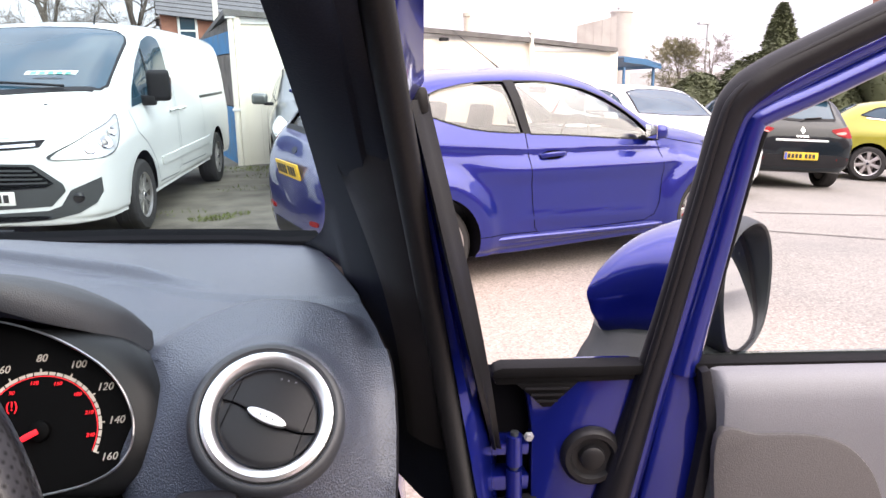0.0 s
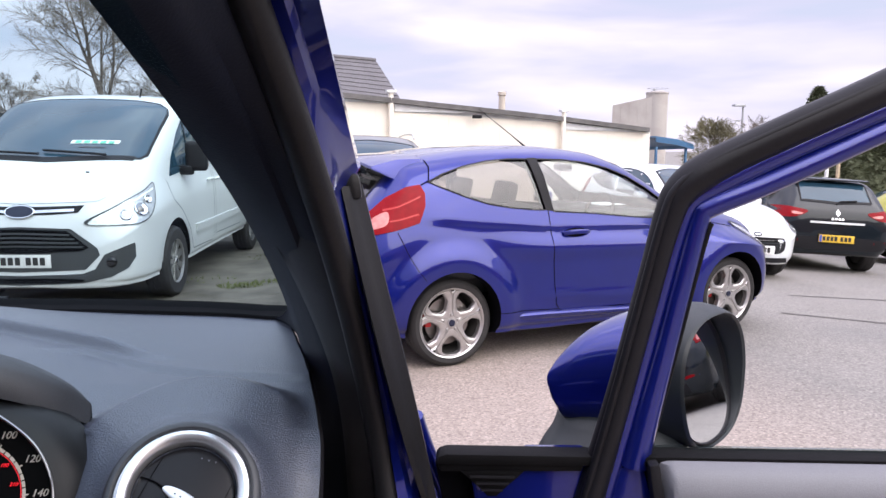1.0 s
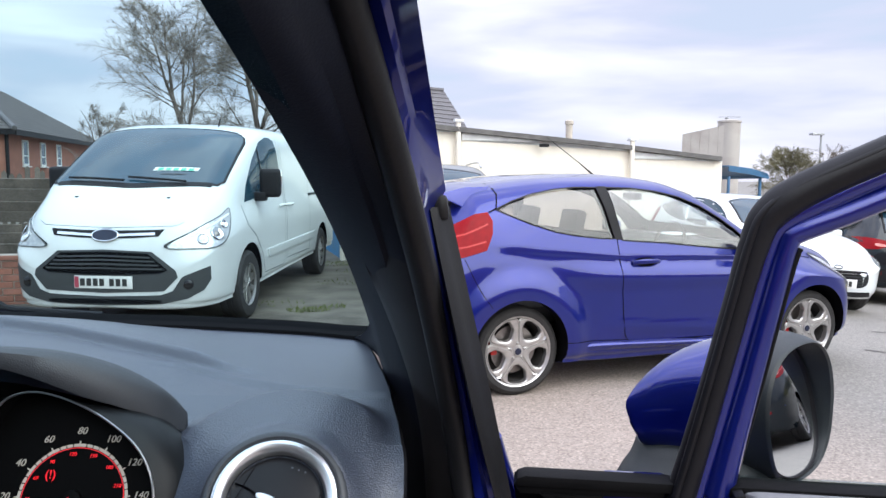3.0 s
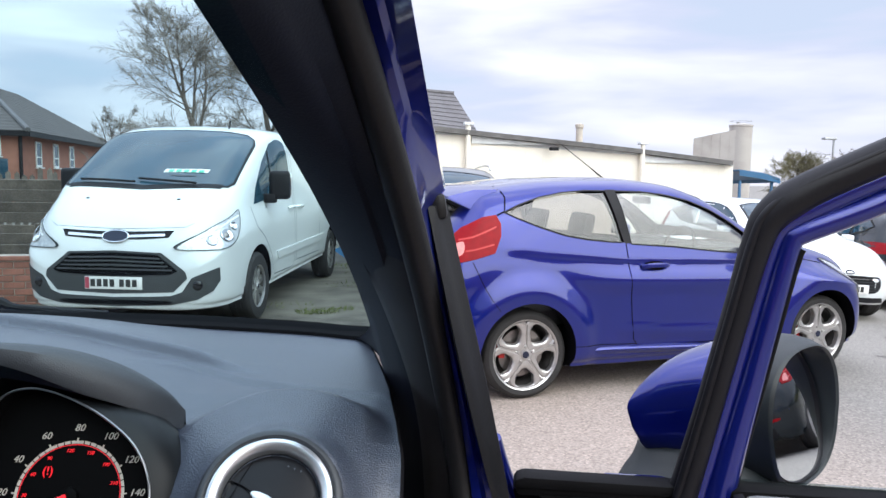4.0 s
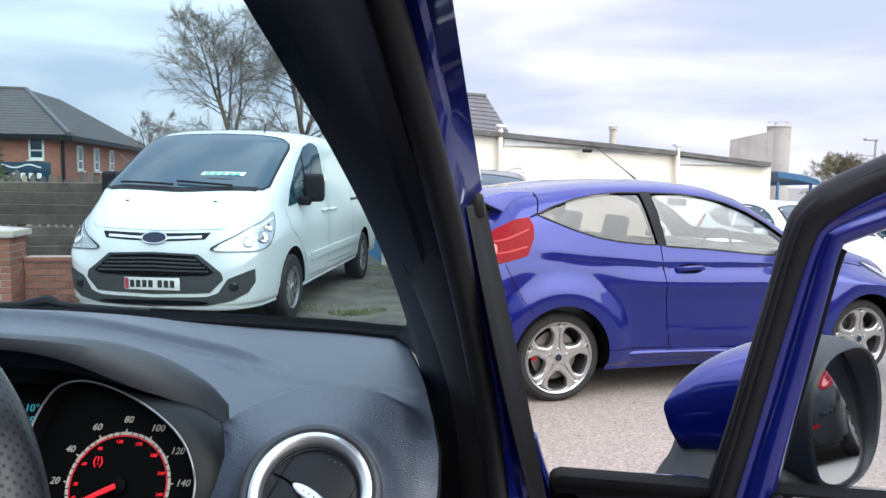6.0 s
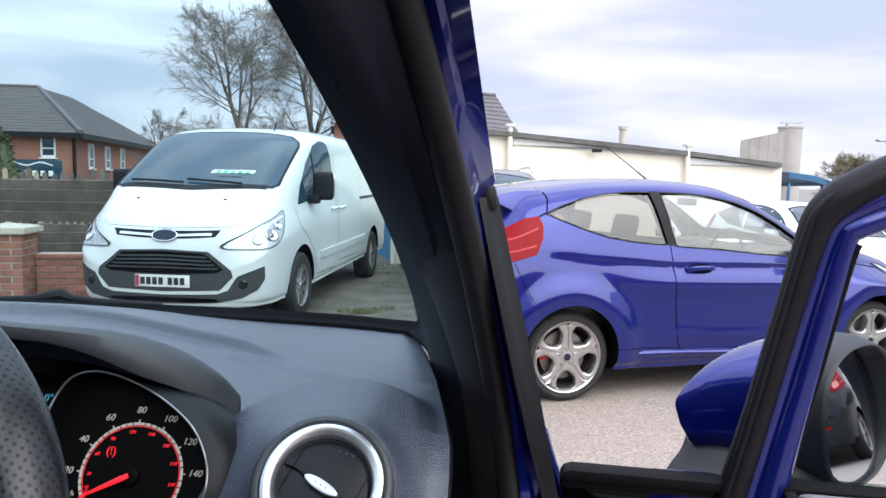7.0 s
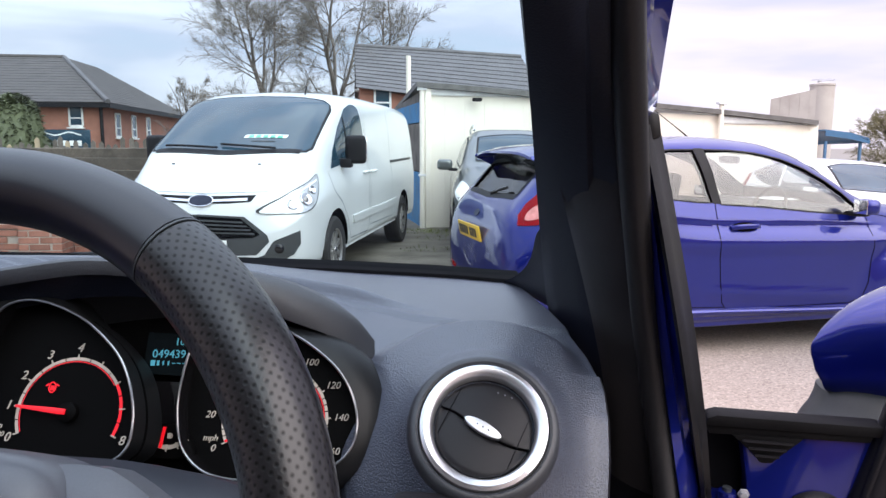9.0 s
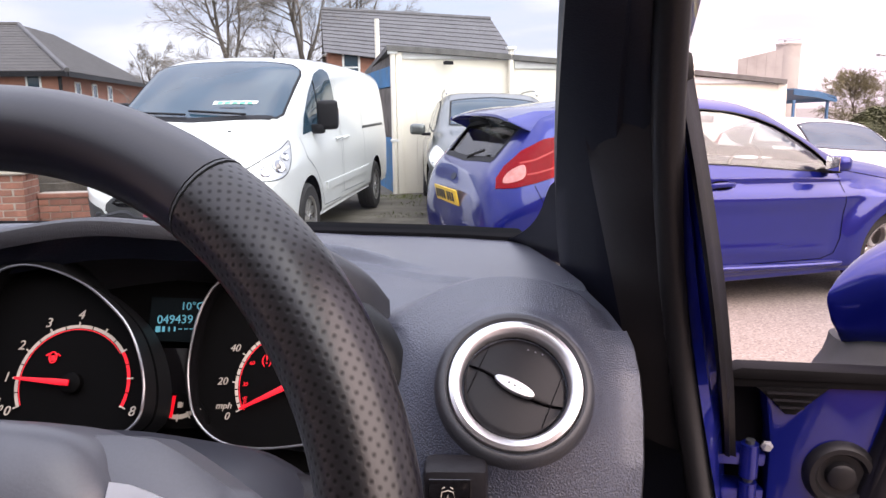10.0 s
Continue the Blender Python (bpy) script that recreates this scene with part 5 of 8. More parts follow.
        part("sill_gap", strip_bm(tree, [(0.33, 0.345), (0.84, 0.325)], "y", s, 0.005), VOID, car)
        part("bumper_gap", strip_bm(tree, [(-0.38, 0.92), (-0.33, 0.80), (-0.27, 0.68), (-0.22, 0.61)], "y", s, 0.005), VOID, car)
        part("bonnet_gap", strip_bm(tree, [(2.05, 0.93), (2.3, 0.885), (2.55, 0.84)], "y", s, 0.005), VOID, car)
        sill = []
        for x in np.linspace(0.50, 2.08, 20):
            e = 0.026 * ramp01((x - 0.50) / 0.7) * ramp01((2.10 - x) / 0.12)
            drop = 0.03 * ramp01((x - 0.6) / 1.4)
            sill.append([Vector((x, s * yy, z - drop)) for yy, z in ((0.80, 0.322), (0.846, 0.320), (0.858 + e, 0.311), (0.864 + e, 0.300), (0.858 + e, 0.284), (0.84, 0.258), (0.80, 0.252))])
        sill = grid_bm(sill)
        part("side_skirt", sill, paint, car)
        h = part("door_handle", tube_bm(spline([(0.865, s * 0.853, 0.862), (0.90, s * 0.882, 0.872), (0.97, s * 0.888, 0.876), (1.04, s * 0.882, 0.874), (1.075, s * 0.853, 0.868)], 14), 0.013, 8, 1.3), paint, car)
        # no hollow is cut: a flat dark ellipse paints the cup's shade
        part("handle_cup", patch_bm(tree, ellipse(0.97, 0.868, 0.10, 0.032, 20), "y", s, 0.0015, 0), VOID, h)
        mr = part("door_mirror", joined(box_bm(0.11, 0.16, 0.105, pose(1.86, s * 0.94, 0.995, 0, 0, s * 8), 0.045, 3)), paint, car, "painted door mirror")
        part("mirror_arm", box_bm(0.09, 0.12, 0.035, pose(1.87, s * 0.855, 0.94, 0, 0, 0), 0.012), PLASTIC, mr)
        part("mirror_glass", box_bm(0.006, 0.14, 0.095, pose(1.798, s * 0.945, 0.995, 0, 0, s * 8), 0.002), MIRROR, mr)
    spoil = [[Vector((x, y, z)) for y in np.linspace(-0.59, 0.59, 17)] for x, z in ((-0.13, 1.418), (-0.26, 1.412), (-0.40, 1.395), (-0.50, 1.368), (-0.505, 1.352), (-0.40, 1.350), (-0.26, 1.36))]
    spoil = [[Vector((p.x + 0.02 * (p.y / 0.59) ** 2, p.y, p.z - 0.035 * (p.y / 0.59) ** 4)) for p in row] for row in spoil]
    sp = part("roof_spoiler", thick(grid_bm(spoil), 0.008), paint, car)
    for s in (-1, 1):
        fin = prism_bm([(-0.135, 1.385), (-0.15, 1.225), (-0.235, 1.20), (-0.49, 1.318), (-0.485, 1.338), (-0.30, 1.38)], s * 0.585, s * 0.61, "y", 0.006)
        for v in fin.verts:
            v.co.y += s * 0.30 * max(0.0, 1.385 - v.co.z)
        part("spoiler_fin", fin, paint, sp)
        part("spoiler_gap", strip_bm(tree, [(-0.12, 1.40), (-0.105, 1.33), (-0.135, 1.24), (-0.19, 1.215)], "y", s, 0.008, 0.004), VOID, sp)
    part("spoiler_underside", thick(grid_bm([[Vector((x + 0.10 * (y / 0.52) ** 2, y, z - 0.05 * (y / 0.52) ** 4)) for y in np.linspace(-0.52, 0.52, 13)] for x, z in ((-0.46, 1.349), (-0.38, 1.325), (-0.33, 1.27))]), 0.006), GLOSSBLACK, sp)
    number_plate(car, pose(-0.712, 0, 0.795, 12, 0, -90), True)
    part("rear_badge", patch_bm(tree, ellipse(0, 0.925, 0.055, 0.024), "x", -1, 0.004, 0.006), OVAL, car, "small oval badge")
    part("rear_wiper", tube_bm([Vector((-0.565, 0.02, 1.0)), Vector((-0.56, -0.06, 1.07)), Vector((-0.53, -0.30, 1.12))], 0.01, 6), PLASTIC, car)
    part("rear_diffuser", patch_bm(tree, [(-0.48, 0.26), (0.48, 0.26), (0.42, 0.40), (-0.42, 0.40)], "x", -1, 0.006, 0.02), PLASTIC, car)
    for s in (-1, 1):
        part("rear_reflector", patch_bm(tree, smooth_poly([(s * 0.42, 0.46), (s * 0.56, 0.47), (s * 0.56, 0.50), (s * 0.42, 0.49)], 16), "x", -1, 0.004, 0.006), REDLENS, car)
    if front:
        grille = part("grille", patch_bm(tree, smooth_poly([(-0.44, 0.53), (-0.36, 0.36), (0.36, 0.36), (0.44, 0.53), (0.30, 0.56), (-0.30, 0.56)], 30), "x", 1, 0.004, 0.02), PLASTIC, car)
        for k in range(5):
            z = 0.385 + 0.035 * k
            part("grille_bar", strip_bm(tree, [(-0.37 - 0.012 * k, z), (0.37 + 0.012 * k, z)], "x", 1, 0.012, 0.012), CHROME if k == 4 else DARKGREY, grille)
        part("front_badge", patch_bm(tree, ellipse(0, 0.60, 0.06, 0.026), "x", 1, 0.006, 0.01), OVAL, car, "small oval badge")
        number_plate(car, pose(3.205, 0, 0.40, 0, 0, 90), False)
        part("lower_lip", patch_bm(tree, [(-0.56, 0.24), (0.56, 0.24), (0.50, 0.30), (-0.50, 0.30)], "x", 1, 0.01, 0.02), PLASTIC, car)
    if detail:
        for y in (-0.36, 0.36):
            s = part("front_seat", seat_bm(), SEAT, car, "dark cloth seat", at=pose(1.02, y, 0))
            part("seat_insert", box_bm(0.02, 0.28, 0.40, pose(0, 0, 0), 0.008), SEATRED, s, at=pose(-0.20, 0, 0.78, 0, -14, 0))
        part("rear_seat", seat_bm(True), SEAT, car, at=pose(0.18, 0, 0))
        part("dashboard", box_bm(0.42, 1.42, 0.30, pose(1.86, 0, 0.82), 0.07, 3), PLASTIC, car)
        ring = [Vector((1.52 + 0.06 * math.sin(a), -0.36 + 0.18 * math.cos(a), 0.93 + 0.17 * math.sin(a))) for a in np.linspace(0, 2 * math.pi, 33)[:-1]]
        part("steering_wheel", tube_bm(ring, 0.014, 8, closed=True), PLASTIC, car)
        part("rear_view_mirror", box_bm(0.03, 0.24, 0.06, pose(1.42, 0, 1.30), 0.015), PLASTIC, car)
        part("roof_aerial", tube_bm([Vector((1.06, 0, 1.462)), Vector((0.92, 0, 1.56)), Vector((0.62, 0, 1.76))], [0.008, 0.004, 0.002], 6), PLASTIC, car)
        part("paper_sheet", prism_bm([(1.74, -0.16), (1.96, -0.16), (1.96, 0.12), (1.74, 0.12)], 0.985, 0.99, "z"), WHITECARD, car)
    add_wheels(car, [(0, -0.742), (2.489, -0.742), (0, 0.742), (2.489, 0.742)], wheels, 0.298, 0.0)
    return car


WHEEL_HATCH = wheel_meshes(0.298, 0.238, 0.205, 5, "fork")
WHEEL_PLAIN = wheel_meshes(0.305, 0.215, 0.20, 7, "plain")
WHEEL_VAN = wheel_meshes(0.343, 0.215, 0.215, 9, "plain")

hatchback(BLACKP, on_ground(10.8, 0.72, radians(15)), "black hatchback parked in the next bay", WHEEL_PLAIN, detail=False)
hatchback(BLUE, pose(1.459, 5.332, 0, 0, 0, math.degrees(0.121)), "metallic blue three-door hatchback with alloy wheels, parked on worn tarmac", WHEEL_HATCH)


def van():
    m = pose(-1.186, 7.809, 0, 0, 0, math.degrees(-1.85))
    car = thing("panel_van", "white panel van with black grille and dark windows, parked facing out", "van", m)
    #      x      zb    zs    zw   zbelt zroof   ws    ww    wb    wr
    st = [(-4.36, 0.42, 0.55, 0.85, 1.20, 1.86, 0.86, 0.88, 0.86, 0.70),
          (-4.30, 0.36, 0.50, 0.85, 1.22, 1.94, 0.92, 0.945, 0.92, 0.79),
          (-4.10, 0.34, 0.48, 0.85, 1.24, 1.985, 0.94, 0.975, 0.945, 0.81),
          (-3.30, 0.34, 0.48, 0.85, 1.26, 2.01, 0.95, 0.985, 0.95, 0.825),
          (-1.80, 0.32, 0.46, 0.85, 1.25, 2.02, 0.95, 0.985, 0.95, 0.83),
          (-0.95, 0.30, 0.44, 0.85, 1.22, 2.00, 0.95, 0.985, 0.945, 0.825),
          (-0.55, 0.29, 0.43, 0.85, 1.20, 1.925, 0.95, 0.985, 0.94, 0.805),
          (-0.25, 0.28, 0.42, 0.84, 1.18, 1.765, 0.95, 0.985, 0.94, 0.805),
          (0.05, 0.27, 0.41, 0.82, 1.15, 1.575, 0.95, 0.982, 0.935, 0.80),
          (0.33, 0.26, 0.40, 0.80, 1.12, 1.39, 0.94, 0.975, 0.92, 0.79),
          (0.45, 0.26, 0.39, 0.78, 1.09, 1.315, 0.93, 0.968, 0.905, 0.74),
          (0.65, 0.25, 0.38, 0.74, 1.00, 1.20, 0.90, 0.945, 0.86, 0.68),
          (0.82, 0.25, 0.37, 0.68, 0.89, 1.075, 0.84, 0.895, 0.78, 0.60),
          (0.92, 0.25, 0.36, 0.62, 0.79, 0.965, 0.74, 0.80, 0.68, 0.50),
          (0.985, 0.26, 0.35, 0.55, 0.68, 0.83, 0.56, 0.62, 0.52, 0.38),
          (1.02, 0.28, 0.35, 0.48, 0.56, 0.66, 0.30, 0.36, 0.30, 0.20)]
    body = part("body", hull_bm(st, 84), [WHITE, VOID], car)
    tree = tree_of(body)
    cut(body, [cylinder_cutter(x, 0.36, 0.41, s * 0.62, s * 1.3) for x in (0.0, -3.3) for s in (-1, 1)])
    half = [(0.425, 0.0), (0.415, 0.35), (0.385, 0.70), (0.355, 0.79), (0.28, 0.825), (-0.40, 0.805), (-0.475, 0.78), (-0.52, 0.69), (-0.55, 0.35), (-0.555, 0.0)]
    ws = [(a, b) for a, b in half] + [(a, -b) for a, b in half[-2:0:-1]]
    w = part("windscreen", patch_bm(tree, ws, "z", 1, 0.006, 0.012), DARKGLASS, car, "dark tinted windscreen")
    part("window_seal", strip_bm(tree, ws + [ws[0]], "z", 1, 0.02, 0.008), PLASTIC, w)
    part("dash_card", patch_bm(tree, [(0.21, 0.10), (0.16, 0.11), (0.15, 0.55), (0.20, 0.54)], "z", 1, 0.009, 0.002), WHITECARD, w, "white and green printed card")
    for k in range(5):
        part("card_bar", patch_bm(tree, [(0.205, 0.15 + 0.075 * k), (0.17, 0.15 + 0.075 * k), (0.168, 0.20 + 0.075 * k), (0.203, 0.20 + 0.075 * k)], "z", 1, 0.0125, 0.001), GREENCARD, w)
    part("tax_disc", patch_bm(tree, ellipse(0.255, 0.32, 0.010, 0.13, 18), "z", 1, 0.009, 0.001), DARKGREY, w)
    for y0, y1 in ((0.50, -0.08), (-0.10, -0.66)):
        pts = [tree.ray_cast(Vector((0.375 - 0.05 * k / 8, y0 + (y1 - y0) * k / 8, 4)), Vector((0, 0, -1)))[0] + Vector((0.02, 0, 0.022)) for k in range(9)]
        part("wiper", tube_bm(pts, 0.012, 6), PLASTIC, car)
    part("cowl_panel", patch_bm(tree, [(0.345, -0.75), (0.40, -0.74), (0.465, 0), (0.40, 0.74), (0.345, 0.75), (0.40, 0)], "z", 1, 0.008, 0.006), PLASTIC, car)
    for y in (-0.45, 0.42):
        part("washer_jet", box_bm(0.03, 0.03, 0.012, Matrix.Translation(tree.ray_cast(Vector((0.60, y, 4)), Vector((0, 0, -1)))[0]), 0.004), PLASTIC, car)
    part("roof_aerial", tube_bm([Vector((-0.72, 0.42, 1.955)), Vector((-0.78, 0.42, 2.05))], 0.008, 6), PLASTIC, car)
    part("bonnet_gap", strip_bm(tree, [(-0.66, 1.02), (-0.60, 0.985), (0, 0.965), (0.60, 0.985), (0.66, 1.02)], "x", 1, 0.003, 0.003), BUMPER, car)
    # upper and lower grilles
    up = part("upper_grille", patch_bm(tree, [(-0.51, 0.955), (-0.25, 0.945), (0, 0.94), (0.25, 0.945), (0.51, 0.955), (0.47, 0.897), (0.25, 0.880), (0, 0.873), (-0.25, 0.880), (-0.47, 0.897)], "x", 1, 0.006, 0.02), PLASTIC, car)
    part("chrome_bar", strip_bm(tree, [(-0.44, 0.915), (0, 0.895), (0.44, 0.915)], "x", 1, 0.022, 0.014), CHROME, up)
    part("oval_badge", patch_bm(tree, ellipse(0, 0.905, 0.115, 0.048, 32), "x", 1, 0.02, 0.014), OVAL, up, "blue oval badge in a chrome rim")
    part("badge_rim", tube_bm([tree.ray_cast(Vector((6, a, b)), Vector((-1, 0, 0)))[0] + Vector((0.018, 0, 0)) for a, b in ellipse(0, 0.905, 0.118, 0.05, 32)], 0.007, 6, closed=True), CHROME, up)
    low = part("lower_grille", patch_bm(tree, [(-0.42, 0.765), (0, 0.78), (0.42, 0.765), (0.63, 0.60), (0.645, 0.54), (0.53, 0.42), (0, 0.40), (-0.53, 0.42), (-0.645, 0.54), (-0.63, 0.60)], "x", 1, 0.005, 0.02), BUMPER, car, "dark grey grille surround")
    part("grille_insert", patch_bm(tree, [(-0.39, 0.748), (0, 0.762), (0.39, 0.748), (0.565, 0.605), (0.50, 0.575), (0, 0.56), (-0.50, 0.575), (-0.565, 0.605)], "x", 1, 0.011, 0.008), VOID, low)
    for k in range(4):
        z = 0.612 + 0.034 * k
        part("grille_slat", strip_bm(tree, [(-0.52 + 0.035 * k, z), (0, z + 0.010), (0.52 - 0.035 * k, z)], "x", 1, 0.014, 0.019), BUMPER, low)
    part("bumper_trim", patch_bm(tree, [(-0.885, 0.632), (-0.68, 0.545), (-0.60, 0.42), (-0.50, 0.385), (0, 0.370), (0.50, 0.385), (0.60, 0.42), (0.68, 0.545), (0.885, 0.632), (0.885, 0.51), (0.84, 0.42), (0.72, 0.35), (0.5, 0.305), (0, 0.288), (-0.5, 0.305), (-0.72, 0.35), (-0.84, 0.42), (-0.885, 0.51)], "x", 1, 0.007, 0.02), BUMPER, car, "dark grey bumper insert")
    part("air_slot", patch_bm(tree, smooth_poly([(-0.42, 0.345), (0.42, 0.345), (0.40, 0.31), (-0.40, 0.31)], 24), "x", 1, 0.010, 0.004), VOID, car)
    for s in (-1, 1):
        part("fog_lamp", lathe_bm([(0, 0.012), (0.035, 0.008), (0.045, 0), (0.052, -0.02)], 24, Matrix.Translation(tree.ray_cast(Vector((6, s * 0.72, 0.48)), Vector((-1, 0, 0)))[0] + Vector((0.008, 0, 0))) @ pose(0, 0, 0, 0, 90, 0)), GLOSSBLACK, car)
        hl = smooth_poly([(0.40, 1.125), (0.55, 1.065), (0.75, 0.985), (0.905, 0.885), (0.962, 0.802), (0.90, 0.785), (0.76, 0.795), (0.60, 0.855), (0.47, 0.975)], 44)
        h = part("headlamp", patch_bm(tree, hl, "y", s, 0.008, 0.02, 0.04), HEADLENS, car, "large clear headlamp")
        for (a, b, r) in ((0.815, 0.862, 0.046), (0.69, 0.905, 0.058), (0.565, 0.985, 0.036)):
            hit, no, _, _ = tree.ray_cast(Vector((a, s * 6, b)), Vector((0, -s, 0)))
            seat_ = Matrix.Translation(hit + no * 0.006) @ no.to_track_quat("Z", "Y").to_matrix().to_4x4()
            part("reflector", lathe_bm([(r * 0.5, 0.004), (r * 0.8, 0.008), (r, 0.013), (r + 0.006, 0.008)], 24, seat_), CHROME, h)
            part("lamp_bulb", lathe_bm([(0, 0.016), (r * 0.3, 0.013), (r * 0.55, 0.003)], 18, seat_), DISC if r > 0.05 else CLEARLENS, h)
        part("daylight_strip", strip_bm(tree, [(0.44, 1.075), (0.56, 1.035), (0.74, 0.960), (0.86, 0.885)], "y", s, 0.016, 0.012), WINFRAME, h)
        part("lamp_divider", strip_bm(tree, [(0.62, 0.985), (0.64, 0.855)], "y", s, 0.008, 0.011), DISC, h)
        part("lamp_edge", strip_bm(tree, hl + [hl[0]], "y", s, 0.007, 0.010), DARKGREY, h)
        dw = [(0.02, 1.17), (-0.30, 1.20), (-0.66, 1.225), (-1.12, 1.245), (-1.245, 1.27), (-1.265, 1.45), (-1.255, 1.70), (-1.20, 1.83), (-1.08, 1.86), (-0.92, 1.855), (-0.72, 1.80), (-0.40, 1.60), (-0.10, 1.34)]
        g = part("door_window", patch_bm(tree, dw, "y", s, 0.004, 0.008), DARKGLASS, car)
        part("window_bar", strip_bm(tree, [(-0.60, 1.22), (-0.60, 1.72)], "y", s, 0.03, 0.008), PLASTIC, g)
        part("door_gap", strip_bm(tree, [(-1.30, 1.86), (-1.33, 1.6), (-1.33, 0.50), (-1.25, 0.40), (-0.52, 0.40), (-0.42, 0.62), (-0.20, 0.82), (0.05, 0.95), (0.12, 1.15)], "y", s, 0.008), DARKGREY, car)
        part("sliding_door_gap", strip_bm(tree, [(-1.40, 1.88), (-1.40, 0.46), (-2.55, 0.46), (-2.60, 1.88)], "y", s, 0.008), DARKGREY, car)
        part("sliding_rail", patch_bm(tree, [(-2.55, 1.17), (-3.95, 1.19), (-3.95, 1.225), (-2.55, 1.205)], "y", s, 0.006, 0.01), DARKGREY, car)
        part("rub_strip", patch_bm(tree, [(-0.62, 0.56), (-2.78, 0.60), (-2.78, 0.68), (-0.58, 0.64)], "y", s, 0.018, 0.03), WHITE, car)
        for x in (-1.20, -1.55):
            part("door_handle", tube_bm(spline([(x - 0.1, s * 0.975, 1.09), (x - 0.07, s * 1.005, 1.10), (x + 0.07, s * 1.005, 1.10), (x + 0.1, s * 0.975, 1.09)], 12), 0.016, 8), WHITE, car)
        for x in (0.0, -3.3):
            lip = [(x + 0.425 * math.cos(a), 0.36 + 0.425 * math.sin(a)) for a in np.linspace(0.1, math.pi - 0.1, 28)]
            part("arch_lip", strip_bm(tree, lip, "y", s, 0.035, 0.008), WHITE, car)
        mr = part("door_mirror", box_bm(0.12, 0.22, 0.30, pose(-0.36, s * (1.09 if s > 0 else 1.17), 1.36, 0, 0, s * 10), 0.05, 3), PLASTIC, car, "black door mirror")
        part("mirror_arm", box_bm(0.10, 0.16, 0.10, pose(-0.33, s * 0.985, 1.22, 0, 0, 0), 0.03), PLASTIC, mr)
        part("mirror_glass", box_bm(0.008, 0.18, 0.24, pose(-0.424, s * 1.10, 1.37, 0, 0, s * 10), 0.003), MIRROR, mr)
    number_plate(car, pose(1.028, 0, 0.495, 0, 0, 90), False, PLATE_RED)
    add_wheels(car, [(0, 0.865), (-3.3, 0.865), (0, -0.865), (-3.3, -0.865)], WHEEL_VAN, 0.343, 0.2)
    return car


van()

hatchback(WHITE, on_ground(6.9, 10.7, radians(-94)), "white hatchback parked nose out beside a wall", WHEEL_PLAIN, detail=False)


def generic_car(name, label, paint, m, st, side, screen, rear, wheels, base, axle, r):
    car = thing(name, label, "car", m)
    body = part("body", hull_bm(st), [paint, VOID], car)
    tree = tree_of(body)
    cut(body, [cylinder_cutter(x, r + 0.015, r + 0.045, s * 0.55, s * 1.3) for x in (0.0, base) for s in (-1, 1)])
    for s in (-1, 1):
        for p in side:
            w = part("side_window", patch_bm(tree, p, "y", s, 0.003, 0.006), DARKGLASS, car)
            part("window_seal", strip_bm(tree, p + [p[0]], "y", s, 0.02, 0.006), PLASTIC, w)
    for n, p in (("windscreen", screen), ("rear_window", rear)):
        w = part(n, patch_bm(tree, p, "z", 1, 0.004, 0.006), DARKGLASS, car)
        part("window_seal", strip_bm(tree, p + [p[0]], "z", 1, 0.025, 0.007), PLASTIC, w)
    add_wheels(car, [(0, -axle), (base, -axle), (0, axle), (base, axle)], wheels, r, 0.5)
    return car, tree


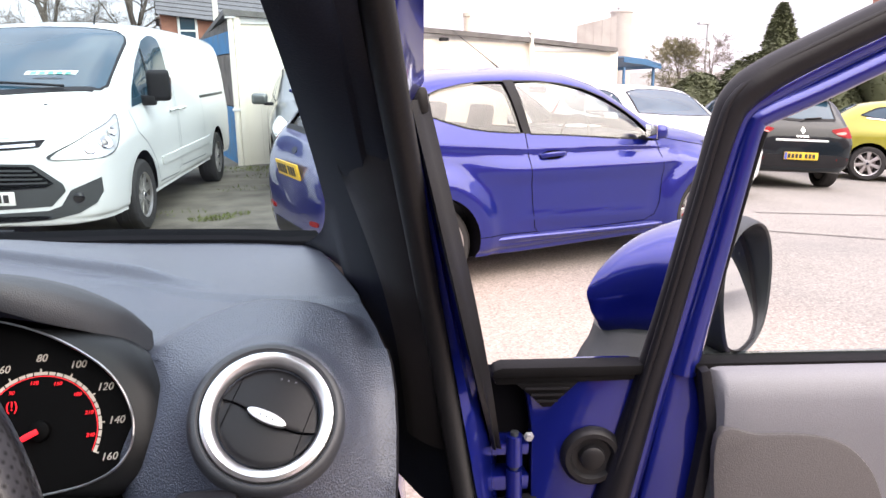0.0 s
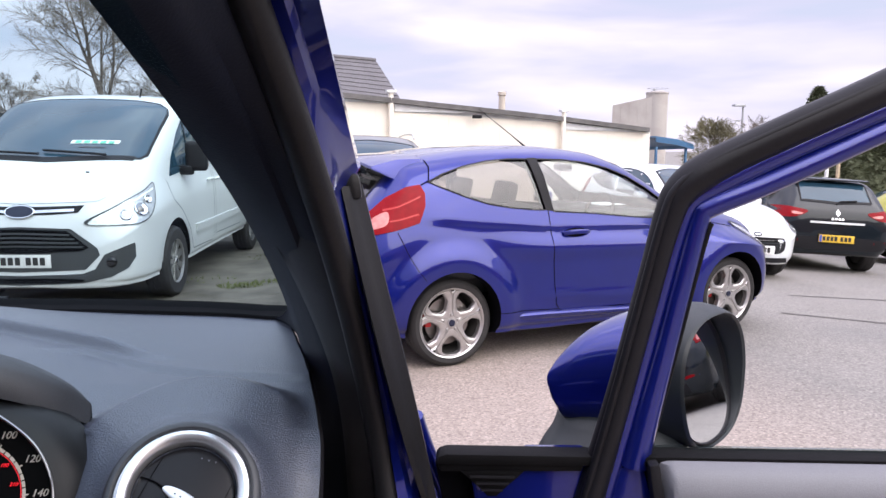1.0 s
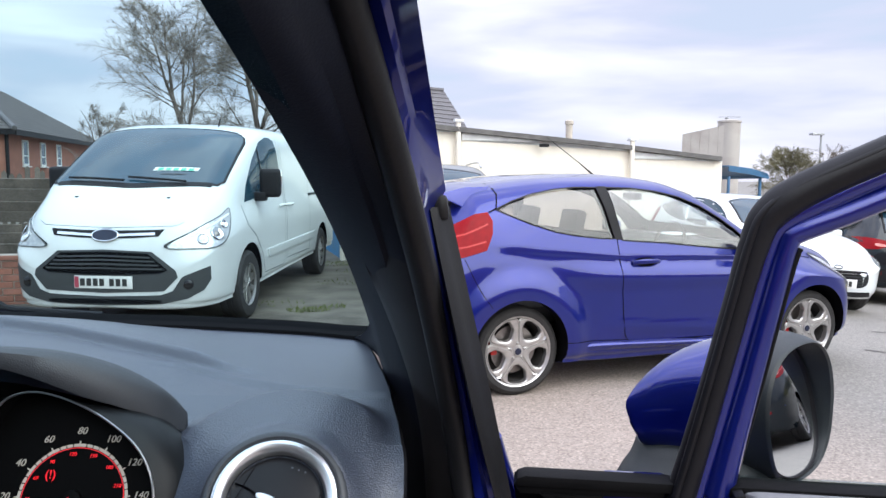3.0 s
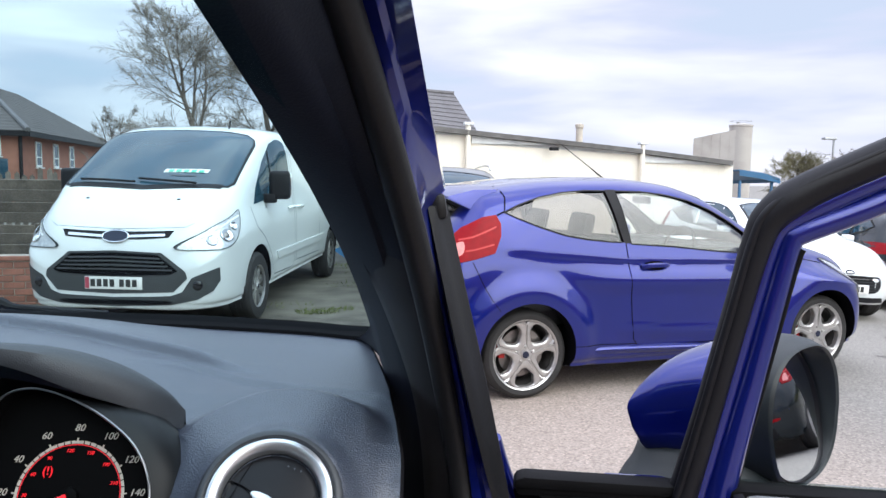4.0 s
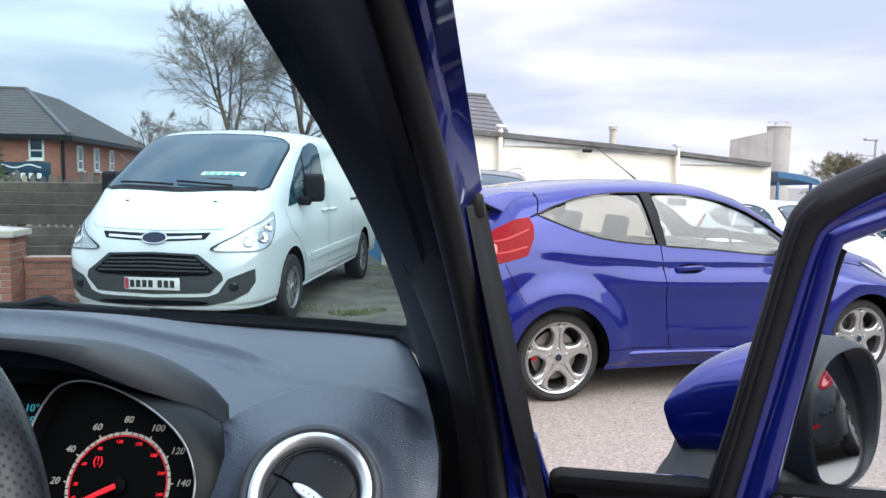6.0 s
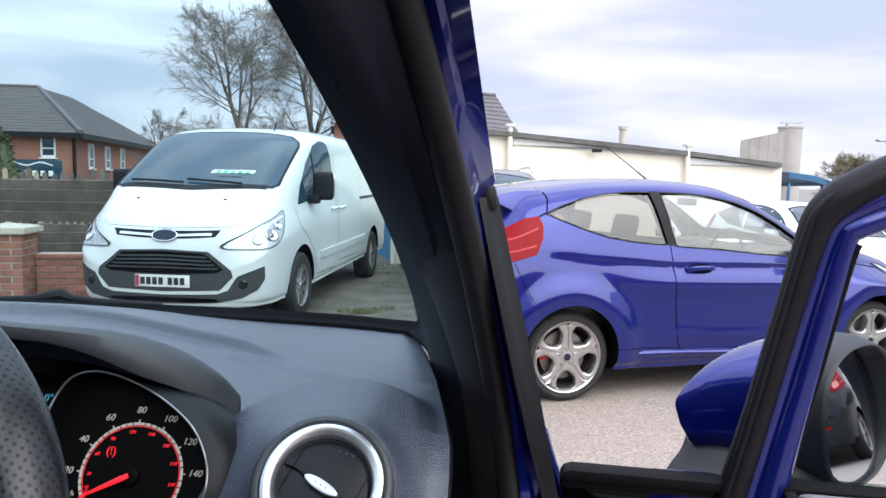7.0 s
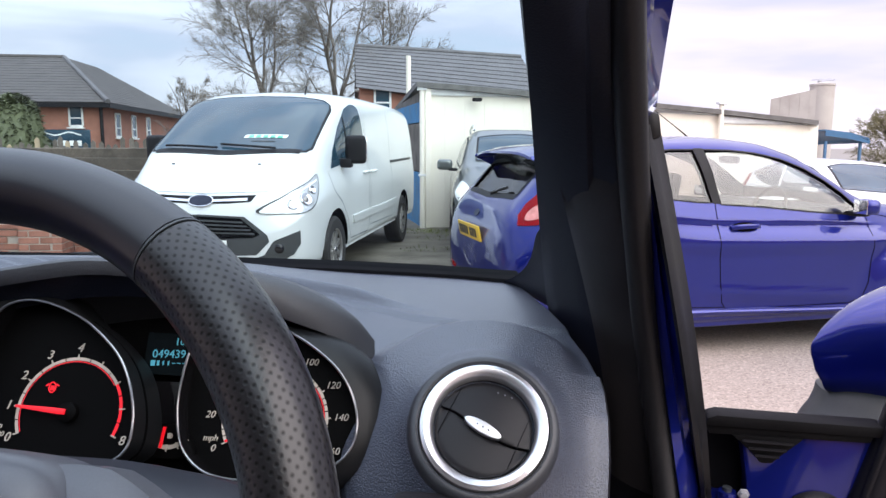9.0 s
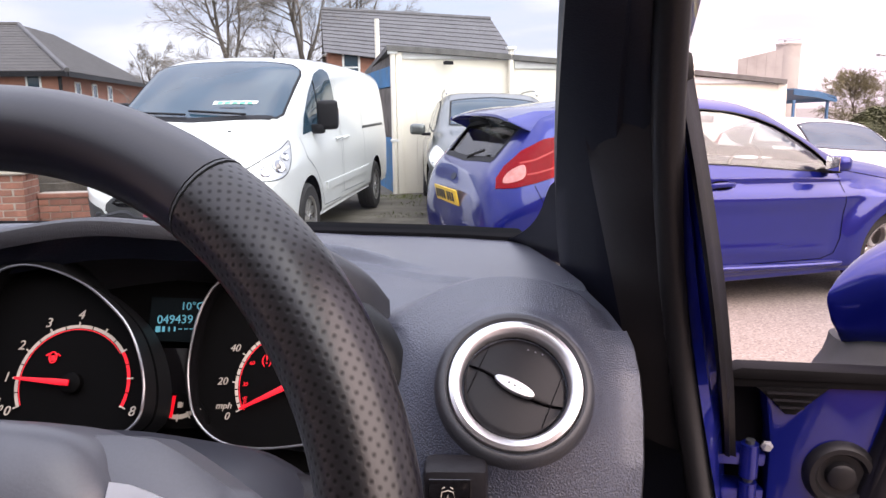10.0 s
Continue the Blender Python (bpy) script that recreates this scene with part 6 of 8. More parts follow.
def small_black_car():
    st = [(-0.66, 0.36, 0.45, 0.58, 0.70, 0.80, 0.50, 0.58, 0.52, 0.34),
          (-0.64, 0.30, 0.42, 0.60, 0.82, 0.90, 0.62, 0.72, 0.66, 0.50),
          (-0.58, 0.27, 0.40, 0.62, 0.92, 1.02, 0.72, 0.82, 0.72, 0.56),
          (-0.44, 0.25, 0.38, 0.66, 1.02, 1.20, 0.77, 0.865, 0.75, 0.575),
          (-0.28, 0.24, 0.37, 0.68, 1.06, 1.375, 0.79, 0.875, 0.76, 0.57),
          (0.05, 0.22, 0.35, 0.69, 1.07, 1.43, 0.81, 0.872, 0.77, 0.575),
          (0.60, 0.20, 0.33, 0.68, 1.02, 1.455, 0.82, 0.862, 0.775, 0.585),
          (1.20, 0.19, 0.32, 0.67, 0.97, 1.445, 0.82, 0.862, 0.78, 0.59),
          (1.65, 0.19, 0.32, 0.67, 0.94, 1.31, 0.82, 0.864, 0.785, 0.60),
          (2.05, 0.19, 0.32, 0.68, 0.91, 1.05, 0.82, 0.866, 0.78, 0.63),
          (2.45, 0.19, 0.33, 0.66, 0.85, 0.96, 0.80, 0.862, 0.75, 0.60),
          (2.95, 0.20, 0.34, 0.60, 0.72, 0.83, 0.70, 0.78, 0.66, 0.50),
          (3.30, 0.22, 0.35, 0.52, 0.58, 0.64, 0.42, 0.50, 0.42, 0.30)]
    side = [[(-0.22, 1.19), (0.02, 1.30), (0.38, 1.355), (0.40, 1.05), (0.05, 1.10)], [(0.46, 1.36), (1.15, 1.355), (1.20, 1.01), (0.48, 1.05)], [(1.24, 1.35), (1.50, 1.27), (1.82, 1.08), (1.90, 0.98), (1.26, 1.005)]]
    scr = [(2.03, -0.58), (2.07, 0), (2.03, 0.58), (1.50, 0.52), (1.44, 0), (1.50, -0.52)]
    rear = [(-0.545, -0.52), (-0.565, 0), (-0.545, 0.52), (-0.31, 0.50), (-0.30, 0), (-0.31, -0.50)]
    car, tree = generic_car("hatchback_car", "small black hatchback seen from behind, parked by a hedge", BLACKP, on_ground(9.12, 9.02, radians(70)), st, side, scr, rear, WHEEL_PLAIN, 2.589, 0.75, 0.305)
    for s in (-1, 1):
        tl = part("tail_lamp", patch_bm(tree, smooth_poly([(s * 0.44, 0.905), (s * 0.60, 0.945), (s * 0.80, 0.965), (s * 0.855, 0.90), (s * 0.80, 0.81), (s * 0.60, 0.82)], 30), "x", -1, 0.006, 0.02, 0.04), REDLENS, car, "red tail lamp")
        part("clear_segment", patch_bm(tree, smooth_poly([(s * 0.52, 0.875), (s * 0.66, 0.89), (s * 0.66, 0.855), (s * 0.54, 0.85)], 16), "x", -1, 0.010, 0.004, 0.04), PINKLENS, tl)
        part("rear_reflector", patch_bm(tree, [(s * 0.56, 0.455), (s * 0.74, 0.46), (s * 0.74, 0.50), (s * 0.56, 0.495)], "x", -1, 0.005, 0.008), REDLENS, car)
        part("door_gap", strip_bm(tree, [(0.44, 1.03), (0.46, 0.70), (0.62, 0.36), (1.18, 0.36), (1.22, 1.0)], "y", s, 0.008), VOID, car)
        part("door_mirror", box_bm(0.11, 0.16, 0.12, pose(1.86, s * 0.95, 1.0, 0, 0, s * 8), 0.04, 3), BLACKP, car)
    part("chrome_strip", patch_bm(tree, [(-0.40, 0.735), (0.40, 0.735), (0.40, 0.765), (-0.40, 0.765)], "x", -1, 0.012, 0.02), WINFRAME, car, "bright strip")
    part("badge", patch_bm(tree, [(0, 0.95), (0.035, 0.895), (0, 0.84), (-0.035, 0.895)], "x", -1, 0.010, 0.012), CHROME, car, "chrome diamond badge")
    for k in range(4):
        y = 0.075 - 0.05 * k
        part("badge_bar", patch_bm(tree, [(y - 0.016, 0.795), (y + 0.016, 0.795), (y + 0.016, 0.82), (y - 0.016, 0.82)], "x", -1, 0.006, 0.006), CHROME, car)
    part("lower_bumper", patch_bm(tree, smooth_poly([(-0.70, 0.52), (0.70, 0.52), (0.62, 0.36), (-0.62, 0.36)], 24), "x", -1, 0.006, 0.02), PLASTIC, car)
    number_plate(car, pose(-0.685, 0, 0.515, 0, 0, -90), True, PLATE_BLUE)
    part("rear_wiper", tube_bm([Vector((-0.585, 0.0, 1.03)), Vector((-0.575, -0.05, 1.07)), Vector((-0.555, -0.30, 1.09))], 0.012, 6), PLASTIC, car)
    part("roof_spoiler", box_bm(0.16, 1.06, 0.025, pose(-0.33, 0, 1.395, 0, -8, 0), 0.01), BLACKP, car)


small_black_car()


def lime_car():
    st = [(-0.75, 0.36, 0.46, 0.60, 0.78, 0.88, 0.52, 0.60, 0.52, 0.34),
          (-0.70, 0.30, 0.42, 0.62, 0.90, 1.00, 0.66, 0.76, 0.68, 0.52),
          (-0.50, 0.26, 0.38, 0.66, 1.02, 1.20, 0.76, 0.86, 0.76, 0.58),
          (-0.20, 0.24, 0.37, 0.68, 1.06, 1.38, 0.80, 0.89, 0.79, 0.59),
          (0.30, 0.22, 0.35, 0.69, 1.06, 1.46, 0.82, 0.90, 0.80, 0.60),
          (1.20, 0.20, 0.33, 0.68, 1.00, 1.48, 0.84, 0.90, 0.81, 0.61),
          (1.75, 0.20, 0.33, 0.68, 0.97, 1.34, 0.84, 0.90, 0.81, 0.62),
          (2.20, 0.20, 0.33, 0.68, 0.93, 1.08, 0.84, 0.90, 0.80, 0.65),
          (2.60, 0.20, 0.33, 0.66, 0.86, 0.97, 0.82, 0.89, 0.77, 0.62),
          (3.10, 0.21, 0.34, 0.60, 0.73, 0.84, 0.72, 0.80, 0.68, 0.50),
          (3.45, 0.23, 0.35, 0.52, 0.58, 0.64, 0.42, 0.50, 0.42, 0.30)]
    side = [[(-0.20, 1.17), (0.05, 1.30), (0.50, 1.375), (0.54, 1.08), (0.05, 1.12)], [(0.60, 1.38), (1.28, 1.375), (1.34, 1.04), (0.62, 1.08)], [(1.40, 1.36), (1.62, 1.28), (1.95, 1.10), (2.02, 1.0), (1.42, 1.035)]]
    scr = [(2.16, -0.6), (2.20, 0), (2.16, 0.6), (1.62, 0.54), (1.56, 0), (1.62, -0.54)]
    rear = [(-0.62, -0.54), (-0.64, 0), (-0.62, 0.54), (-0.26, 0.52), (-0.24, 0), (-0.26, -0.52)]
    car, tree = generic_car("hatchback_car", "lime yellow hatchback parked before dark conifers", YELLOW, on_ground(12.35, 10.2, radians(-42)), st, side, scr, rear, WHEEL_PLAIN, 2.65, 0.78, 0.315)
    for s in (-1, 1):
        part("waist_chrome", strip_bm(tree, [(-0.1, 1.12), (0.6, 1.065), (2.0, 0.985)], "y", s, 0.02, 0.010), CHROME, car)
        part("door_gap", strip_bm(tree, [(0.57, 1.06), (0.60, 0.70), (0.75, 0.36), (1.32, 0.36), (1.37, 1.02)], "y", s, 0.008), VOID, car)
        part("door_handle", box_bm(0.2, 0.02, 0.03, pose(0.78, s * 0.90, 0.90), 0.008), YELLOW, car)
        part("tail_lamp", patch_bm(tree, smooth_poly([(-0.66, 0.98), (-0.50, 1.06), (-0.44, 0.98), (-0.55, 0.86)], 24), "y", s, 0.006, 0.02, 0.04), REDLENS, car)


lime_car()


def silver_car():
    st = [(-0.85, 0.40, 0.50, 0.66, 0.90, 1.00, 0.60, 0.66, 0.60, 0.40),
          (-0.70, 0.33, 0.45, 0.70, 1.05, 1.30, 0.80, 0.88, 0.80, 0.62),
          (-0.40, 0.30, 0.43, 0.72, 1.10, 1.56, 0.85, 0.915, 0.83, 0.63),
          (0.30, 0.28, 0.42, 0.74, 1.10, 1.63, 0.86, 0.92, 0.84, 0.64),
          (1.20, 0.27, 0.41, 0.74, 1.08, 1.635, 0.87, 0.92, 0.84, 0.65),
          (1.60, 0.27, 0.41, 0.74, 1.07, 1.55, 0.87, 0.92, 0.84, 0.655),
          (2.05, 0.27, 0.41, 0.74, 1.05, 1.28, 0.87, 0.92, 0.835, 0.68),
          (2.35, 0.27, 0.41, 0.74, 1.02, 1.13, 0.87, 0.92, 0.82, 0.68),
          (2.80, 0.27, 0.41, 0.72, 0.95, 1.05, 0.85, 0.91, 0.78, 0.62),
          (3.25, 0.28, 0.42, 0.66, 0.82, 0.92, 0.76, 0.83, 0.70, 0.52),
          (3.52, 0.32, 0.44, 0.58, 0.66, 0.72, 0.48, 0.56, 0.48, 0.34)]
    side = [[(-0.35, 1.20), (-0.1, 1.42), (0.45, 1.50), (0.48, 1.14), (0.0, 1.16)], [(0.54, 1.505), (1.22, 1.505), (1.26, 1.12), (0.56, 1.14)], [(1.32, 1.50), (1.58, 1.43), (1.95, 1.20), (2.02, 1.09), (1.34, 1.115)]]
    scr = [(2.20, -0.62), (2.25, 0), (2.20, 0.62), (1.66, 0.58), (1.58, 0), (1.66, -0.58)]
    rear = [(-0.70, -0.54), (-0.72, 0), (-0.70, 0.54), (-0.48, 0.55), (-0.46, 0), (-0.48, -0.55)]
    car, tree = generic_car("estate_car", "silver family car with roof rails, parked nose out", SILVER, on_ground(2.38, 11.55, radians(-97)), st, side, scr, rear, WHEEL_PLAIN, 2.69, 0.80, 0.335)
    for s in (-1, 1):
        rail = spline([(-0.35, s * 0.60, 1.585), (-0.25, s * 0.61, 1.645), (0.5, s * 0.62, 1.68), (1.25, s * 0.625, 1.665), (1.42, s * 0.63, 1.60)], 20)
        part("roof_rail", tube_bm(rail, 0.016, 8), BRUSHED, car)
        mr = part("door_mirror", box_bm(0.13, 0.20, 0.14, pose(2.02, s * 1.03, 1.12, 0, 0, s * 8), 0.05, 3), SILVER, car, "silver door mirror")
        part("mirror_arm", box_bm(0.09, 0.12, 0.04, pose(2.04, s * 0.92, 1.06), 0.012), PLASTIC, mr)
        part("headlamp", patch_bm(tree, smooth_poly([(2.72, 0.93), (3.0, 0.90), (3.28, 0.80), (3.36, 0.70), (3.2, 0.70), (2.95, 0.79)], 30), "y", s, 0.006, 0.02, 0.04), CLEARLENS, car)
    part("grille", patch_bm(tree, smooth_poly([(-0.45, 0.74), (0.45, 0.74), (0.38, 0.50), (-0.38, 0.50)], 24), "x", 1, 0.006, 0.02), PLASTIC, car)


silver_car()


# ---- the near car, whose driver's door stands open ----
own = thing("hatchback_car", "blue right-hand-drive hatchback with open driver's door and dark cabin", "car")
CAR_YAW = -0.2
FWD = Vector((-math.sin(CAR_YAW), math.cos(CAR_YAW), 0))
RGT = Vector((math.cos(CAR_YAW), math.sin(CAR_YAW), 0))


def along(table, z):
    """x, y at a height, from a table of (z, x, y)."""
    t = np.array(table)
    return Vector((float(np.interp(z, t[:, 0], t[:, 1])), float(np.interp(z, t[:, 0], t[:, 2])), z))


COWL = [(-1.40, 1.485), (-0.90, 1.395), (-0.50, 1.297), (-0.31, 1.243), (-0.128, 1.188), (0.047, 1.112), (0.128, 1.055)]


def cowl_y(x):
    t = np.array(COWL)
    return float(np.interp(x, t[:, 0], t[:, 1]))


# air vent's plane
VENT = frame_m(Vector((-0.0031, 0.5886, 1.1881)), (math.cos(-0.163), math.sin(-0.163), 0), (-math.sin(-0.163) * math.sin(0.694), math.cos(-0.163) * math.sin(0.694), math.cos(0.694)))
VENT_INV = VENT.inverted()


# dashboard
def dash_rows():
    rows = []
    us = np.r_[np.linspace(0, 0.55, 16), np.linspace(0.557, 0.84, 140), np.linspace(0.842, 1, 80)]
    edge = [0.128, 0.128, 0.127, 0.126, 0.124, 0.121, 0.117, 0.113, 0.111, 0.107, 0.101, 0.094, 0.088, 0.085, 0.083, 0.083]
    prof = [(0.0, 1.190), (0.0, 1.208), (0.015, 1.213), (0.25, 1.215), (0.5, 1.216), (0.72, 1.215), (0.88, 1.212), (1.0, 1.205), (-0.022, 1.196), (-0.045, 1.180), (-0.068, 1.155), (-0.088, 1.122), (-0.100, 1.085), (-0.106, 1.03), (-0.105, 0.90), (-0.09, 0.62)]
    idx = range(16)
    for k in np.r_[0, 1, 1.5, np.linspace(2, 7, 130), np.linspace(7.15, 12, 40), 12.5, 13, 13.5, 14, 15]:
        ed, z = float(np.interp(k, idx, edge)), float(np.interp(k, idx, [q[1] for q in prof]))
        deep = float(np.interp(k, [0, 6.4, 7, 8, 15], [0, 0, 0.02, 0.10, 0.10]))
        row = []
        for u in us:
            x = -1.40 + u * (ed + 1.40)
            yc, yr = cowl_y(x), 0.655 + 0.2 * (0.11 - x)
            a = float(np.interp(min(k, 7), idx[:8], [q[0] for q in prof[:8]]))
            y = yc + (yr - yc) * a
            if k > 7:
                y = yr + float(np.interp(k, [7] + list(idx[8:]), [0.0] + [q[0] for q in prof[8:]]))
            # the well in which the dials stand
            y += deep * ramp01((-0.070 - x) / 0.03) * ramp01((x + 0.66) / 0.05)
            lift = 0.0
            if 2 <= k <= 7:
                # the shallow step that runs out to the right
                line = float(np.interp(x, [-0.507, -0.408, -0.302, -0.201, -0.115, -0.061, -0.029, 0.0], [1.274, 1.235, 1.151, 1.050, 0.963, 0.907, 0.884, 0.868]))
                lift = 0.014 * (ramp01((y - line) * 62 + 0.5) - ramp01((y - line) * 4.5)) * ramp01((-0.004 - x) * 9)
                # the rear edge of the upper pad
                pad = float(np.interp(x, [-0.187, -0.112, -0.038, 0.027, 0.088, 0.115], [0.976, 0.943, 0.858, 0.814, 0.786, 0.776]))
                lift -= 0.005 * ramp01((pad - y) * 60 + 0.5) * ramp01((x + 0.20) * 8)
            p = Vector((x, y, z + lift))
            # the moulded bulge round the vent
            q = VENT_INV @ p
            r = math.hypot(q.x, q.y)
            top = -0.002 - 0.012 * ((r - 0.052) / 0.012) ** 2 if r < 0.064 else -0.014 - 0.85 * (r - 0.064) + 1.6 * (r - 0.064) ** 2
            if r < 0.052:
                top = -0.002 - 0.6 * (0.052 - r)
            collar = 0.35 + 0.65 * max(0.0, math.cos(math.atan2(q.y, q.x) - 0.9))
            top += 0.008 * collar * math.exp(-((r - 0.0625) / 0.009) ** 2)
            if r < 0.15:
                d = q.z - top
                soft = 0.018
                h = max(0.0, min(1.0, 0.5 - 0.5 * d / soft))
                q.z = q.z * (1 - h) + top * h + soft * h * (1 - h)
                if r < 0.052:
                    q.z = min(q.z, top)
                keep = ramp01((ed - x) / 0.03) * ramp01((0.15 - r) / 0.03)
                p = p.lerp(VENT @ q, keep)
            row.append(p)
        rows.append(row)
    return rows


rows = dash_rows()
dash = part("dashboard", grid_bm(rows), DASH, own, "soft grained blue-grey dashboard")
part("dash_end", grid_bm([[r[-1] for r in rows], [r[-1] + Vector((0.004, 0.006, -0.004)) for r in rows], [r[-1] + Vector((0.007, 0.03, -0.03)) for r in rows]]), PLASTIC, dash)
frit = [[Vector((x, cowl_y(x) + dy, z)) for x in np.linspace(-1.4, 0.14, 40)] for dy, z in ((-0.020, 1.2145), (-0.018, 1.2185), (0.0, 1.2195), (0.016, 1.220), (0.045, 1.222), (0.075, 1.214), (0.08, 1.15))]
part("screen_seal", grid_bm(frit), VOID, own)

# air vent
vent = part("air_vent", lathe_bm([(0.0500, -0.006), (0.0515, -0.0015), (0.0535, -0.0005), (0.0560, -0.002), (0.0580, -0.010)], 96, VENT), PLASTIC, own, "round air vent in a moulded surround")
part("vent_ring", lathe_bm([(0.0405, -0.006), (0.0415, 0.001), (0.0435, 0.0035), (0.0475, 0.0045), (0.0505, 0.003), (0.0515, -0.001), (0.0512, -0.006)], 96, VENT), BRUSHED, vent, "satin silver ring")
part("vent_collar", lathe_bm([(0.0512, -0.004), (0.0520, 0.0008), (0.0540, 0.0026), (0.0562, 0.0024), (0.0588, 0.0002), (0.0612, -0.0050), (0.0630, -0.0120), (0.0640, -0.0200)], 96, VENT), COLLAR, vent)
part("vent_throat", lathe_bm([(0.0415, -0.004), (0.0405, -0.012), (0.039, -0.020), (0.0, -0.026)], 48, VENT), VOID, vent)


def flap_bm(lo):
    """Half of the round louvre, along the slanting split, gently domed and turned down at its edges."""
    split = spline([(-0.0345, 0.0185, 0), (-0.022, 0.0125, 0), (-0.010, 0.0035, 0), (0.0, -0.003, 0), (0.012, -0.0105, 0), (0.024, -0.0150, 0), (0.0355, -0.0165, 0)], 31)
    rows = []
    for f, drop in ((0, 0.006), (0.0, 0.0006), (0.03, 0.0), (0.15, 0), (0.3, 0), (0.5, 0), (0.7, 0), (0.85, 0), (0.94, 0.0003), (1.0, 0.0012), (1.0, 0.006)):
        row = []
        for i, q in enumerate(split):
            t = i / 30
            a = math.radians(152 - 177 * t) if not lo else math.radians(152 + 183 * t)
            c = Vector((0.0388 * math.cos(a), 0.0388 * math.sin(a), 0))
            w = q + Vector((0, -0.0011 if lo else 0.0, 0))
            v = w.lerp(c, f)
            dome = 0.0032 * (1 - (v.x**2 + v.y**2) / 0.0388**2)
            tilt = -0.0022 * (1 - f) if lo else 0.0
            row.append(VENT @ Vector((v.x, v.y, -0.0055 + dome + tilt - drop)))
        rows.append(row)
    return grid_bm(rows)


for lo in (False, True):
    part("louvre", flap_bm(lo), VENTBLACK, vent)
for p0, p1 in (((-0.47, 0.87), (-0.96, -0.12)), ((0.96, 0.20), (0.47, -0.84))):
    path = [Vector((p0[0] + (p1[0] - p0[0]) * t, p0[1] + (p1[1] - p0[1]) * t, 0)) * 0.0383 for t in np.linspace(0, 1, 9)]
    path = [VENT @ Vector((q.x, q.y, -0.0052 + 0.0032 * (1 - min(1, (q.x**2 + q.y**2) / 0.0388**2)))) for q in path]
    part("louvre_joint", tube_bm(path, 0.00035, 6), VOID, vent)
knob = [(0.0165 * math.cos(a) , 0.0048 * math.sin(a)) for a in np.linspace(0, 2 * math.pi, 29)[:-1]]
bm = prism_bm(knob, -0.004, 0.003, "z", 0.0015)
bmesh.ops.transform(bm, matrix=VENT @ pose(-0.0008, -0.0016, 0, 0, 0, -30), verts=bm.verts)
kn = part("vent_knob", bm, BRUSHED, vent, "silver oval knob")
for k in range(3):
    part("knob_dimple", lathe_bm([(0, 0.0005), (0.0007, 0.0004), (0.0008, 0)], 8, VENT @ pose(-0.0008, -0.0016, 0.003, 0, 0, -30) @ pose((k - 1) * 0.005, 0, 0)), PLASTIC, kn)
    part("louvre_dot", lathe_bm([(0, 0.0004), (0.0007, 0.0003), (0.0008, 0)], 8, VENT @ pose(0.012 + 0.0055 * k, 0.029 - 0.002 * k, -0.0035)), COVER, vent)

# instrument cluster
CLU = frame_m(Vector((-0.1732, 0.6697, 1.1696)), (math.cos(-0.19), math.sin(-0.19), 0), (-math.sin(-0.19) * math.sin(0.4425), math.cos(-0.19) * math.sin(0.4425), math.cos(0.4425)))
TAC = frame_m(Vector((-0.3379, 0.6576, 1.1887)), (math.cos(-0.205), math.sin(-0.205), 0), (-math.sin(-0.205) * math.sin(0.45), math.cos(-0.205) * math.sin(0.45), math.cos(0.45)))
cluster = part("instrument_panel", prism_bm([(-0.30, -0.07), (0.07, -0.07), (0.07, 0.05), (-0.02, 0.085), (-0.30, 0.11)], -0.05, -0.012, "z"), DIALBLACK, own, "black instrument panel with red needles")
bmesh_m = cluster.data
bmesh_m.transform(CLU)
BEZEL = [(0.0755, -0.010), (0.072, 0.016), (0.058, 0.040), (0.036, 0.059), (0.008, 0.0755), (-0.022, 0.0865), (-0.045, 0.0885), (-0.063, 0.080), (-0.0745, 0.055), (-0.079, 0.025), (-0.078, -0.002), (-0.070, -0.027), (-0.050, -0.0445), (-0.020, -0.050), (0.015, -0.0475), (0.045, -0.042), (0.066, -0.030)]


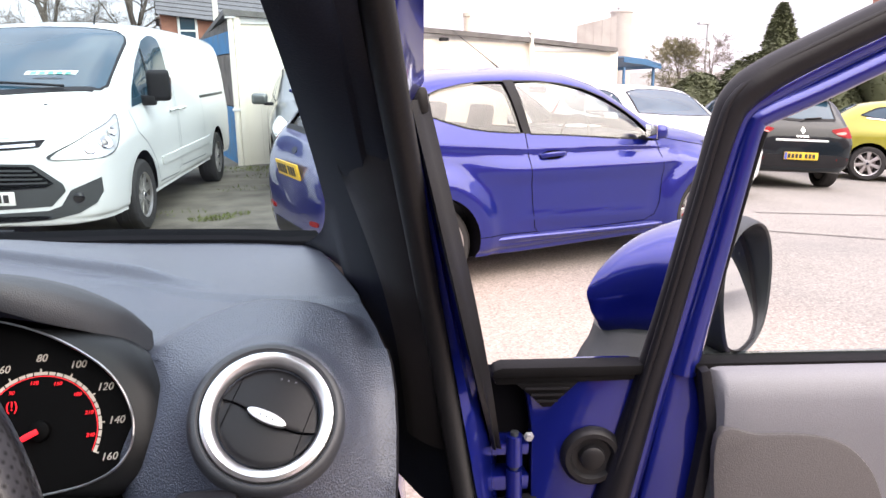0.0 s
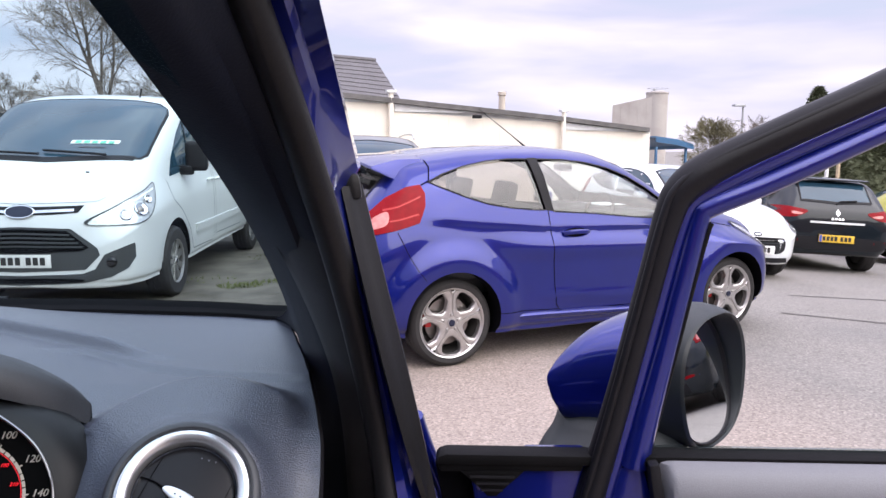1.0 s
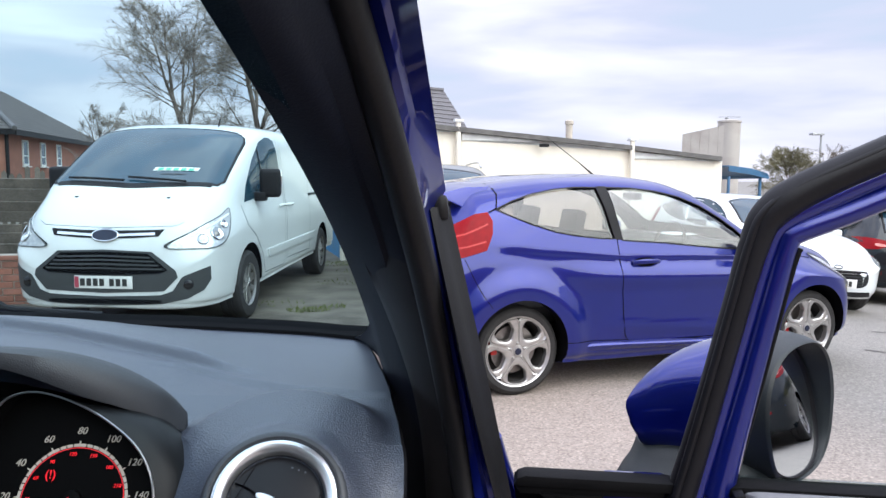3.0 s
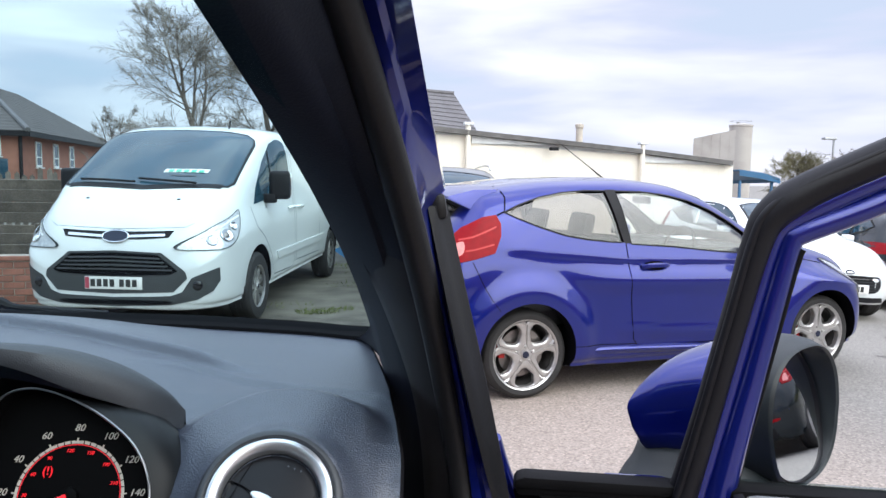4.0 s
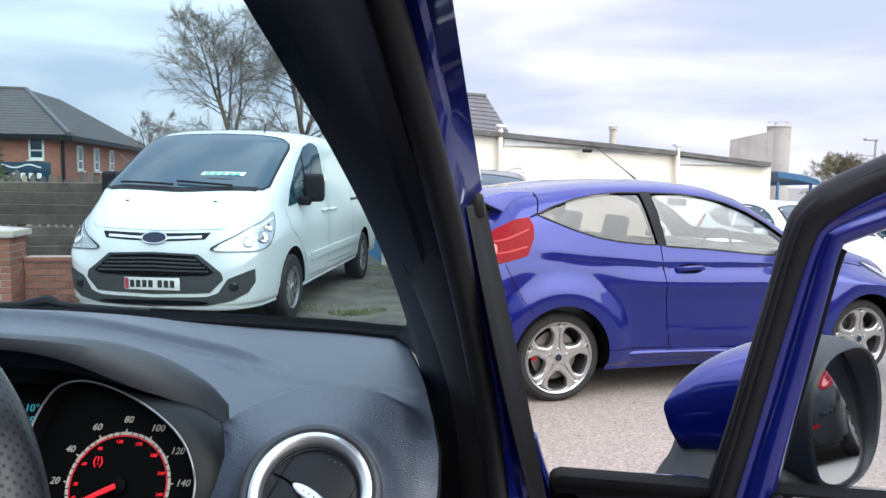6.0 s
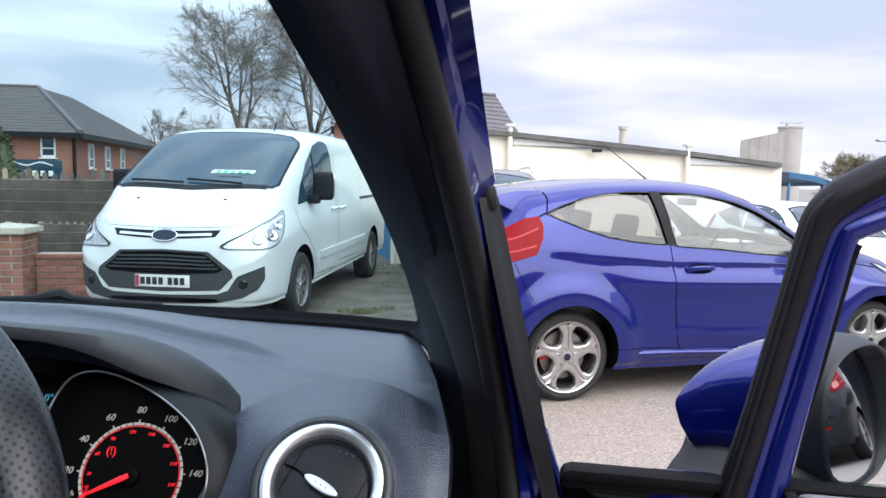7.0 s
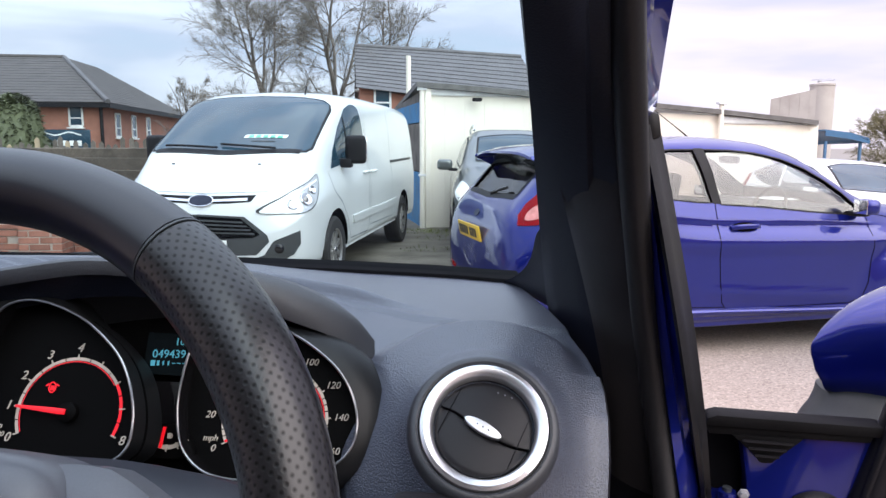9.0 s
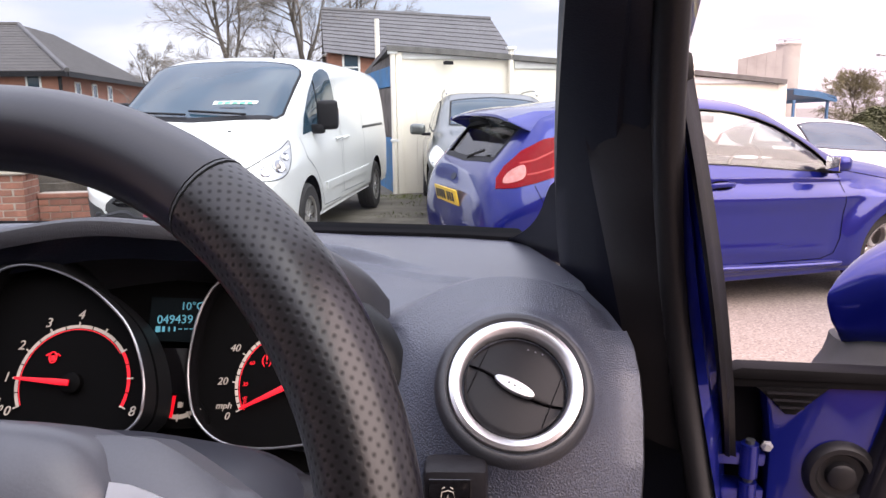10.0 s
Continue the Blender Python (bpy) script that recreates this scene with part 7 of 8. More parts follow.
def dial(M, vmax, digits, rd, spread, needle_at, ticks, minor, red_from, mph):
    shape = BEZEL if mph else [(a * (0.84 + 0.10 * max(0.0, min(1.0, -b / 0.03))) if a > 0 else a, b) for a, b in BEZEL]
    out = smooth_poly(shape, 72)
    d = part("dial", prism_bm(smooth_poly([(a * 1.02, b * 1.02) for a, b in shape], 60), -0.003, 0.0, "z"), DIALBLACK, cluster)
    d.data.transform(M)
    tubew = grid_bm([[M @ Vector((a * s, b * s, h)) for a, b in out] for s, h in ((1.0, -0.002), (1.0, 0.010), (1.005, 0.020))], close_v=True)
    part("dial_wall", tubew, GLOSSBLACK, d)
    part("bezel", tube_bm([M @ Vector((a * 1.008, b * 1.008, 0.0215)) for a, b in out], 0.0011, 8, closed=True), BEZELMETAL, cluster, "thin chrome bezel")
    side = 1 if mph else -1
    grow = lambda a, s: 1.012 + (s - 1.012) * max(0.0, min(1.0, (a * side + 0.005) / 0.05))
    skirt = grid_bm([[M @ Vector((a * grow(a, s), b * grow(a, s), h)) for a, b in out] for s, h in ((1.012, 0.021), (1.10, 0.019), (1.22, 0.014), (1.33, 0.002), (1.38, -0.03))], close_v=True)
    part("dial_surround", skirt, SURROUND, cluster)
    ang = lambda v: math.pi / 2 + (vmax / 2 - v) / (vmax / 2) * spread
    for v, s in digits:
        a = ang(v)
        text_part(s, 0.0086 if mph else 0.0105, DIALWHITE, d, M @ pose(rd * math.cos(a), rd * math.sin(a), 0.0012), "numeral", 0.25)
    r1 = 0.0458 if mph else 0.0442

    def arc(r, w, a0, a1, m, nm, n):
        bm = grid_bm([[M @ Vector((q * math.cos(t), q * math.sin(t), 0.0010)) for q in (r - w, r + w)] for t in np.linspace(a0, a1, n)])
        part(nm, bm, m, d, smooth=False)
    for k in range(ticks):
        v = vmax * k / ticks
        arc(r1, 0.0013, ang(v) - 0.010, ang(v + vmax / ticks) + 0.010, DIALRED if v >= red_from - 0.01 else DIALWHITE, "scale_segment", 6)
    for k in range(ticks // minor + 1):
        a = ang(vmax * k * minor / ticks)
        part("tick", box_bm(0.0050, 0.0011, 0.0006, M @ pose((r1 + 0.0012) * math.cos(a), (r1 + 0.0012) * math.sin(a), 0.0014, 0, 0, math.degrees(a))), DIALWHITE, d, smooth=False)
    arc(r1 - 0.0022, 0.00035, ang(0), ang(min(red_from, vmax)), DIALRED, "scale_line", 60)
    if mph:
        for k, s in ((30, "30"), (60, "60"), (90, "90"), (120, "120"), (150, "150"), (180, "180"), (210, "210"), (240, "240")):
            a = ang(k / 1.609)
            text_part(s, 0.0044, DIALRED, d, M @ pose((r1 - 0.0072) * math.cos(a), (r1 - 0.0072) * math.sin(a), 0.0012), "inner_numeral", 0.2)
    a = ang(needle_at)
    bm = prism_bm([(0.0, -0.0022), (0.0, 0.0022), (0.008, 0.0024), (r1 - 0.001, 0.0010), (r1 - 0.001, -0.0010), (0.008, -0.0024)], 0.006, 0.0076, "z", 0.0003)
    bmesh.ops.transform(bm, matrix=M @ pose(0, 0, 0, 0, 0, math.degrees(a)), verts=bm.verts)
    part("needle", bm, DIALRED, d, "glowing red needle")
    part("needle_hub", lathe_bm([(0.0, 0.0056), (0.0070, 0.0054), (0.0080, 0.0046), (0.0084, 0.0)], 28, M), DIALBLACK, d)
    return d


sp = dial(CLU, 160, [(v, str(v)) for v in range(0, 161, 20)], 0.0580, 2.0173, 0.0, 32, 4, 200, True)
tc = dial(TAC, 8, [(v, str(v)) for v in (0, 1, 2, 3, 4, 8)], 0.0533, 1.981, 1.0, 16, 2, 6.0, False)
text_part("mph", 0.0075, DIALWHITE, sp, CLU @ pose(-0.0555, -0.0165, 0.0012), "numeral", 0.25)
text_part("km/h", 0.0055, DIALRED, sp, CLU @ pose(-0.0385, -0.0145, 0.0012, 0, 0, 80), "inner_numeral", 0.2)
text_part("rpm", 0.0062, DIALWHITE, tc, TAC @ pose(-0.060, -0.012, 0.0012), "numeral", 0.25)
text_part("x1000", 0.0062, DIALWHITE, tc, TAC @ pose(-0.060, -0.019, 0.0012), "numeral", 0.25)
text_part("(!)", 0.0105, DIALRED, sp, CLU @ pose(-0.0215, 0.021, 0.0012), "warning_symbol")
door_sign = joined(tube_bm([TAC @ Vector((-0.018 + 0.0042 * math.cos(a) * 0.7, 0.020 + 0.0042 * math.sin(a), 0.0013)) for a in np.linspace(0, 6.28, 17)[:-1]], 0.0006, 5, closed=True), box_bm(0.0030, 0.0010, 0.0006, TAC @ pose(-0.0225, 0.022, 0.0013, 0, 0, 35)), box_bm(0.0030, 0.0010, 0.0006, TAC @ pose(-0.0135, 0.022, 0.0013, 0, 0, -35)), box_bm(0.0034, 0.0040, 0.0004, TAC @ pose(-0.018, 0.0195, 0.0012)))
part("warning_symbol", door_sign, DIALRED, tc)
disp = part("display", prism_bm([(-0.1245, 0.038), (-0.078, 0.036), (-0.078, 0.0735), (-0.1245, 0.0755)], -0.002, 0.0005, "z"), LCDBACK, cluster, "small dark display with cyan text")
disp.data.transform(CLU)
text_part("10°C", 0.0096, LCD, disp, CLU @ pose(-0.0885, 0.0668, 0.0011), "display_text")
text_part("049439", 0.0104, LCD, disp, CLU @ pose(-0.1025, 0.0555, 0.0011), "display_text")
for k, (w, h) in enumerate(((0.004, 0.005), (0.0022, 0.0045), (0.0014, 0.004), (0.0014, 0.004), (0.003, 0.0008), (0.003, 0.0008), (0.003, 0.0008))):
    part("display_bar", box_bm(w, h, 0.0004, CLU @ pose(-0.1165 + 0.0048 * k, 0.0475, 0.0011)), LCD, disp, smooth=False)
fuel = part("fuel_gauge", prism_bm(smooth_poly([(-0.118, -0.045), (-0.110, -0.025), (-0.092, -0.018), (-0.074, -0.026), (-0.068, -0.045)], 30), -0.001, 0.0012, "z"), DIALBLACK, cluster)
fuel.data.transform(CLU)
for k in range(5):
    a = math.radians(-142 + 26 * k)
    part("tick", box_bm(0.0062, 0.0012, 0.0005, CLU @ pose(-0.0917 + 0.0212 * math.cos(a), -0.0170 + 0.0215 * math.sin(a), 0.0018, 0, 0, math.degrees(a))), DIALRED if k == 0 else DIALWHITE, fuel, smooth=False)
for k in range(4):
    fa = grid_bm([[CLU @ Vector((-0.0917 + q * math.cos(t), -0.0170 + q * math.sin(t), 0.0016)) for q in (0.0192, 0.0228)] for t in np.linspace(math.radians(-140 + 26 * k), math.radians(-118 + 26 * k), 6)])
    part("scale_segment", fa, DIALWHITE, fuel, smooth=False)
part("needle", box_bm(0.0026, 0.018, 0.001, CLU @ pose(-0.0957, -0.0298, 0.003, 0, 0, -6)), DIALRED, fuel, smooth=False)
text_part("0", 0.006, DIALRED, fuel, CLU @ pose(-0.1115, -0.0365, 0.0016), "numeral", 0.25)
part("fuel_symbol", joined(box_bm(0.0034, 0.0046, 0.0005, CLU @ pose(-0.0902, -0.0282, 0.0016)), box_bm(0.0007, 0.0034, 0.0005, CLU @ pose(-0.0878, -0.0282, 0.0016))), DIALWHITE, fuel, smooth=False)
fuel.location = CLU.to_3x3() @ Vector((-0.001, 0.0125, 0.0015))
arcs = [CLU @ Vector((-0.1225 + 0.010 * (1 - math.cos(t)), 0.010 + 0.028 * math.sin(t), 0.004)) for t in np.linspace(-1.3, 1.3, 14)]
part("trim_arc", tube_bm(arcs, 0.0022, 6), DARKGREY, cluster)
part("telltale_panel", prism_bm([(-0.116, -0.016), (-0.086, -0.017), (-0.086, 0.031), (-0.118, 0.031)], 0.0, 0.0015, "z"), GLOSSBLACK, cluster)
bpy.data.objects["telltale_panel"].data.transform(CLU)

# binnacle hood
RIDGE = [(-0.62, 0.80, 1.215), (-0.56, 0.745, 1.255), (-0.47, 0.70, 1.292), (-0.381, 0.673, 1.309), (-0.32, 0.668, 1.316), (-0.259, 0.668, 1.309), (-0.193, 0.680, 1.299), (-0.146, 0.695, 1.280), (-0.106, 0.713, 1.251), (-0.084, 0.730, 1.222)]
LIP = [(-0.60, 0.79, 1.18), (-0.545, 0.735, 1.215), (-0.46, 0.690, 1.252), (-0.375, 0.662, 1.272), (-0.315, 0.656, 1.280), (-0.255, 0.657, 1.276), (-0.200, 0.667, 1.268), (-0.158, 0.678, 1.255), (-0.118, 0.694, 1.234), (-0.085, 0.721, 1.205)]
ridge, lip = spline(RIDGE, 48), spline(LIP, 48)
hood_rows, shade_rows = [], []
for k, (r, l) in enumerate(zip(ridge, lip)):
    f = k / 47
    e = min(1.0, (1 - f) * 5)
    # towards the middle the face rolls under; its shade is a separate black sheet
    u = max(0.0, min(1.0, (-0.13 - r.x) / 0.13))
    u = u * u * (3 - 2 * u)
    back = Vector((0.006, 0.022, -0.010)) * e
    low = l + Vector((0, 0.030 * u, 0))
    q = l.lerp(r, 0.62 * u) + Vector((0, 0.002 * u, 0))
    hood_rows.append([q + Vector((0, 0.006, 0.001)) * e, q, q.lerp(r, 0.4) + Vector((-0.002, -0.008 + 0.005 * u, 0)) * e, q.lerp(r, 0.8) + Vector((0, -0.006 + 0.003 * u, 0.001)) * e, r, r + back * 0.5 + Vector((0, 0, 0.004)) * e, r + back * 1.3, r + Vector((0.012 * e, 0.11 * e, (1.205 - r.z)))])
    shade_rows.append([low + Vector((0, 0.08 * e, -0.002)), low + Vector((0, 0.010 * e, 0.001)), low, low.lerp(q, 0.5) + Vector((0, 0.003 * u, 0)), q + Vector((0, 0.0015, 0.0008))])
hood = part("binnacle_hood", grid_bm(hood_rows), HOODM, own, "dark fabric-like hood over the dials")
part("hood_shade", grid_bm(shade_rows), PILLAR, hood, "rolled-under face of the hood, its shade put in as black")

# steering wheel
SW = frame_m(Vector((-0.3126, 0.3621, 1.2165)), (math.cos(-0.2965), math.sin(-0.2965), 0), (-math.sin(-0.2965) * math.sin(0.458), math.cos(-0.2965) * math.sin(0.458), math.cos(0.458)))


def perforated():
    m = mat("perforated_leather", (0.0062, 0.006, 0.0068), 0.34, coat=0.35, coat_rough=0.22, var=0.15, scale=20, grain=0.1, grain_scale=260, bump=0.0)
    n, l = m.node_tree.nodes, m.node_tree.links
    b = n["Principled BSDF"]
    uv = n.new("ShaderNodeUVMap")
    turn = n.new("ShaderNodeMapping")
    turn.inputs["Rotation"].default_value = (0, 0, radians(45))
    turn.inputs["Scale"].default_value = (265, 265, 1)
    l.new(uv.outputs[0], turn.inputs[0])
    vor = n.new("ShaderNodeTexVoronoi")
    vor.voronoi_dimensions = "2D"
    vor.inputs["Scale"].default_value, vor.inputs["Randomness"].default_value = 1.0, 0.06
    l.new(turn.outputs[0], vor.inputs["Vector"])
    r = n.new("ShaderNodeMapRange")
    r.inputs["From Min"].default_value, r.inputs["From Max"].default_value = 0.06, 0.34
    l.new(vor.outputs["Distance"], r.inputs["Value"])
    bp = n.new("ShaderNodeBump")
    bp.inputs["Strength"].default_value, bp.inputs["Distance"].default_value = 0.16, 0.0008
    l.new(r.outputs[0], bp.inputs["Height"])
    l.new(bp.outputs[0], b.inputs["Normal"])
    mx = n.new("ShaderNodeMix")
    mx.data_type = "RGBA"
    mx.inputs["A"].default_value = (0.0025, 0.0025, 0.0025, 1)
    l.new(b.inputs["Base Color"].links[0].from_socket, mx.inputs["B"])
    l.new(r.outputs[0], mx.inputs["Factor"])
    l.new(mx.outputs["Result"], b.inputs["Base Color"])
    # the holes have less sheen
    for name, full in (("Specular IOR Level", 0.36), ("Coat Weight", 0.30)):
        part_of = n.new("ShaderNodeMath")
        part_of.operation = "MULTIPLY_ADD"
        part_of.inputs[1].default_value, part_of.inputs[2].default_value = 0.6 * full, 0.4 * full
        l.new(r.outputs[0], part_of.inputs[0])
        l.new(part_of.outputs[0], b.inputs[name])
    return m


PERF = perforated()
wheel = part("steering_wheel", lathe_bm([(0.0, 0.020), (0.03, 0.019), (0.05, 0.012), (0.055, -0.02)], 40, SW), PLASTIC, own, "leather steering wheel with perforated grips")


def rim_arc(a0, a1, n):
    path, rad = [], []
    for a in np.linspace(math.radians(a0), math.radians(a1), n):
        R = 0.1908
        path.append(SW @ Vector((R * math.cos(a), R * math.sin(a), 0)))
        grip = math.exp(-((math.degrees(a) % 360 - 40) / 20.0) ** 2) + math.exp(-((math.degrees(a) % 360 - 140) / 20.0) ** 2)
        rad.append(0.0192 + 0.0016 * grip)
    return path, rad


for nm, a0, a1, m in (("rim_top", 55.6, 124.4, LEATHER), ("grip", 54.8, -60, PERF), ("grip", 125.2, 240, PERF), ("rim_bottom", 241, 299, LEATHER)):
    p_, r_ = rim_arc(a0, a1, 46)
    bm = tube_bm(p_, r_, 24, up=SW.col[2].to_3d())
    bm.verts.index_update()
    layer = bm.loops.layers.uv.new("lengths")
    step = 0.1908 * math.radians(abs(a1 - a0)) / 45
    for f in bm.faces:
        js = [lp.vert.index % 24 for lp in f.loops]
        wrap = max(js) - min(js) > 12
        for lp, j in zip(f.loops, js):
            lp[layer].uv = (lp.vert.index // 24 * step, (j + (24 if wrap and j < 12 else 0)) / 24 * 2 * math.pi * 0.0205)
    part(nm, bm, m, wheel)
for a in (55.2, 124.8):
    p_, r_ = rim_arc(a - 0.16, a + 0.16, 3)
    part("seam", tube_bm(p_, [q + 0.0003 for q in r_], 24, up=SW.col[2].to_3d()), DARKGREY, wheel)
bag = [[SW @ Vector((x * g, y * g, h)) for x, y in smooth_poly([(0.0945, 0.030), (0.086, 0.049), (0.071, 0.0610), (0.04, 0.0645), (0, 0.065), (-0.04, 0.0645), (-0.071, 0.0610), (-0.086, 0.049), (-0.0945, 0.030), (-0.095, -0.02), (-0.06, -0.085), (0, -0.10), (0.06, -0.085), (0.095, -0.02)], 72)] for g, h in ((1.0, -0.03), (1.0, 0.002), (0.992, 0.007), (0.97, 0.0115), (0.93, 0.0155), (0.86, 0.019), (0.7, 0.0235), (0.45, 0.0265), (0.2, 0.028), (0.02, 0.0283))]
part("airbag_cover", grid_bm(bag, close_v=True), COVER, wheel, "smooth grey airbag cover")
SPOKE_TOP = [(0.060, 0.0600), (0.085, 0.0610), (0.099, 0.0600), (0.111, 0.0545), (0.131, 0.0435), (0.1425, 0.0365), (0.162, 0.028), (0.190, 0.024)]
for s in (-1, 1):
    sk = []
    for x in np.linspace(0.062, 0.188, 22):
        hi = float(np.interp(x, [q[0] for q in SPOKE_TOP], [q[1] for q in SPOKE_TOP]))
        lo = float(np.interp(x, [0.062, 0.11, 0.14, 0.19], [-0.035, -0.026, -0.022, -0.022]))
        row = [Vector((s * x, lo, -0.02))]
        for t in np.linspace(0, 1, 15):
            e = abs(2 * t - 1)
            row.append(Vector((s * x, lo + (hi - lo) * t, -0.004 + 0.0135 * (1 - e**3.2))))
        row.append(Vector((s * x, hi, -0.022)))
        sk.append([SW @ p for p in row])
    spk = part("spoke", grid_bm(sk), COVER, wheel)
    tr = [[SW @ Vector((s * x, y0 + (y1 - y0) * t, 0.0150 - 0.0045 * t)) for t in (0, 0.33, 0.66, 1)] for x, y0, y1 in ((0.0905, 0.016, 0.0445), (0.098, 0.015, 0.0440), (0.108, 0.012, 0.0415), (0.118, 0.009, 0.0375), (0.130, 0.005, 0.0335), (0.140, 0.001, 0.026), (0.150, -0.004, 0.016))]
    part("spoke_trim", thick(grid_bm(tr), 0.003), BRUSHED, spk, "satin silver spoke trim")
top = [(-0.52, 1.00), (-0.50, 1.10), (-0.46, 1.165), (-0.40, 1.193), (-0.346, 1.201), (-0.314, 1.198), (-0.267, 1.192), (-0.246, 1.187), (-0.204, 1.175), (-0.183, 1.163), (-0.165, 1.145), (-0.152, 1.11), (-0.148, 1.02)]
curve = spline([(x, 0, z) for x, z in top], 40)
col = grid_bm([[Vector((p.x + 0.2 * (y - 0.55), y, p.z + dz)) for p in curve] for y, dz in ((0.40, -0.06), (0.44, -0.03), (0.49, -0.008), (0.55, 0.0), (0.59, -0.022), (0.62, -0.055), (0.65, -0.095))])
part("steering_column", col, COLUMNM, own, "smooth dark grey steering column shroud")
st_ = part("wiper_stalk", tube_bm([Vector((-0.26, 0.52, 1.10)), Vector((-0.16, 0.552, 1.118)), Vector((-0.09, 0.563, 1.126))], [0.018, 0.014, 0.012], 12), PLASTIC, own, "black column stalk with pale symbols")
part("stalk_end", box_bm(0.046, 0.03, 0.034, pose(-0.055, 0.560, 1.128, 0, 0, -12), 0.007), PLASTIC, st_)
part("stalk_plate", box_bm(0.030, 0.002, 0.024, pose(-0.062, 0.5445, 1.128, 0, 0, -12), 0.001), GLOSSBLACK, st_)
for line in ([(-0.005, -0.002), (-0.004, 0.004), (0.0, 0.0052), (0.004, 0.004), (0.005, -0.002), (0.0, -0.0008), (-0.005, -0.002)], [(0.0, -0.005), (0.0, 0.0015)], [(-0.004, 0.0065), (-0.002, 0.0078)], [(0.002, 0.0078), (0.004, 0.0065)]):
    part("stalk_symbol", tube_bm([pose(-0.064, 0.5430, 1.127, 0, 0, -12) @ Vector((u, 0, v)) for u, v in line], 0.00035, 6), DIALWHITE, st_)
part("stalk_boot", lathe_bm([(0.0, 0.03), (0.022, 0.03), (0.028, 0.0), (0.03, -0.04)], 24, pose(-0.178, 0.562, 1.118, 0, 90, -12)), PLASTIC, st_)

# windscreen pillar: trim, rubber seal, painted metal, outer weatherstrip
PL = [(0.95, 0.150, 0.86), (1.15, 0.140, 0.885), (1.25, 0.115, 0.848), (1.35, 0.077, 0.741), (1.45, 0.024, 0.571), (1.55, -0.045, 0.34), (1.65, -0.128, 0.046), (1.72, -0.195, -0.19)]
PB = [(0.95, 0.186, 0.560), (1.05, 0.186, 0.612), (1.15, 0.180, 0.644), (1.25, 0.163, 0.644), (1.35, 0.136, 0.613), (1.45, 0.099, 0.551), (1.55, 0.052, 0.458), (1.65, -0.006, 0.333), (1.72, -0.050, 0.235)]
BR = [(1.40, 0.163, 0.672), (1.45, 0.140, 0.611), (1.55, 0.086, 0.449), (1.65, 0.022, 0.24), (1.72, -0.03, 0.08)]
SL = [(0.92, 0.275, 0.745), (1.05, 0.244, 0.70), (1.15, 0.205, 0.651), (1.25, 0.173, 0.623), (1.35, 0.148, 0.616), (1.425, 0.133, 0.624)]
SR = [(0.92, 0.290, 0.725), (1.05, 0.247, 0.686), (1.15, 0.221, 0.660), (1.25, 0.195, 0.642), (1.35, 0.169, 0.634), (1.425, 0.151, 0.634)]
EYE = Vector((-0.03, 0.03, 0))
zs_ = np.linspace(1.0, 1.72, 37)


def smooth_table(t):
    a = np.array(t)
    return [(p.x, p.y, p.z) for p in spline(a, 90)]


PL, PB, BR, SL, SR = [smooth_table(t) for t in (PL, PB, BR, SL, SR)]


def toward(p, d):
    v = EYE - Vector((p.x, p.y, 0))
    return p + v.normalized() * d


trim_rows = []
for z in zs_:
    a, b = along(PL, z), along(PB, z)
    away = (Vector((b.x, b.y, 0)) - EYE).normalized()
    trim_rows.append([a + away * 0.05, a, toward(a.lerp(b, 0.12), 0.006), toward(a.lerp(b, 0.32), 0.010), toward(a.lerp(b, 0.50), 0.008), toward(a.lerp(b, 0.56), 0.001), toward(a.lerp(b, 0.72), 0.004), b + away * 0.01, b + away * 0.05])
pil = part("pillar_trim", grid_bm(trim_rows, close_v=True), PILLAR, own, "black windscreen pillar trim")
for f, r, out in ((0.91, 0.0125, 0.0),):
    path = [toward(along(PL, z).lerp(along(PB, z), f), out) for z in np.linspace(0.96, 1.72, 40)]
    part("door_seal", tube_bm(path, r, 12), RUBBER, pil)
# the lower cover of the pillar, with its rolled edge towards the windscreen
cover_l = spline([(0.070, 0.652, 1.395), (0.083, 0.681, 1.366), (0.104, 0.715, 1.323), (0.126, 0.741, 1.27), (0.143, 0.753, 1.216), (0.150, 0.738, 1.16), (0.152, 0.720, 1.08)], 30)
cover_r = spline([(0.106, 0.592, 1.400), (0.120, 0.604, 1.37), (0.137, 0.627, 1.333), (0.164, 0.655, 1.269), (0.176, 0.660, 1.21), (0.184, 0.660, 1.156), (0.190, 0.657, 1.08)], 30)
cover_rows = []
for k, (a, b) in enumerate(zip(cover_l, cover_r)):
    rise = min(1.0, k / 9)
    row = [a + Vector((0.012, 0.016, 0)), a]
    for f, d in ((0.06, 0.006), (0.16, 0.010), (0.32, 0.013), (0.5, 0.0135), (0.68, 0.011), (0.84, 0.006)):
        row.append(toward(a.lerp(b, f), d * rise - 0.016 * (1 - rise)))
    cover_rows.append(row + [b + Vector((0.004, 0.008, 0))])
part("pillar_cover", grid_bm(cover_rows), LOWTRIM, pil, "dark lower cover of the pillar")
FOOT_EDGE = [(0.107, 1.068, 1.211), (0.116, 1.020, 1.226), (0.120, 0.965, 1.249), (0.115, 0.910, 1.275), (0.102, 0.840, 1.309), (0.096, 0.785, 1.330), (0.083, 0.735, 1.372)]
rim_ = spline(FOOT_EDGE, 20)
inner_ = spline([(0.129, 1.058, 1.206), (0.133, 1.00, 1.207), (0.137, 0.94, 1.208), (0.140, 0.89, 1.212), (0.138, 0.85, 1.235), (0.130, 0.80, 1.285), (0.112, 0.735, 1.36)], 20)
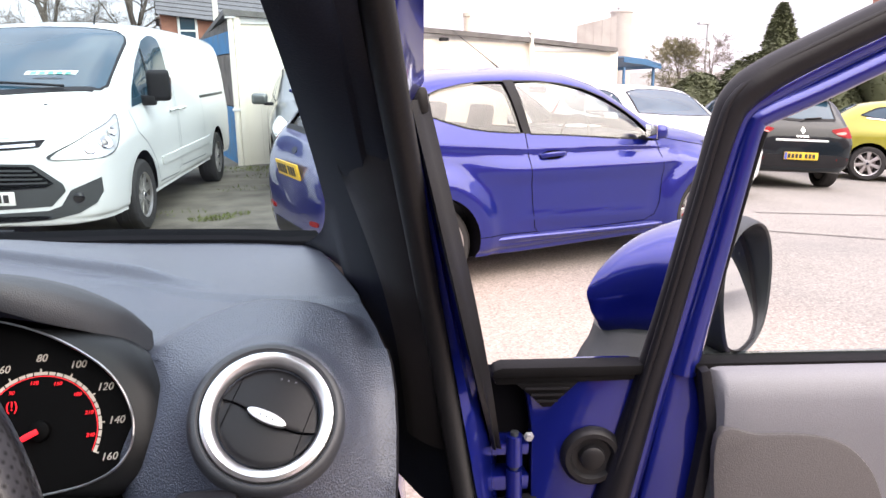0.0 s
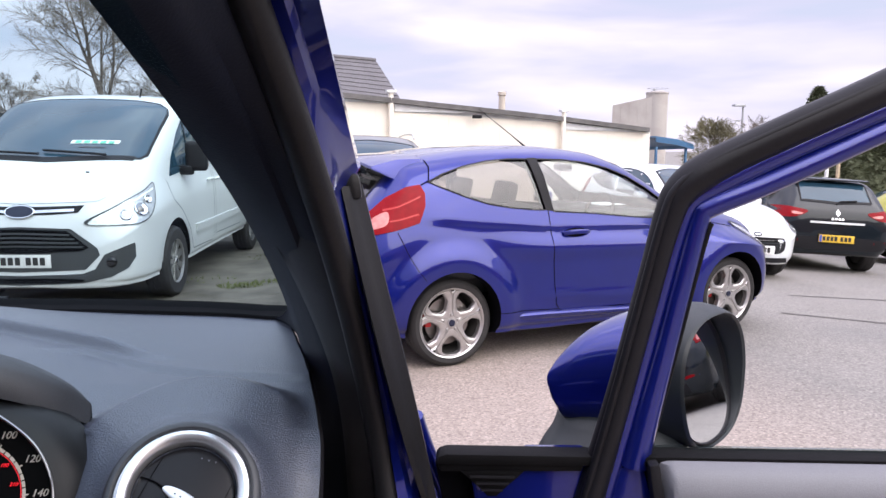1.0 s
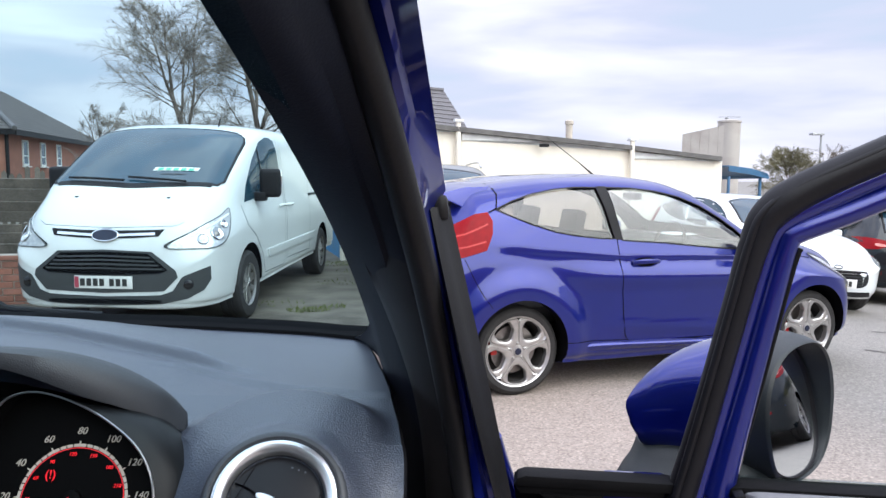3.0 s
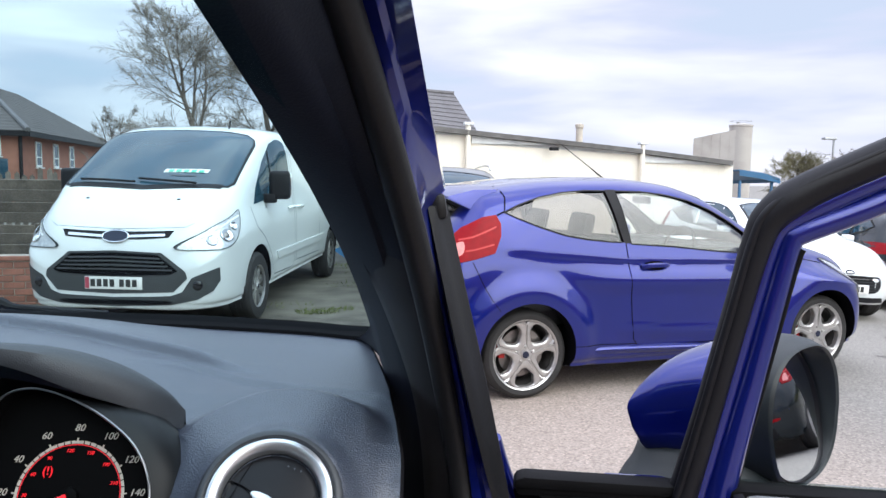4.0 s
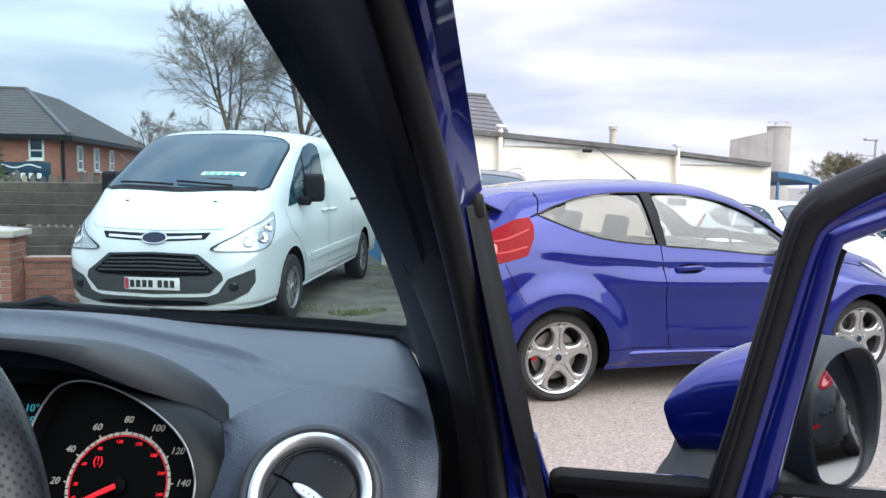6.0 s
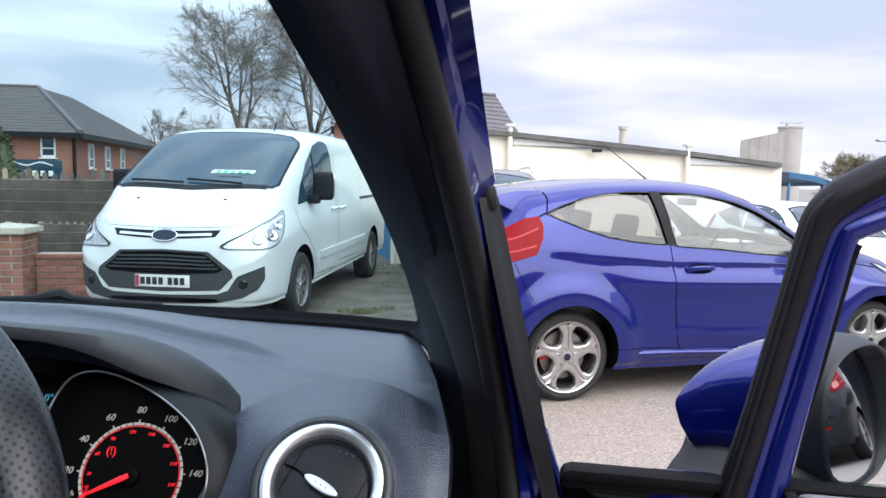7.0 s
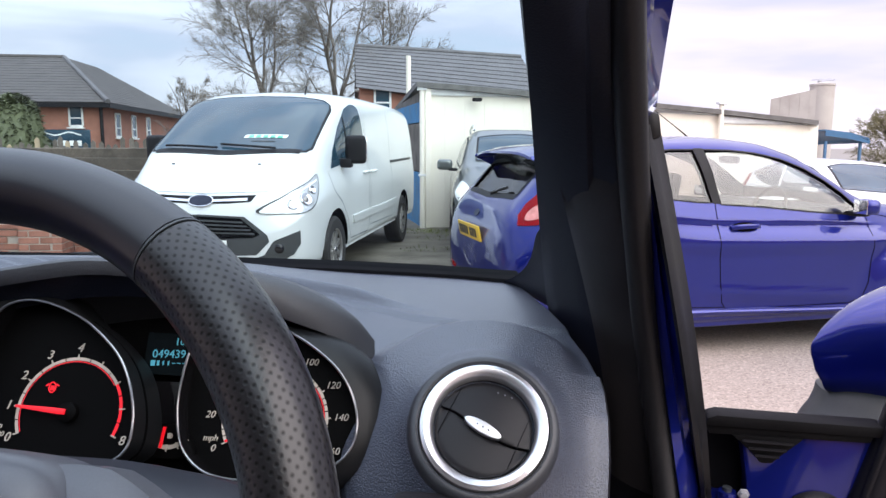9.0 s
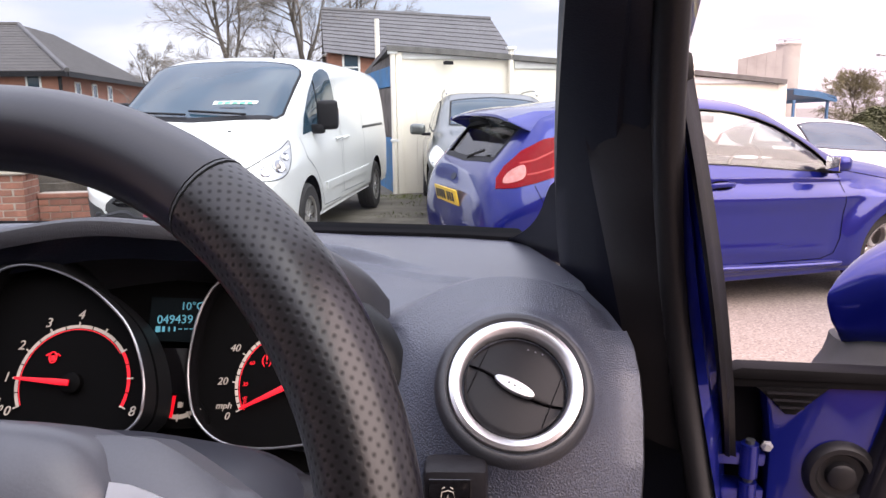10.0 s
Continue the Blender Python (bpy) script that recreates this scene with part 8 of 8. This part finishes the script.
part("pillar_foot", grid_bm([[a + Vector((0.02, 0.035, -0.004)), a, a.lerp(b, 0.35) + Vector((-0.004, -0.012, 0.004)) * math.sin(math.pi * k / 19), a.lerp(b, 0.7) + Vector((-0.003, -0.010, 0.003)) * math.sin(math.pi * k / 19), b] for k, (a, b) in enumerate(zip(rim_, inner_))]), PILLAR, pil)
blue_rows = []
for z in np.linspace(0.93, 1.72, 46):
    b = along(PB, z)
    c = along(SL, z) if z < 1.425 else along(BR, z)
    away = (Vector((b.x, b.y, 0)) - EYE).normalized()
    blue_rows.append([b + away * 0.03, b + away * 0.008, toward((b + away * 0.008).lerp(c, 0.40), 0.003), (b + away * 0.008).lerp(c, 0.55) + away * 0.006, c + away * 0.004, c + away * 0.06])
post_ = part("painted_pillar", grid_bm(blue_rows), BLUE, own, "glossy blue painted door pillar")
part("pillar_bolt", lathe_bm([(0.0, 0.004), (0.006, 0.003), (0.007, 0.0)], 16, Matrix.Translation((0.200, 0.672, 1.091)) @ Vector((-0.3, -0.95, 0)).to_track_quat("Z", "Y").to_matrix().to_4x4()), BLUE, post_)
strip_rows = []
for z in np.linspace(1.06, 1.425, 30):
    a, b = along(SL, z) + Vector((-0.004, 0, 0)), along(SR, z)
    strip_rows.append([a + Vector((0.01, 0.02, 0)), a, toward(a.lerp(b, 0.12), 0.010), toward(a.lerp(b, 0.45), 0.011), toward(a.lerp(b, 0.55), 0.005), toward(b, 0.004), b + Vector((0.004, 0.02, 0))])
ws_ = part("weatherstrip", grid_bm(strip_rows, close_v=True), RUBBER, own, "worn black rubber weatherstrip")
part("strip_end", box_bm(0.013, 0.018, 0.022, pose(0.142, 0.629, 1.424, 0, -8, -10), 0.005), RUBBER, ws_)
part("wing_edge", tube_bm(spline([(0.30, 0.80, 1.00), (0.262, 0.775, 1.09), (0.245, 0.765, 1.13), (0.232, 0.755, 1.165)], 14), 0.010, 10), BLUE, own)

# open door
D0 = Vector((0.437, 0.626, 0))
DOOR = frame_m(D0, (0.94, -0.34, 0), (0.34, 0.94, 0))
door = part("driver_door", prism_bm([(-0.205, 0.45), (0.95, 0.45), (0.95, 1.05), (0.0, 1.075), (-0.205, 1.06)], 0.03, 0.115), BLUE, own, "open driver's door with grey trim panel", at=DOOR)


def door_tube(path, rad, sides=14, flat=1.0):
    return tube_bm(spline([(x, y, z) for x, y, z in path], 60), [float(v) for v in np.interp(np.linspace(0, 1, 60), np.linspace(0, 1, len(rad)), rad)], sides, flat, up=(0, 1, 0))


part("frame_seal", door_tube([(-0.1028, 0.0, 0.8992), (-0.0808, 0.0, 0.9842), (-0.0528, 0.0, 1.0992), (-0.0278, 0.0, 1.2042), (-0.0028, 0.0, 1.3162), (0.0137, 0.0, 1.3892), (0.0258, 0.0, 1.418), (0.0548, 0.0, 1.4407), (0.1102, 0.0, 1.4682), (0.1852, 0.0, 1.5032), (0.3202, 0.0, 1.5652), (0.5002, 0.0, 1.6252), (0.7502, 0.0, 1.6652)], [0.0221, 0.0195, 0.0149, 0.0132, 0.0132, 0.0153, 0.0178, 0.0166, 0.0166, 0.0174, 0.0169, 0.0169]), FRAMESEAL, door, "thick black rubber seal")
part("seal_lip", door_tube([(-0.1103, -0.0115, 0.9032), (-0.0883, -0.0115, 0.9882), (-0.0603, -0.0115, 1.1032), (-0.0353, -0.0115, 1.2082), (-0.0103, -0.0115, 1.3202), (0.0062, -0.0115, 1.3932), (0.0183, -0.0115, 1.422), (0.0473, -0.0115, 1.4447), (0.1027, -0.0115, 1.4722), (0.1777, -0.0115, 1.5072), (0.3127, -0.0115, 1.5692), (0.4927, -0.0115, 1.6292), (0.7427, -0.0115, 1.6692)], [0.0042, 0.0036, 0.0034]), FRAMESEAL, door)
part("frame_flange", door_tube([(-0.061, 0.006, 0.985), (-0.037, 0.006, 1.1), (-0.013, 0.006, 1.205), (0.011, 0.006, 1.315), (0.027, 0.006, 1.385), (0.038, 0.006, 1.408), (0.061, 0.006, 1.423), (0.111, 0.006, 1.449), (0.186, 0.006, 1.484), (0.321, 0.006, 1.545)], [0.012, 0.0115, 0.0105, 0.0105, 0.0115, 0.012, 0.012, 0.012]), BLUE, door)
part("window_frame", door_tube([(-0.009, 0.006, 1.135), (0.002, 0.006, 1.19), (0.015, 0.006, 1.25), (0.035, 0.006, 1.3479), (0.045, 0.006, 1.3914), (0.053, 0.006, 1.4012), (0.101, 0.006, 1.4215), (0.166, 0.006, 1.4515), (0.216, 0.006, 1.4755), (0.341, 0.006, 1.534), (0.521, 0.006, 1.589), (0.751, 0.006, 1.624)], [0.0165, 0.015, 0.013, 0.012, 0.0125, 0.012, 0.0115, 0.0115, 0.0115, 0.0125]), BLUE, door, "blue painted window frame")
part("glass_run", door_tube([(0.003, 0.004, 1.138), (0.0135, 0.004, 1.19), (0.0265, 0.004, 1.25), (0.046, 0.004, 1.346), (0.0535, 0.004, 1.378), (0.0565, 0.004, 1.386)], [0.0055, 0.0045, 0.004]), LEDGE, door)
part("frame_foot", prism_bm([(-0.085, 0.80), (-0.050, 0.98), (-0.024, 1.135), (0.0, 1.142), (0.012, 1.10), (0.012, 0.80)], -0.004, 0.03, "y", 0.006), BLUE, door)
part("waist_seal", prism_bm([(-0.002, 1.138), (0.90, 1.138), (0.90, 1.149), (-0.002, 1.149)], -0.008, 0.02, "y", 0.003), LEDGE, door)
panel_rows = []
for x in np.r_[np.linspace(0.010, 0.03, 5), np.linspace(0.06, 0.92, 20)]:
    e = min(1.0, (x - 0.006) / 0.02)
    panel_rows.append([Vector((x + dx * (1 - e), y * e - 0.0, z)) for y, z, dx in ((-0.004, 1.147, 0), (-0.016, 1.143, 0), (-0.026, 1.132, 0.003), (-0.032, 1.115, 0.006), (-0.035, 1.085, 0.009), (-0.033, 1.04, 0.008), (-0.030, 0.98, 0.004), (-0.030, 0.80, 0), (-0.030, 0.50, 0))])
pn = part("door_panel", grid_bm(panel_rows), DOORTRIM, door, "grained grey plastic door panel")
pk = smooth_poly([(0.016, 1.080), (0.060, 1.083), (0.112, 1.081), (0.150, 1.069), (0.178, 1.043), (0.194, 1.012), (0.204, 0.978), (0.215, 0.90), (0.22, 0.82), (0.12, 0.80), (0.03, 0.82), (0.024, 0.95)], 60)
part("door_pocket", prism_bm(pk, -0.040, -0.028, "y", 0.003), DOORDARK, pn, "dark textured pull pocket")
part("panel_edge", prism_bm([(0.002, 1.145), (0.012, 1.147), (0.024, 1.085), (0.014, 0.985), (0.012, 0.80), (-0.004, 0.80), (0.0, 0.985), (0.012, 1.083)], -0.022, 0.012, "y", 0.002), PLASTIC, pn)
part("inner_skin", prism_bm([(-0.176, 1.128), (-0.168, 1.075), (-0.166, 0.80), (-0.045, 0.80), (-0.050, 1.00), (-0.052, 1.137), (-0.115, 1.137), (-0.132, 1.118), (-0.150, 1.104), (-0.165, 1.112)], 0.0, 0.05, "y", 0.004), BLUE, door, "blue painted door shell")
part("shell_edge", prism_bm([(-0.213, 1.125), (-0.176, 1.128), (-0.168, 1.075), (-0.166, 0.80), (-0.19, 0.80), (-0.205, 1.08)], 0.025, 0.06, "y", 0.003), VOID, door)
lg = part("ledge_seal", prism_bm([(-0.212, 1.137), (-0.052, 1.138), (-0.052, 1.149), (-0.200, 1.149), (-0.209, 1.146)], -0.010, 0.016, "y", 0.003), LEDGE, door, "black rubber ledge on the door's front end")
part("ledge_lip", prism_bm([(-0.206, 1.128), (-0.062, 1.131), (-0.060, 1.1375), (-0.21, 1.1365)], -0.006, 0.012, "y", 0.002), LEDGE, lg)
part("ledge_tab", prism_bm([(-0.186, 1.130), (-0.120, 1.131), (-0.142, 1.110), (-0.148, 1.103), (-0.158, 1.103), (-0.164, 1.110)], -0.008, 0.004, "y", 0.002), LEDGE, lg)
for k in range(3):
    part("tab_rib", box_bm(0.046 - 0.012 * k, 0.003, 0.002, pose(-0.153, -0.009, 1.125 - 0.007 * k)), PLASTIC, lg)
facing = pose(0, 0, 0, 90, 0, 0)
gm = part("grommet", lathe_bm([(0.0, 0.012), (0.010, 0.012), (0.013, 0.010), (0.014, 0.004), (0.021, 0.005), (0.024, 0.010), (0.029, 0.010), (0.033, 0.006), (0.034, -0.002)], 40, pose(-0.103, 0.0, 1.043) @ facing), RUBBER, door, "round black rubber grommet")
for z, h in ((1.052, 0.014), (1.012, 0.018)):
    hg = part("hinge", joined(box_bm(0.050, 0.030, h, pose(-0.196, 0.012, z, 0, 6, 12), 0.004), lathe_bm([(0.0, 0.017), (0.0085, 0.017), (0.009, -0.017), (0.0, -0.017)], 16, pose(-0.186, -0.002, z))), BLUE, door, "blue painted door hinge")
    part("hinge_pin", lathe_bm([(0.0, 0.022), (0.0045, 0.021), (0.005, -0.022), (0.0, -0.022)], 12, pose(-0.186, -0.002, z)), DARKGREY, hg)
part("hinge_bolt", lathe_bm([(0.0, 0.005), (0.0035, 0.005), (0.004, 0.002), (0.0055, 0.0015), (0.006, 0.0)], 6, pose(-0.171, -0.004, 1.068) @ facing), STEEL, door, "bright steel bolt")
part("check_strap", box_bm(0.05, 0.02, 0.012, pose(-0.185, 0.0, 0.985, 0, -8, 0), 0.003), PLASTIC, door)
gl = part("door_glass", prism_bm([(0.01, 1.10), (0.88, 1.10), (0.88, 1.152), (0.01, 1.152)], 0.012, 0.016), GLASS, door)

# door mirror
MIR = frame_m(Vector((0.405, 0.780, 0)), (0.94, -0.34, 0), (0.34, 0.94, 0))
# the glass looks along FACE; its plane starts at MIRROR_AT and runs along ACROSS
MIRROR_AT = Vector((0.525, 0.690, 0))
FACE_YAW = radians(-60.6)
FACE, ACROSS = Vector((math.cos(FACE_YAW), math.sin(FACE_YAW), 0)), Vector((-math.sin(FACE_YAW), math.cos(FACE_YAW), 0))
RIM_C = Vector((0.100, 1.178))


def mirror_ring(left, right, low, high, deep, skew, n=64):
    """A rounded outline across the housing, deep behind the rim; skew leans its lower end."""
    ring = []
    for k in range(n):
        a = 2 * math.pi * k / n
        c, q = math.cos(a), math.sin(a)
        px, pz = math.copysign(abs(c) ** 0.82, c), math.copysign(abs(q) ** (0.80 if q > 0 else 0.55), q)
        u = (left + right) / 2 + (right - left) / 2 * px * (1 - 0.16 * max(0.0, -pz)) + skew * (pz - 0.2)
        ring.append(MIRROR_AT + ACROSS * u - FACE * deep + Vector((0, 0, (low + high) / 2 + (high - low) / 2 * pz)))
    return ring


#                left    right   low    high   deep   skew
MIRROR_SHELL = [(0.000, 0.196, 1.086, 1.262, 0.000, -0.016),
                (-0.003, 0.199, 1.087, 1.266, 0.012, -0.016),
                (-0.010, 0.199, 1.090, 1.268, 0.030, -0.014),
                (-0.020, 0.195, 1.096, 1.267, 0.050, -0.012),
                (-0.030, 0.186, 1.100, 1.263, 0.072, -0.009),
                (-0.040, 0.170, 1.106, 1.256, 0.092, -0.006),
                (-0.048, 0.148, 1.110, 1.248, 0.108, -0.003),
                (-0.054, 0.120, 1.113, 1.238, 0.120, 0.0),
                (-0.057, 0.085, 1.120, 1.226, 0.129, 0.0),
                (-0.060, 0.040, 1.142, 1.212, 0.135, 0.0),
                (-0.061, -0.015, 1.168, 1.196, 0.138, 0.0)]
shell_rows = [mirror_ring(*r) for r in MIRROR_SHELL]
bm_grey, bm_blue = grid_bm(shell_rows[:4], close_v=True), grid_bm([[q + Vector((0, 0, 0)) for q in row] for row in shell_rows[3:]], close_v=True)
mirror_ob = part("door_mirror", bm_blue, BLUE, own, "blue door mirror with a dark grey housing")
part("mirror_housing", bm_grey, HOUSING, mirror_ob, "dark grey housing")
part("housing_seam", tube_bm(shell_rows[3], 0.0012, 6, closed=True), VOID, mirror_ob)


GLASS_TILT = math.tan(radians(12.3))


def ring_at(grow, out, right=0.0, tilt=0.0):
    """The rim's outline drawn in towards its middle, out in front of the rim's plane; tilt leans it back."""
    mid = MIRROR_AT + ACROSS * RIM_C[0] + Vector((0, 0, RIM_C[1]))
    ring = []
    for p in shell_rows[0]:
        q = (p - mid) * grow
        q -= ACROSS * (right * max(0.0, q.dot(ACROSS)))
        ring.append(mid + q + FACE * (out - tilt * q.z))
    return ring


part("housing_rim", grid_bm([ring_at(1.0, 0.0), ring_at(0.985, 0.003, 0.0), ring_at(0.97, 0.004, 0.015), ring_at(0.95, 0.002, 0.05), ring_at(0.94, -0.006, 0.09), ring_at(0.93, -0.045, 0.12)], close_v=True), HOUSING, mirror_ob)
part("glass_surround", grid_bm([ring_at(0.935, -0.026, 0.12, GLASS_TILT), ring_at(0.925, -0.0165, 0.125, GLASS_TILT), ring_at(0.905, -0.0155, 0.13, GLASS_TILT), ring_at(0.895, -0.019, 0.13, GLASS_TILT)], close_v=True), PLASTIC, mirror_ob)
part("mirror_glass", grid_bm([ring_at(0.91, -0.026, 0.13, GLASS_TILT), ring_at(0.91, -0.0185, 0.13, GLASS_TILT), ring_at(0.4, -0.0184, 0.13, GLASS_TILT), ring_at(0.01, -0.0184, 0.13, GLASS_TILT)], close_v=True), MIRROR, mirror_ob, "clear mirror glass", smooth=False)
foot_rows = []
for z, l, r, y0, y1 in ((1.136, 0.030, 0.150, 0.004, 0.070), (1.131, 0.019, 0.155, -0.006, 0.075), (1.122, 0.016, 0.160, -0.012, 0.072), (1.110, 0.010, 0.166, -0.022, 0.07), (1.099, 0.001, 0.172, -0.035, 0.07), (1.085, -0.008, 0.18, -0.05, 0.07), (1.04, -0.012, 0.19, -0.06, 0.07)):
    foot_rows.append([Vector((a, b, z)) for a, b in ellipse((l + r) / 2, (y0 + y1) / 2, (r - l) / 2, (y1 - y0) / 2, 36, 3.0)])
part("mirror_foot", grid_bm(foot_rows, close_v=True), HOUSING, mirror_ob, "dark grey mirror foot", at=MIR)

# windscreen, wiper, roof and plain shell that closes the cabin
scr_rows = []
for f in np.linspace(0, 1, 10):
    row = []
    for x in np.linspace(-1.38, 0.175, 22):
        low = Vector((x, cowl_y(x) + 0.04, 1.205))
        xt = -0.15 - 1.02 * (0.175 - x) / 1.555
        high = Vector((xt, -0.16 + 0.2 * (-0.22 - xt) + 0.05 * (1 - ((x + 0.63) / 0.75) ** 2), 1.715))
        row.append(low.lerp(high, f) + Vector((0, 0.03, 0.03)) * math.sin(math.pi * f))
    scr_rows.append(row)
sc = part("windscreen", grid_bm(scr_rows), SCREEN, own, "large curved windscreen")
sc.visible_shadow = False
part("wiper_arm", tube_bm(spline([(-0.66, 1.48, 1.198), (-0.525, 1.43, 1.210), (-0.485, 1.425, 1.217), (-0.452, 1.42, 1.209), (-0.30, 1.39, 1.199)], 18), [0.007] * 5 + [0.011] * 5 + [0.009] * 2 + [0.006] * 6, 8), PLASTIC, own)


def shell(name, u0, u1, v0, v1, z0, z1, m, label=""):
    """A plain box in the car's own axes: u to its right, v ahead, from the driver's wheel."""
    o = Vector((-0.3126, 0.3621, 0))
    bm = box_bm(u1 - u0, v1 - v0, z1 - z0, pose((u0 + u1) / 2, (v0 + v1) / 2, (z0 + z1) / 2), 0.03, 2)
    bmesh.ops.transform(bm, matrix=frame_m(o, RGT, FWD), verts=bm.verts)
    return part(name, bm, m, own, label)


BODY = frame_m(Vector((-0.3126, 0.3621, 0.0)) + RGT * -0.37 + FWD * -1.17, FWD, -RGT)


def half_body(name, keep_low, at, grow, lift_, label):
    """The hatchback's shell up to, or from, a cross-section, hollow, with its wheel openings."""
    body_ = part(name, press_flanks(hull_bm(hatch_stations(), 90, n=7)), [BLUE, VOID], own, label)
    panes = []
    if keep_low:
        skin = tree_of(body_)
        # tinted panes out of view, added to dim the light from behind
        side_pane = [(-0.15, 1.24), (0.14, 1.340), (0.50, 1.387), (0.71, 1.387), (0.76, 1.05), (0.45, 1.072), (0.10, 1.150)]
        panes = [part("rear_side_window", patch_bm(skin, side_pane, "y", q, -0.012, 0.0), PRIVACY, body_, "tinted glass") for q in (-1, 1)]
        panes.append(part("rear_window", patch_bm(skin, [(-0.55, -0.51), (-0.57, 0), (-0.55, 0.51), (-0.35, 0.53), (-0.32, 0), (-0.35, -0.53)], "z", 1, -0.012, 0.0), PRIVACY, body_, "tinted glass"))
    tools = [cutter(hull_bm(hatch_stations(), 40, 0.05, -0.50 if keep_low else 2.0, 1.98 if keep_low else 2.9, 0.42))]
    tools += [cylinder_cutter(0.0 if keep_low else 2.489, 0.315, 0.338, q * 0.55, q * 1.2) for q in (-1, 1)]
    if keep_low:
        tools += [cutter(prism_bm([(-0.14, 1.235), (0.14, 1.333), (0.50, 1.38), (0.70, 1.38), (0.75, 1.055), (0.45, 1.078), (0.10, 1.155)], -1.2, 1.2), 1), cutter(prism_bm([(-0.545, -0.50), (-0.565, 0), (-0.545, 0.50), (-0.36, 0.52), (-0.33, 0), (-0.36, -0.52)], 0.93, 1.7, "z"), 1)]
    cut(body_, tools)
    bm = bmesh.new()
    bm.from_mesh(body_.data)
    bmesh.ops.bisect_plane(bm, geom=bm.verts[:] + bm.edges[:] + bm.faces[:], plane_co=(at, 0, 0), plane_no=(1, 0, 0), clear_outer=keep_low, clear_inner=not keep_low)
    for v in bm.verts:
        v.co.y *= grow[0]
        v.co.z = v.co.z * grow[1] + lift_
    bmesh.ops.transform(bm, matrix=BODY, verts=bm.verts)
    bm.to_mesh(body_.data)
    bm.free()
    for pane in panes:
        for v in pane.data.vertices:
            v.co = BODY @ Vector((v.co.x, v.co.y * grow[0], v.co.z * grow[1] + lift_))
    return body_


rear_body = half_body("rear_body", True, 0.66, (1.0, 1.03), 0.24, "blue rear body with side windows")
front_body = half_body("front_body", False, 2.10, (0.88, 0.85), 0.22, "blue bonnet and front wings")
shell("headliner", -0.80, 0.06, -1.00, -0.62, 1.668, 1.682, HEADLINER, "pale fabric headliner")
shell("floor_pan", -1.10, 0.42, -1.90, 1.60, 0.44, 0.56, PLASTIC)
shell("passenger_door", -1.18, -1.10, -0.50, 0.75, 0.50, 1.12, BLUE, "closed blue passenger door")
shell("right_sill", 0.36, 0.44, -0.60, 0.45, 0.44, 0.60, BLUE)
shell("rear_bench", -0.98, 0.24, -1.25, -0.95, 0.55, 1.16, SEAT)
# unseen seats; backrests and headrests are added to block light from behind
for nm, u in (("driver_seat", 0.0), ("passenger_seat", -0.74)):
    seat_ = shell(nm, u - 0.24, u + 0.24, -0.95, -0.50, 0.58, 0.78, SEAT, "dark cloth front seat")
    for nm2, a, v0, v1, z0, z1 in (("backrest", 0.23, -1.00, -0.88, 0.74, 1.36), ("headrest", 0.13, -1.00, -0.90, 1.38, 1.58)):
        back = shell(nm2, u - a, u + a, v0, v1, z0, z1, SEAT)
        back.parent = seat_
shell("scuttle", -1.04, 0.34, 0.78, 1.28, 0.86, 1.00, PLASTIC)
own_wheels = [(-1.02, 1.32), (0.28, 1.32), (-1.02, -1.17), (0.28, -1.17)]
for u, v in own_wheels:
    c = Vector((-0.3126, 0.3621, 0)) + RGT * u + FWD * v
    w = new("wheel", WHEEL_HATCH[0])
    w.parent = own
    w.matrix_basis = pose(c.x, c.y, ground_z(c.x, c.y) + 0.296, 0, 0, 90 + math.degrees(CAR_YAW) + (180 if u < -0.3 else 0))
    o = new("rim", WHEEL_HATCH[1])
    o.parent = w

brick_wall()
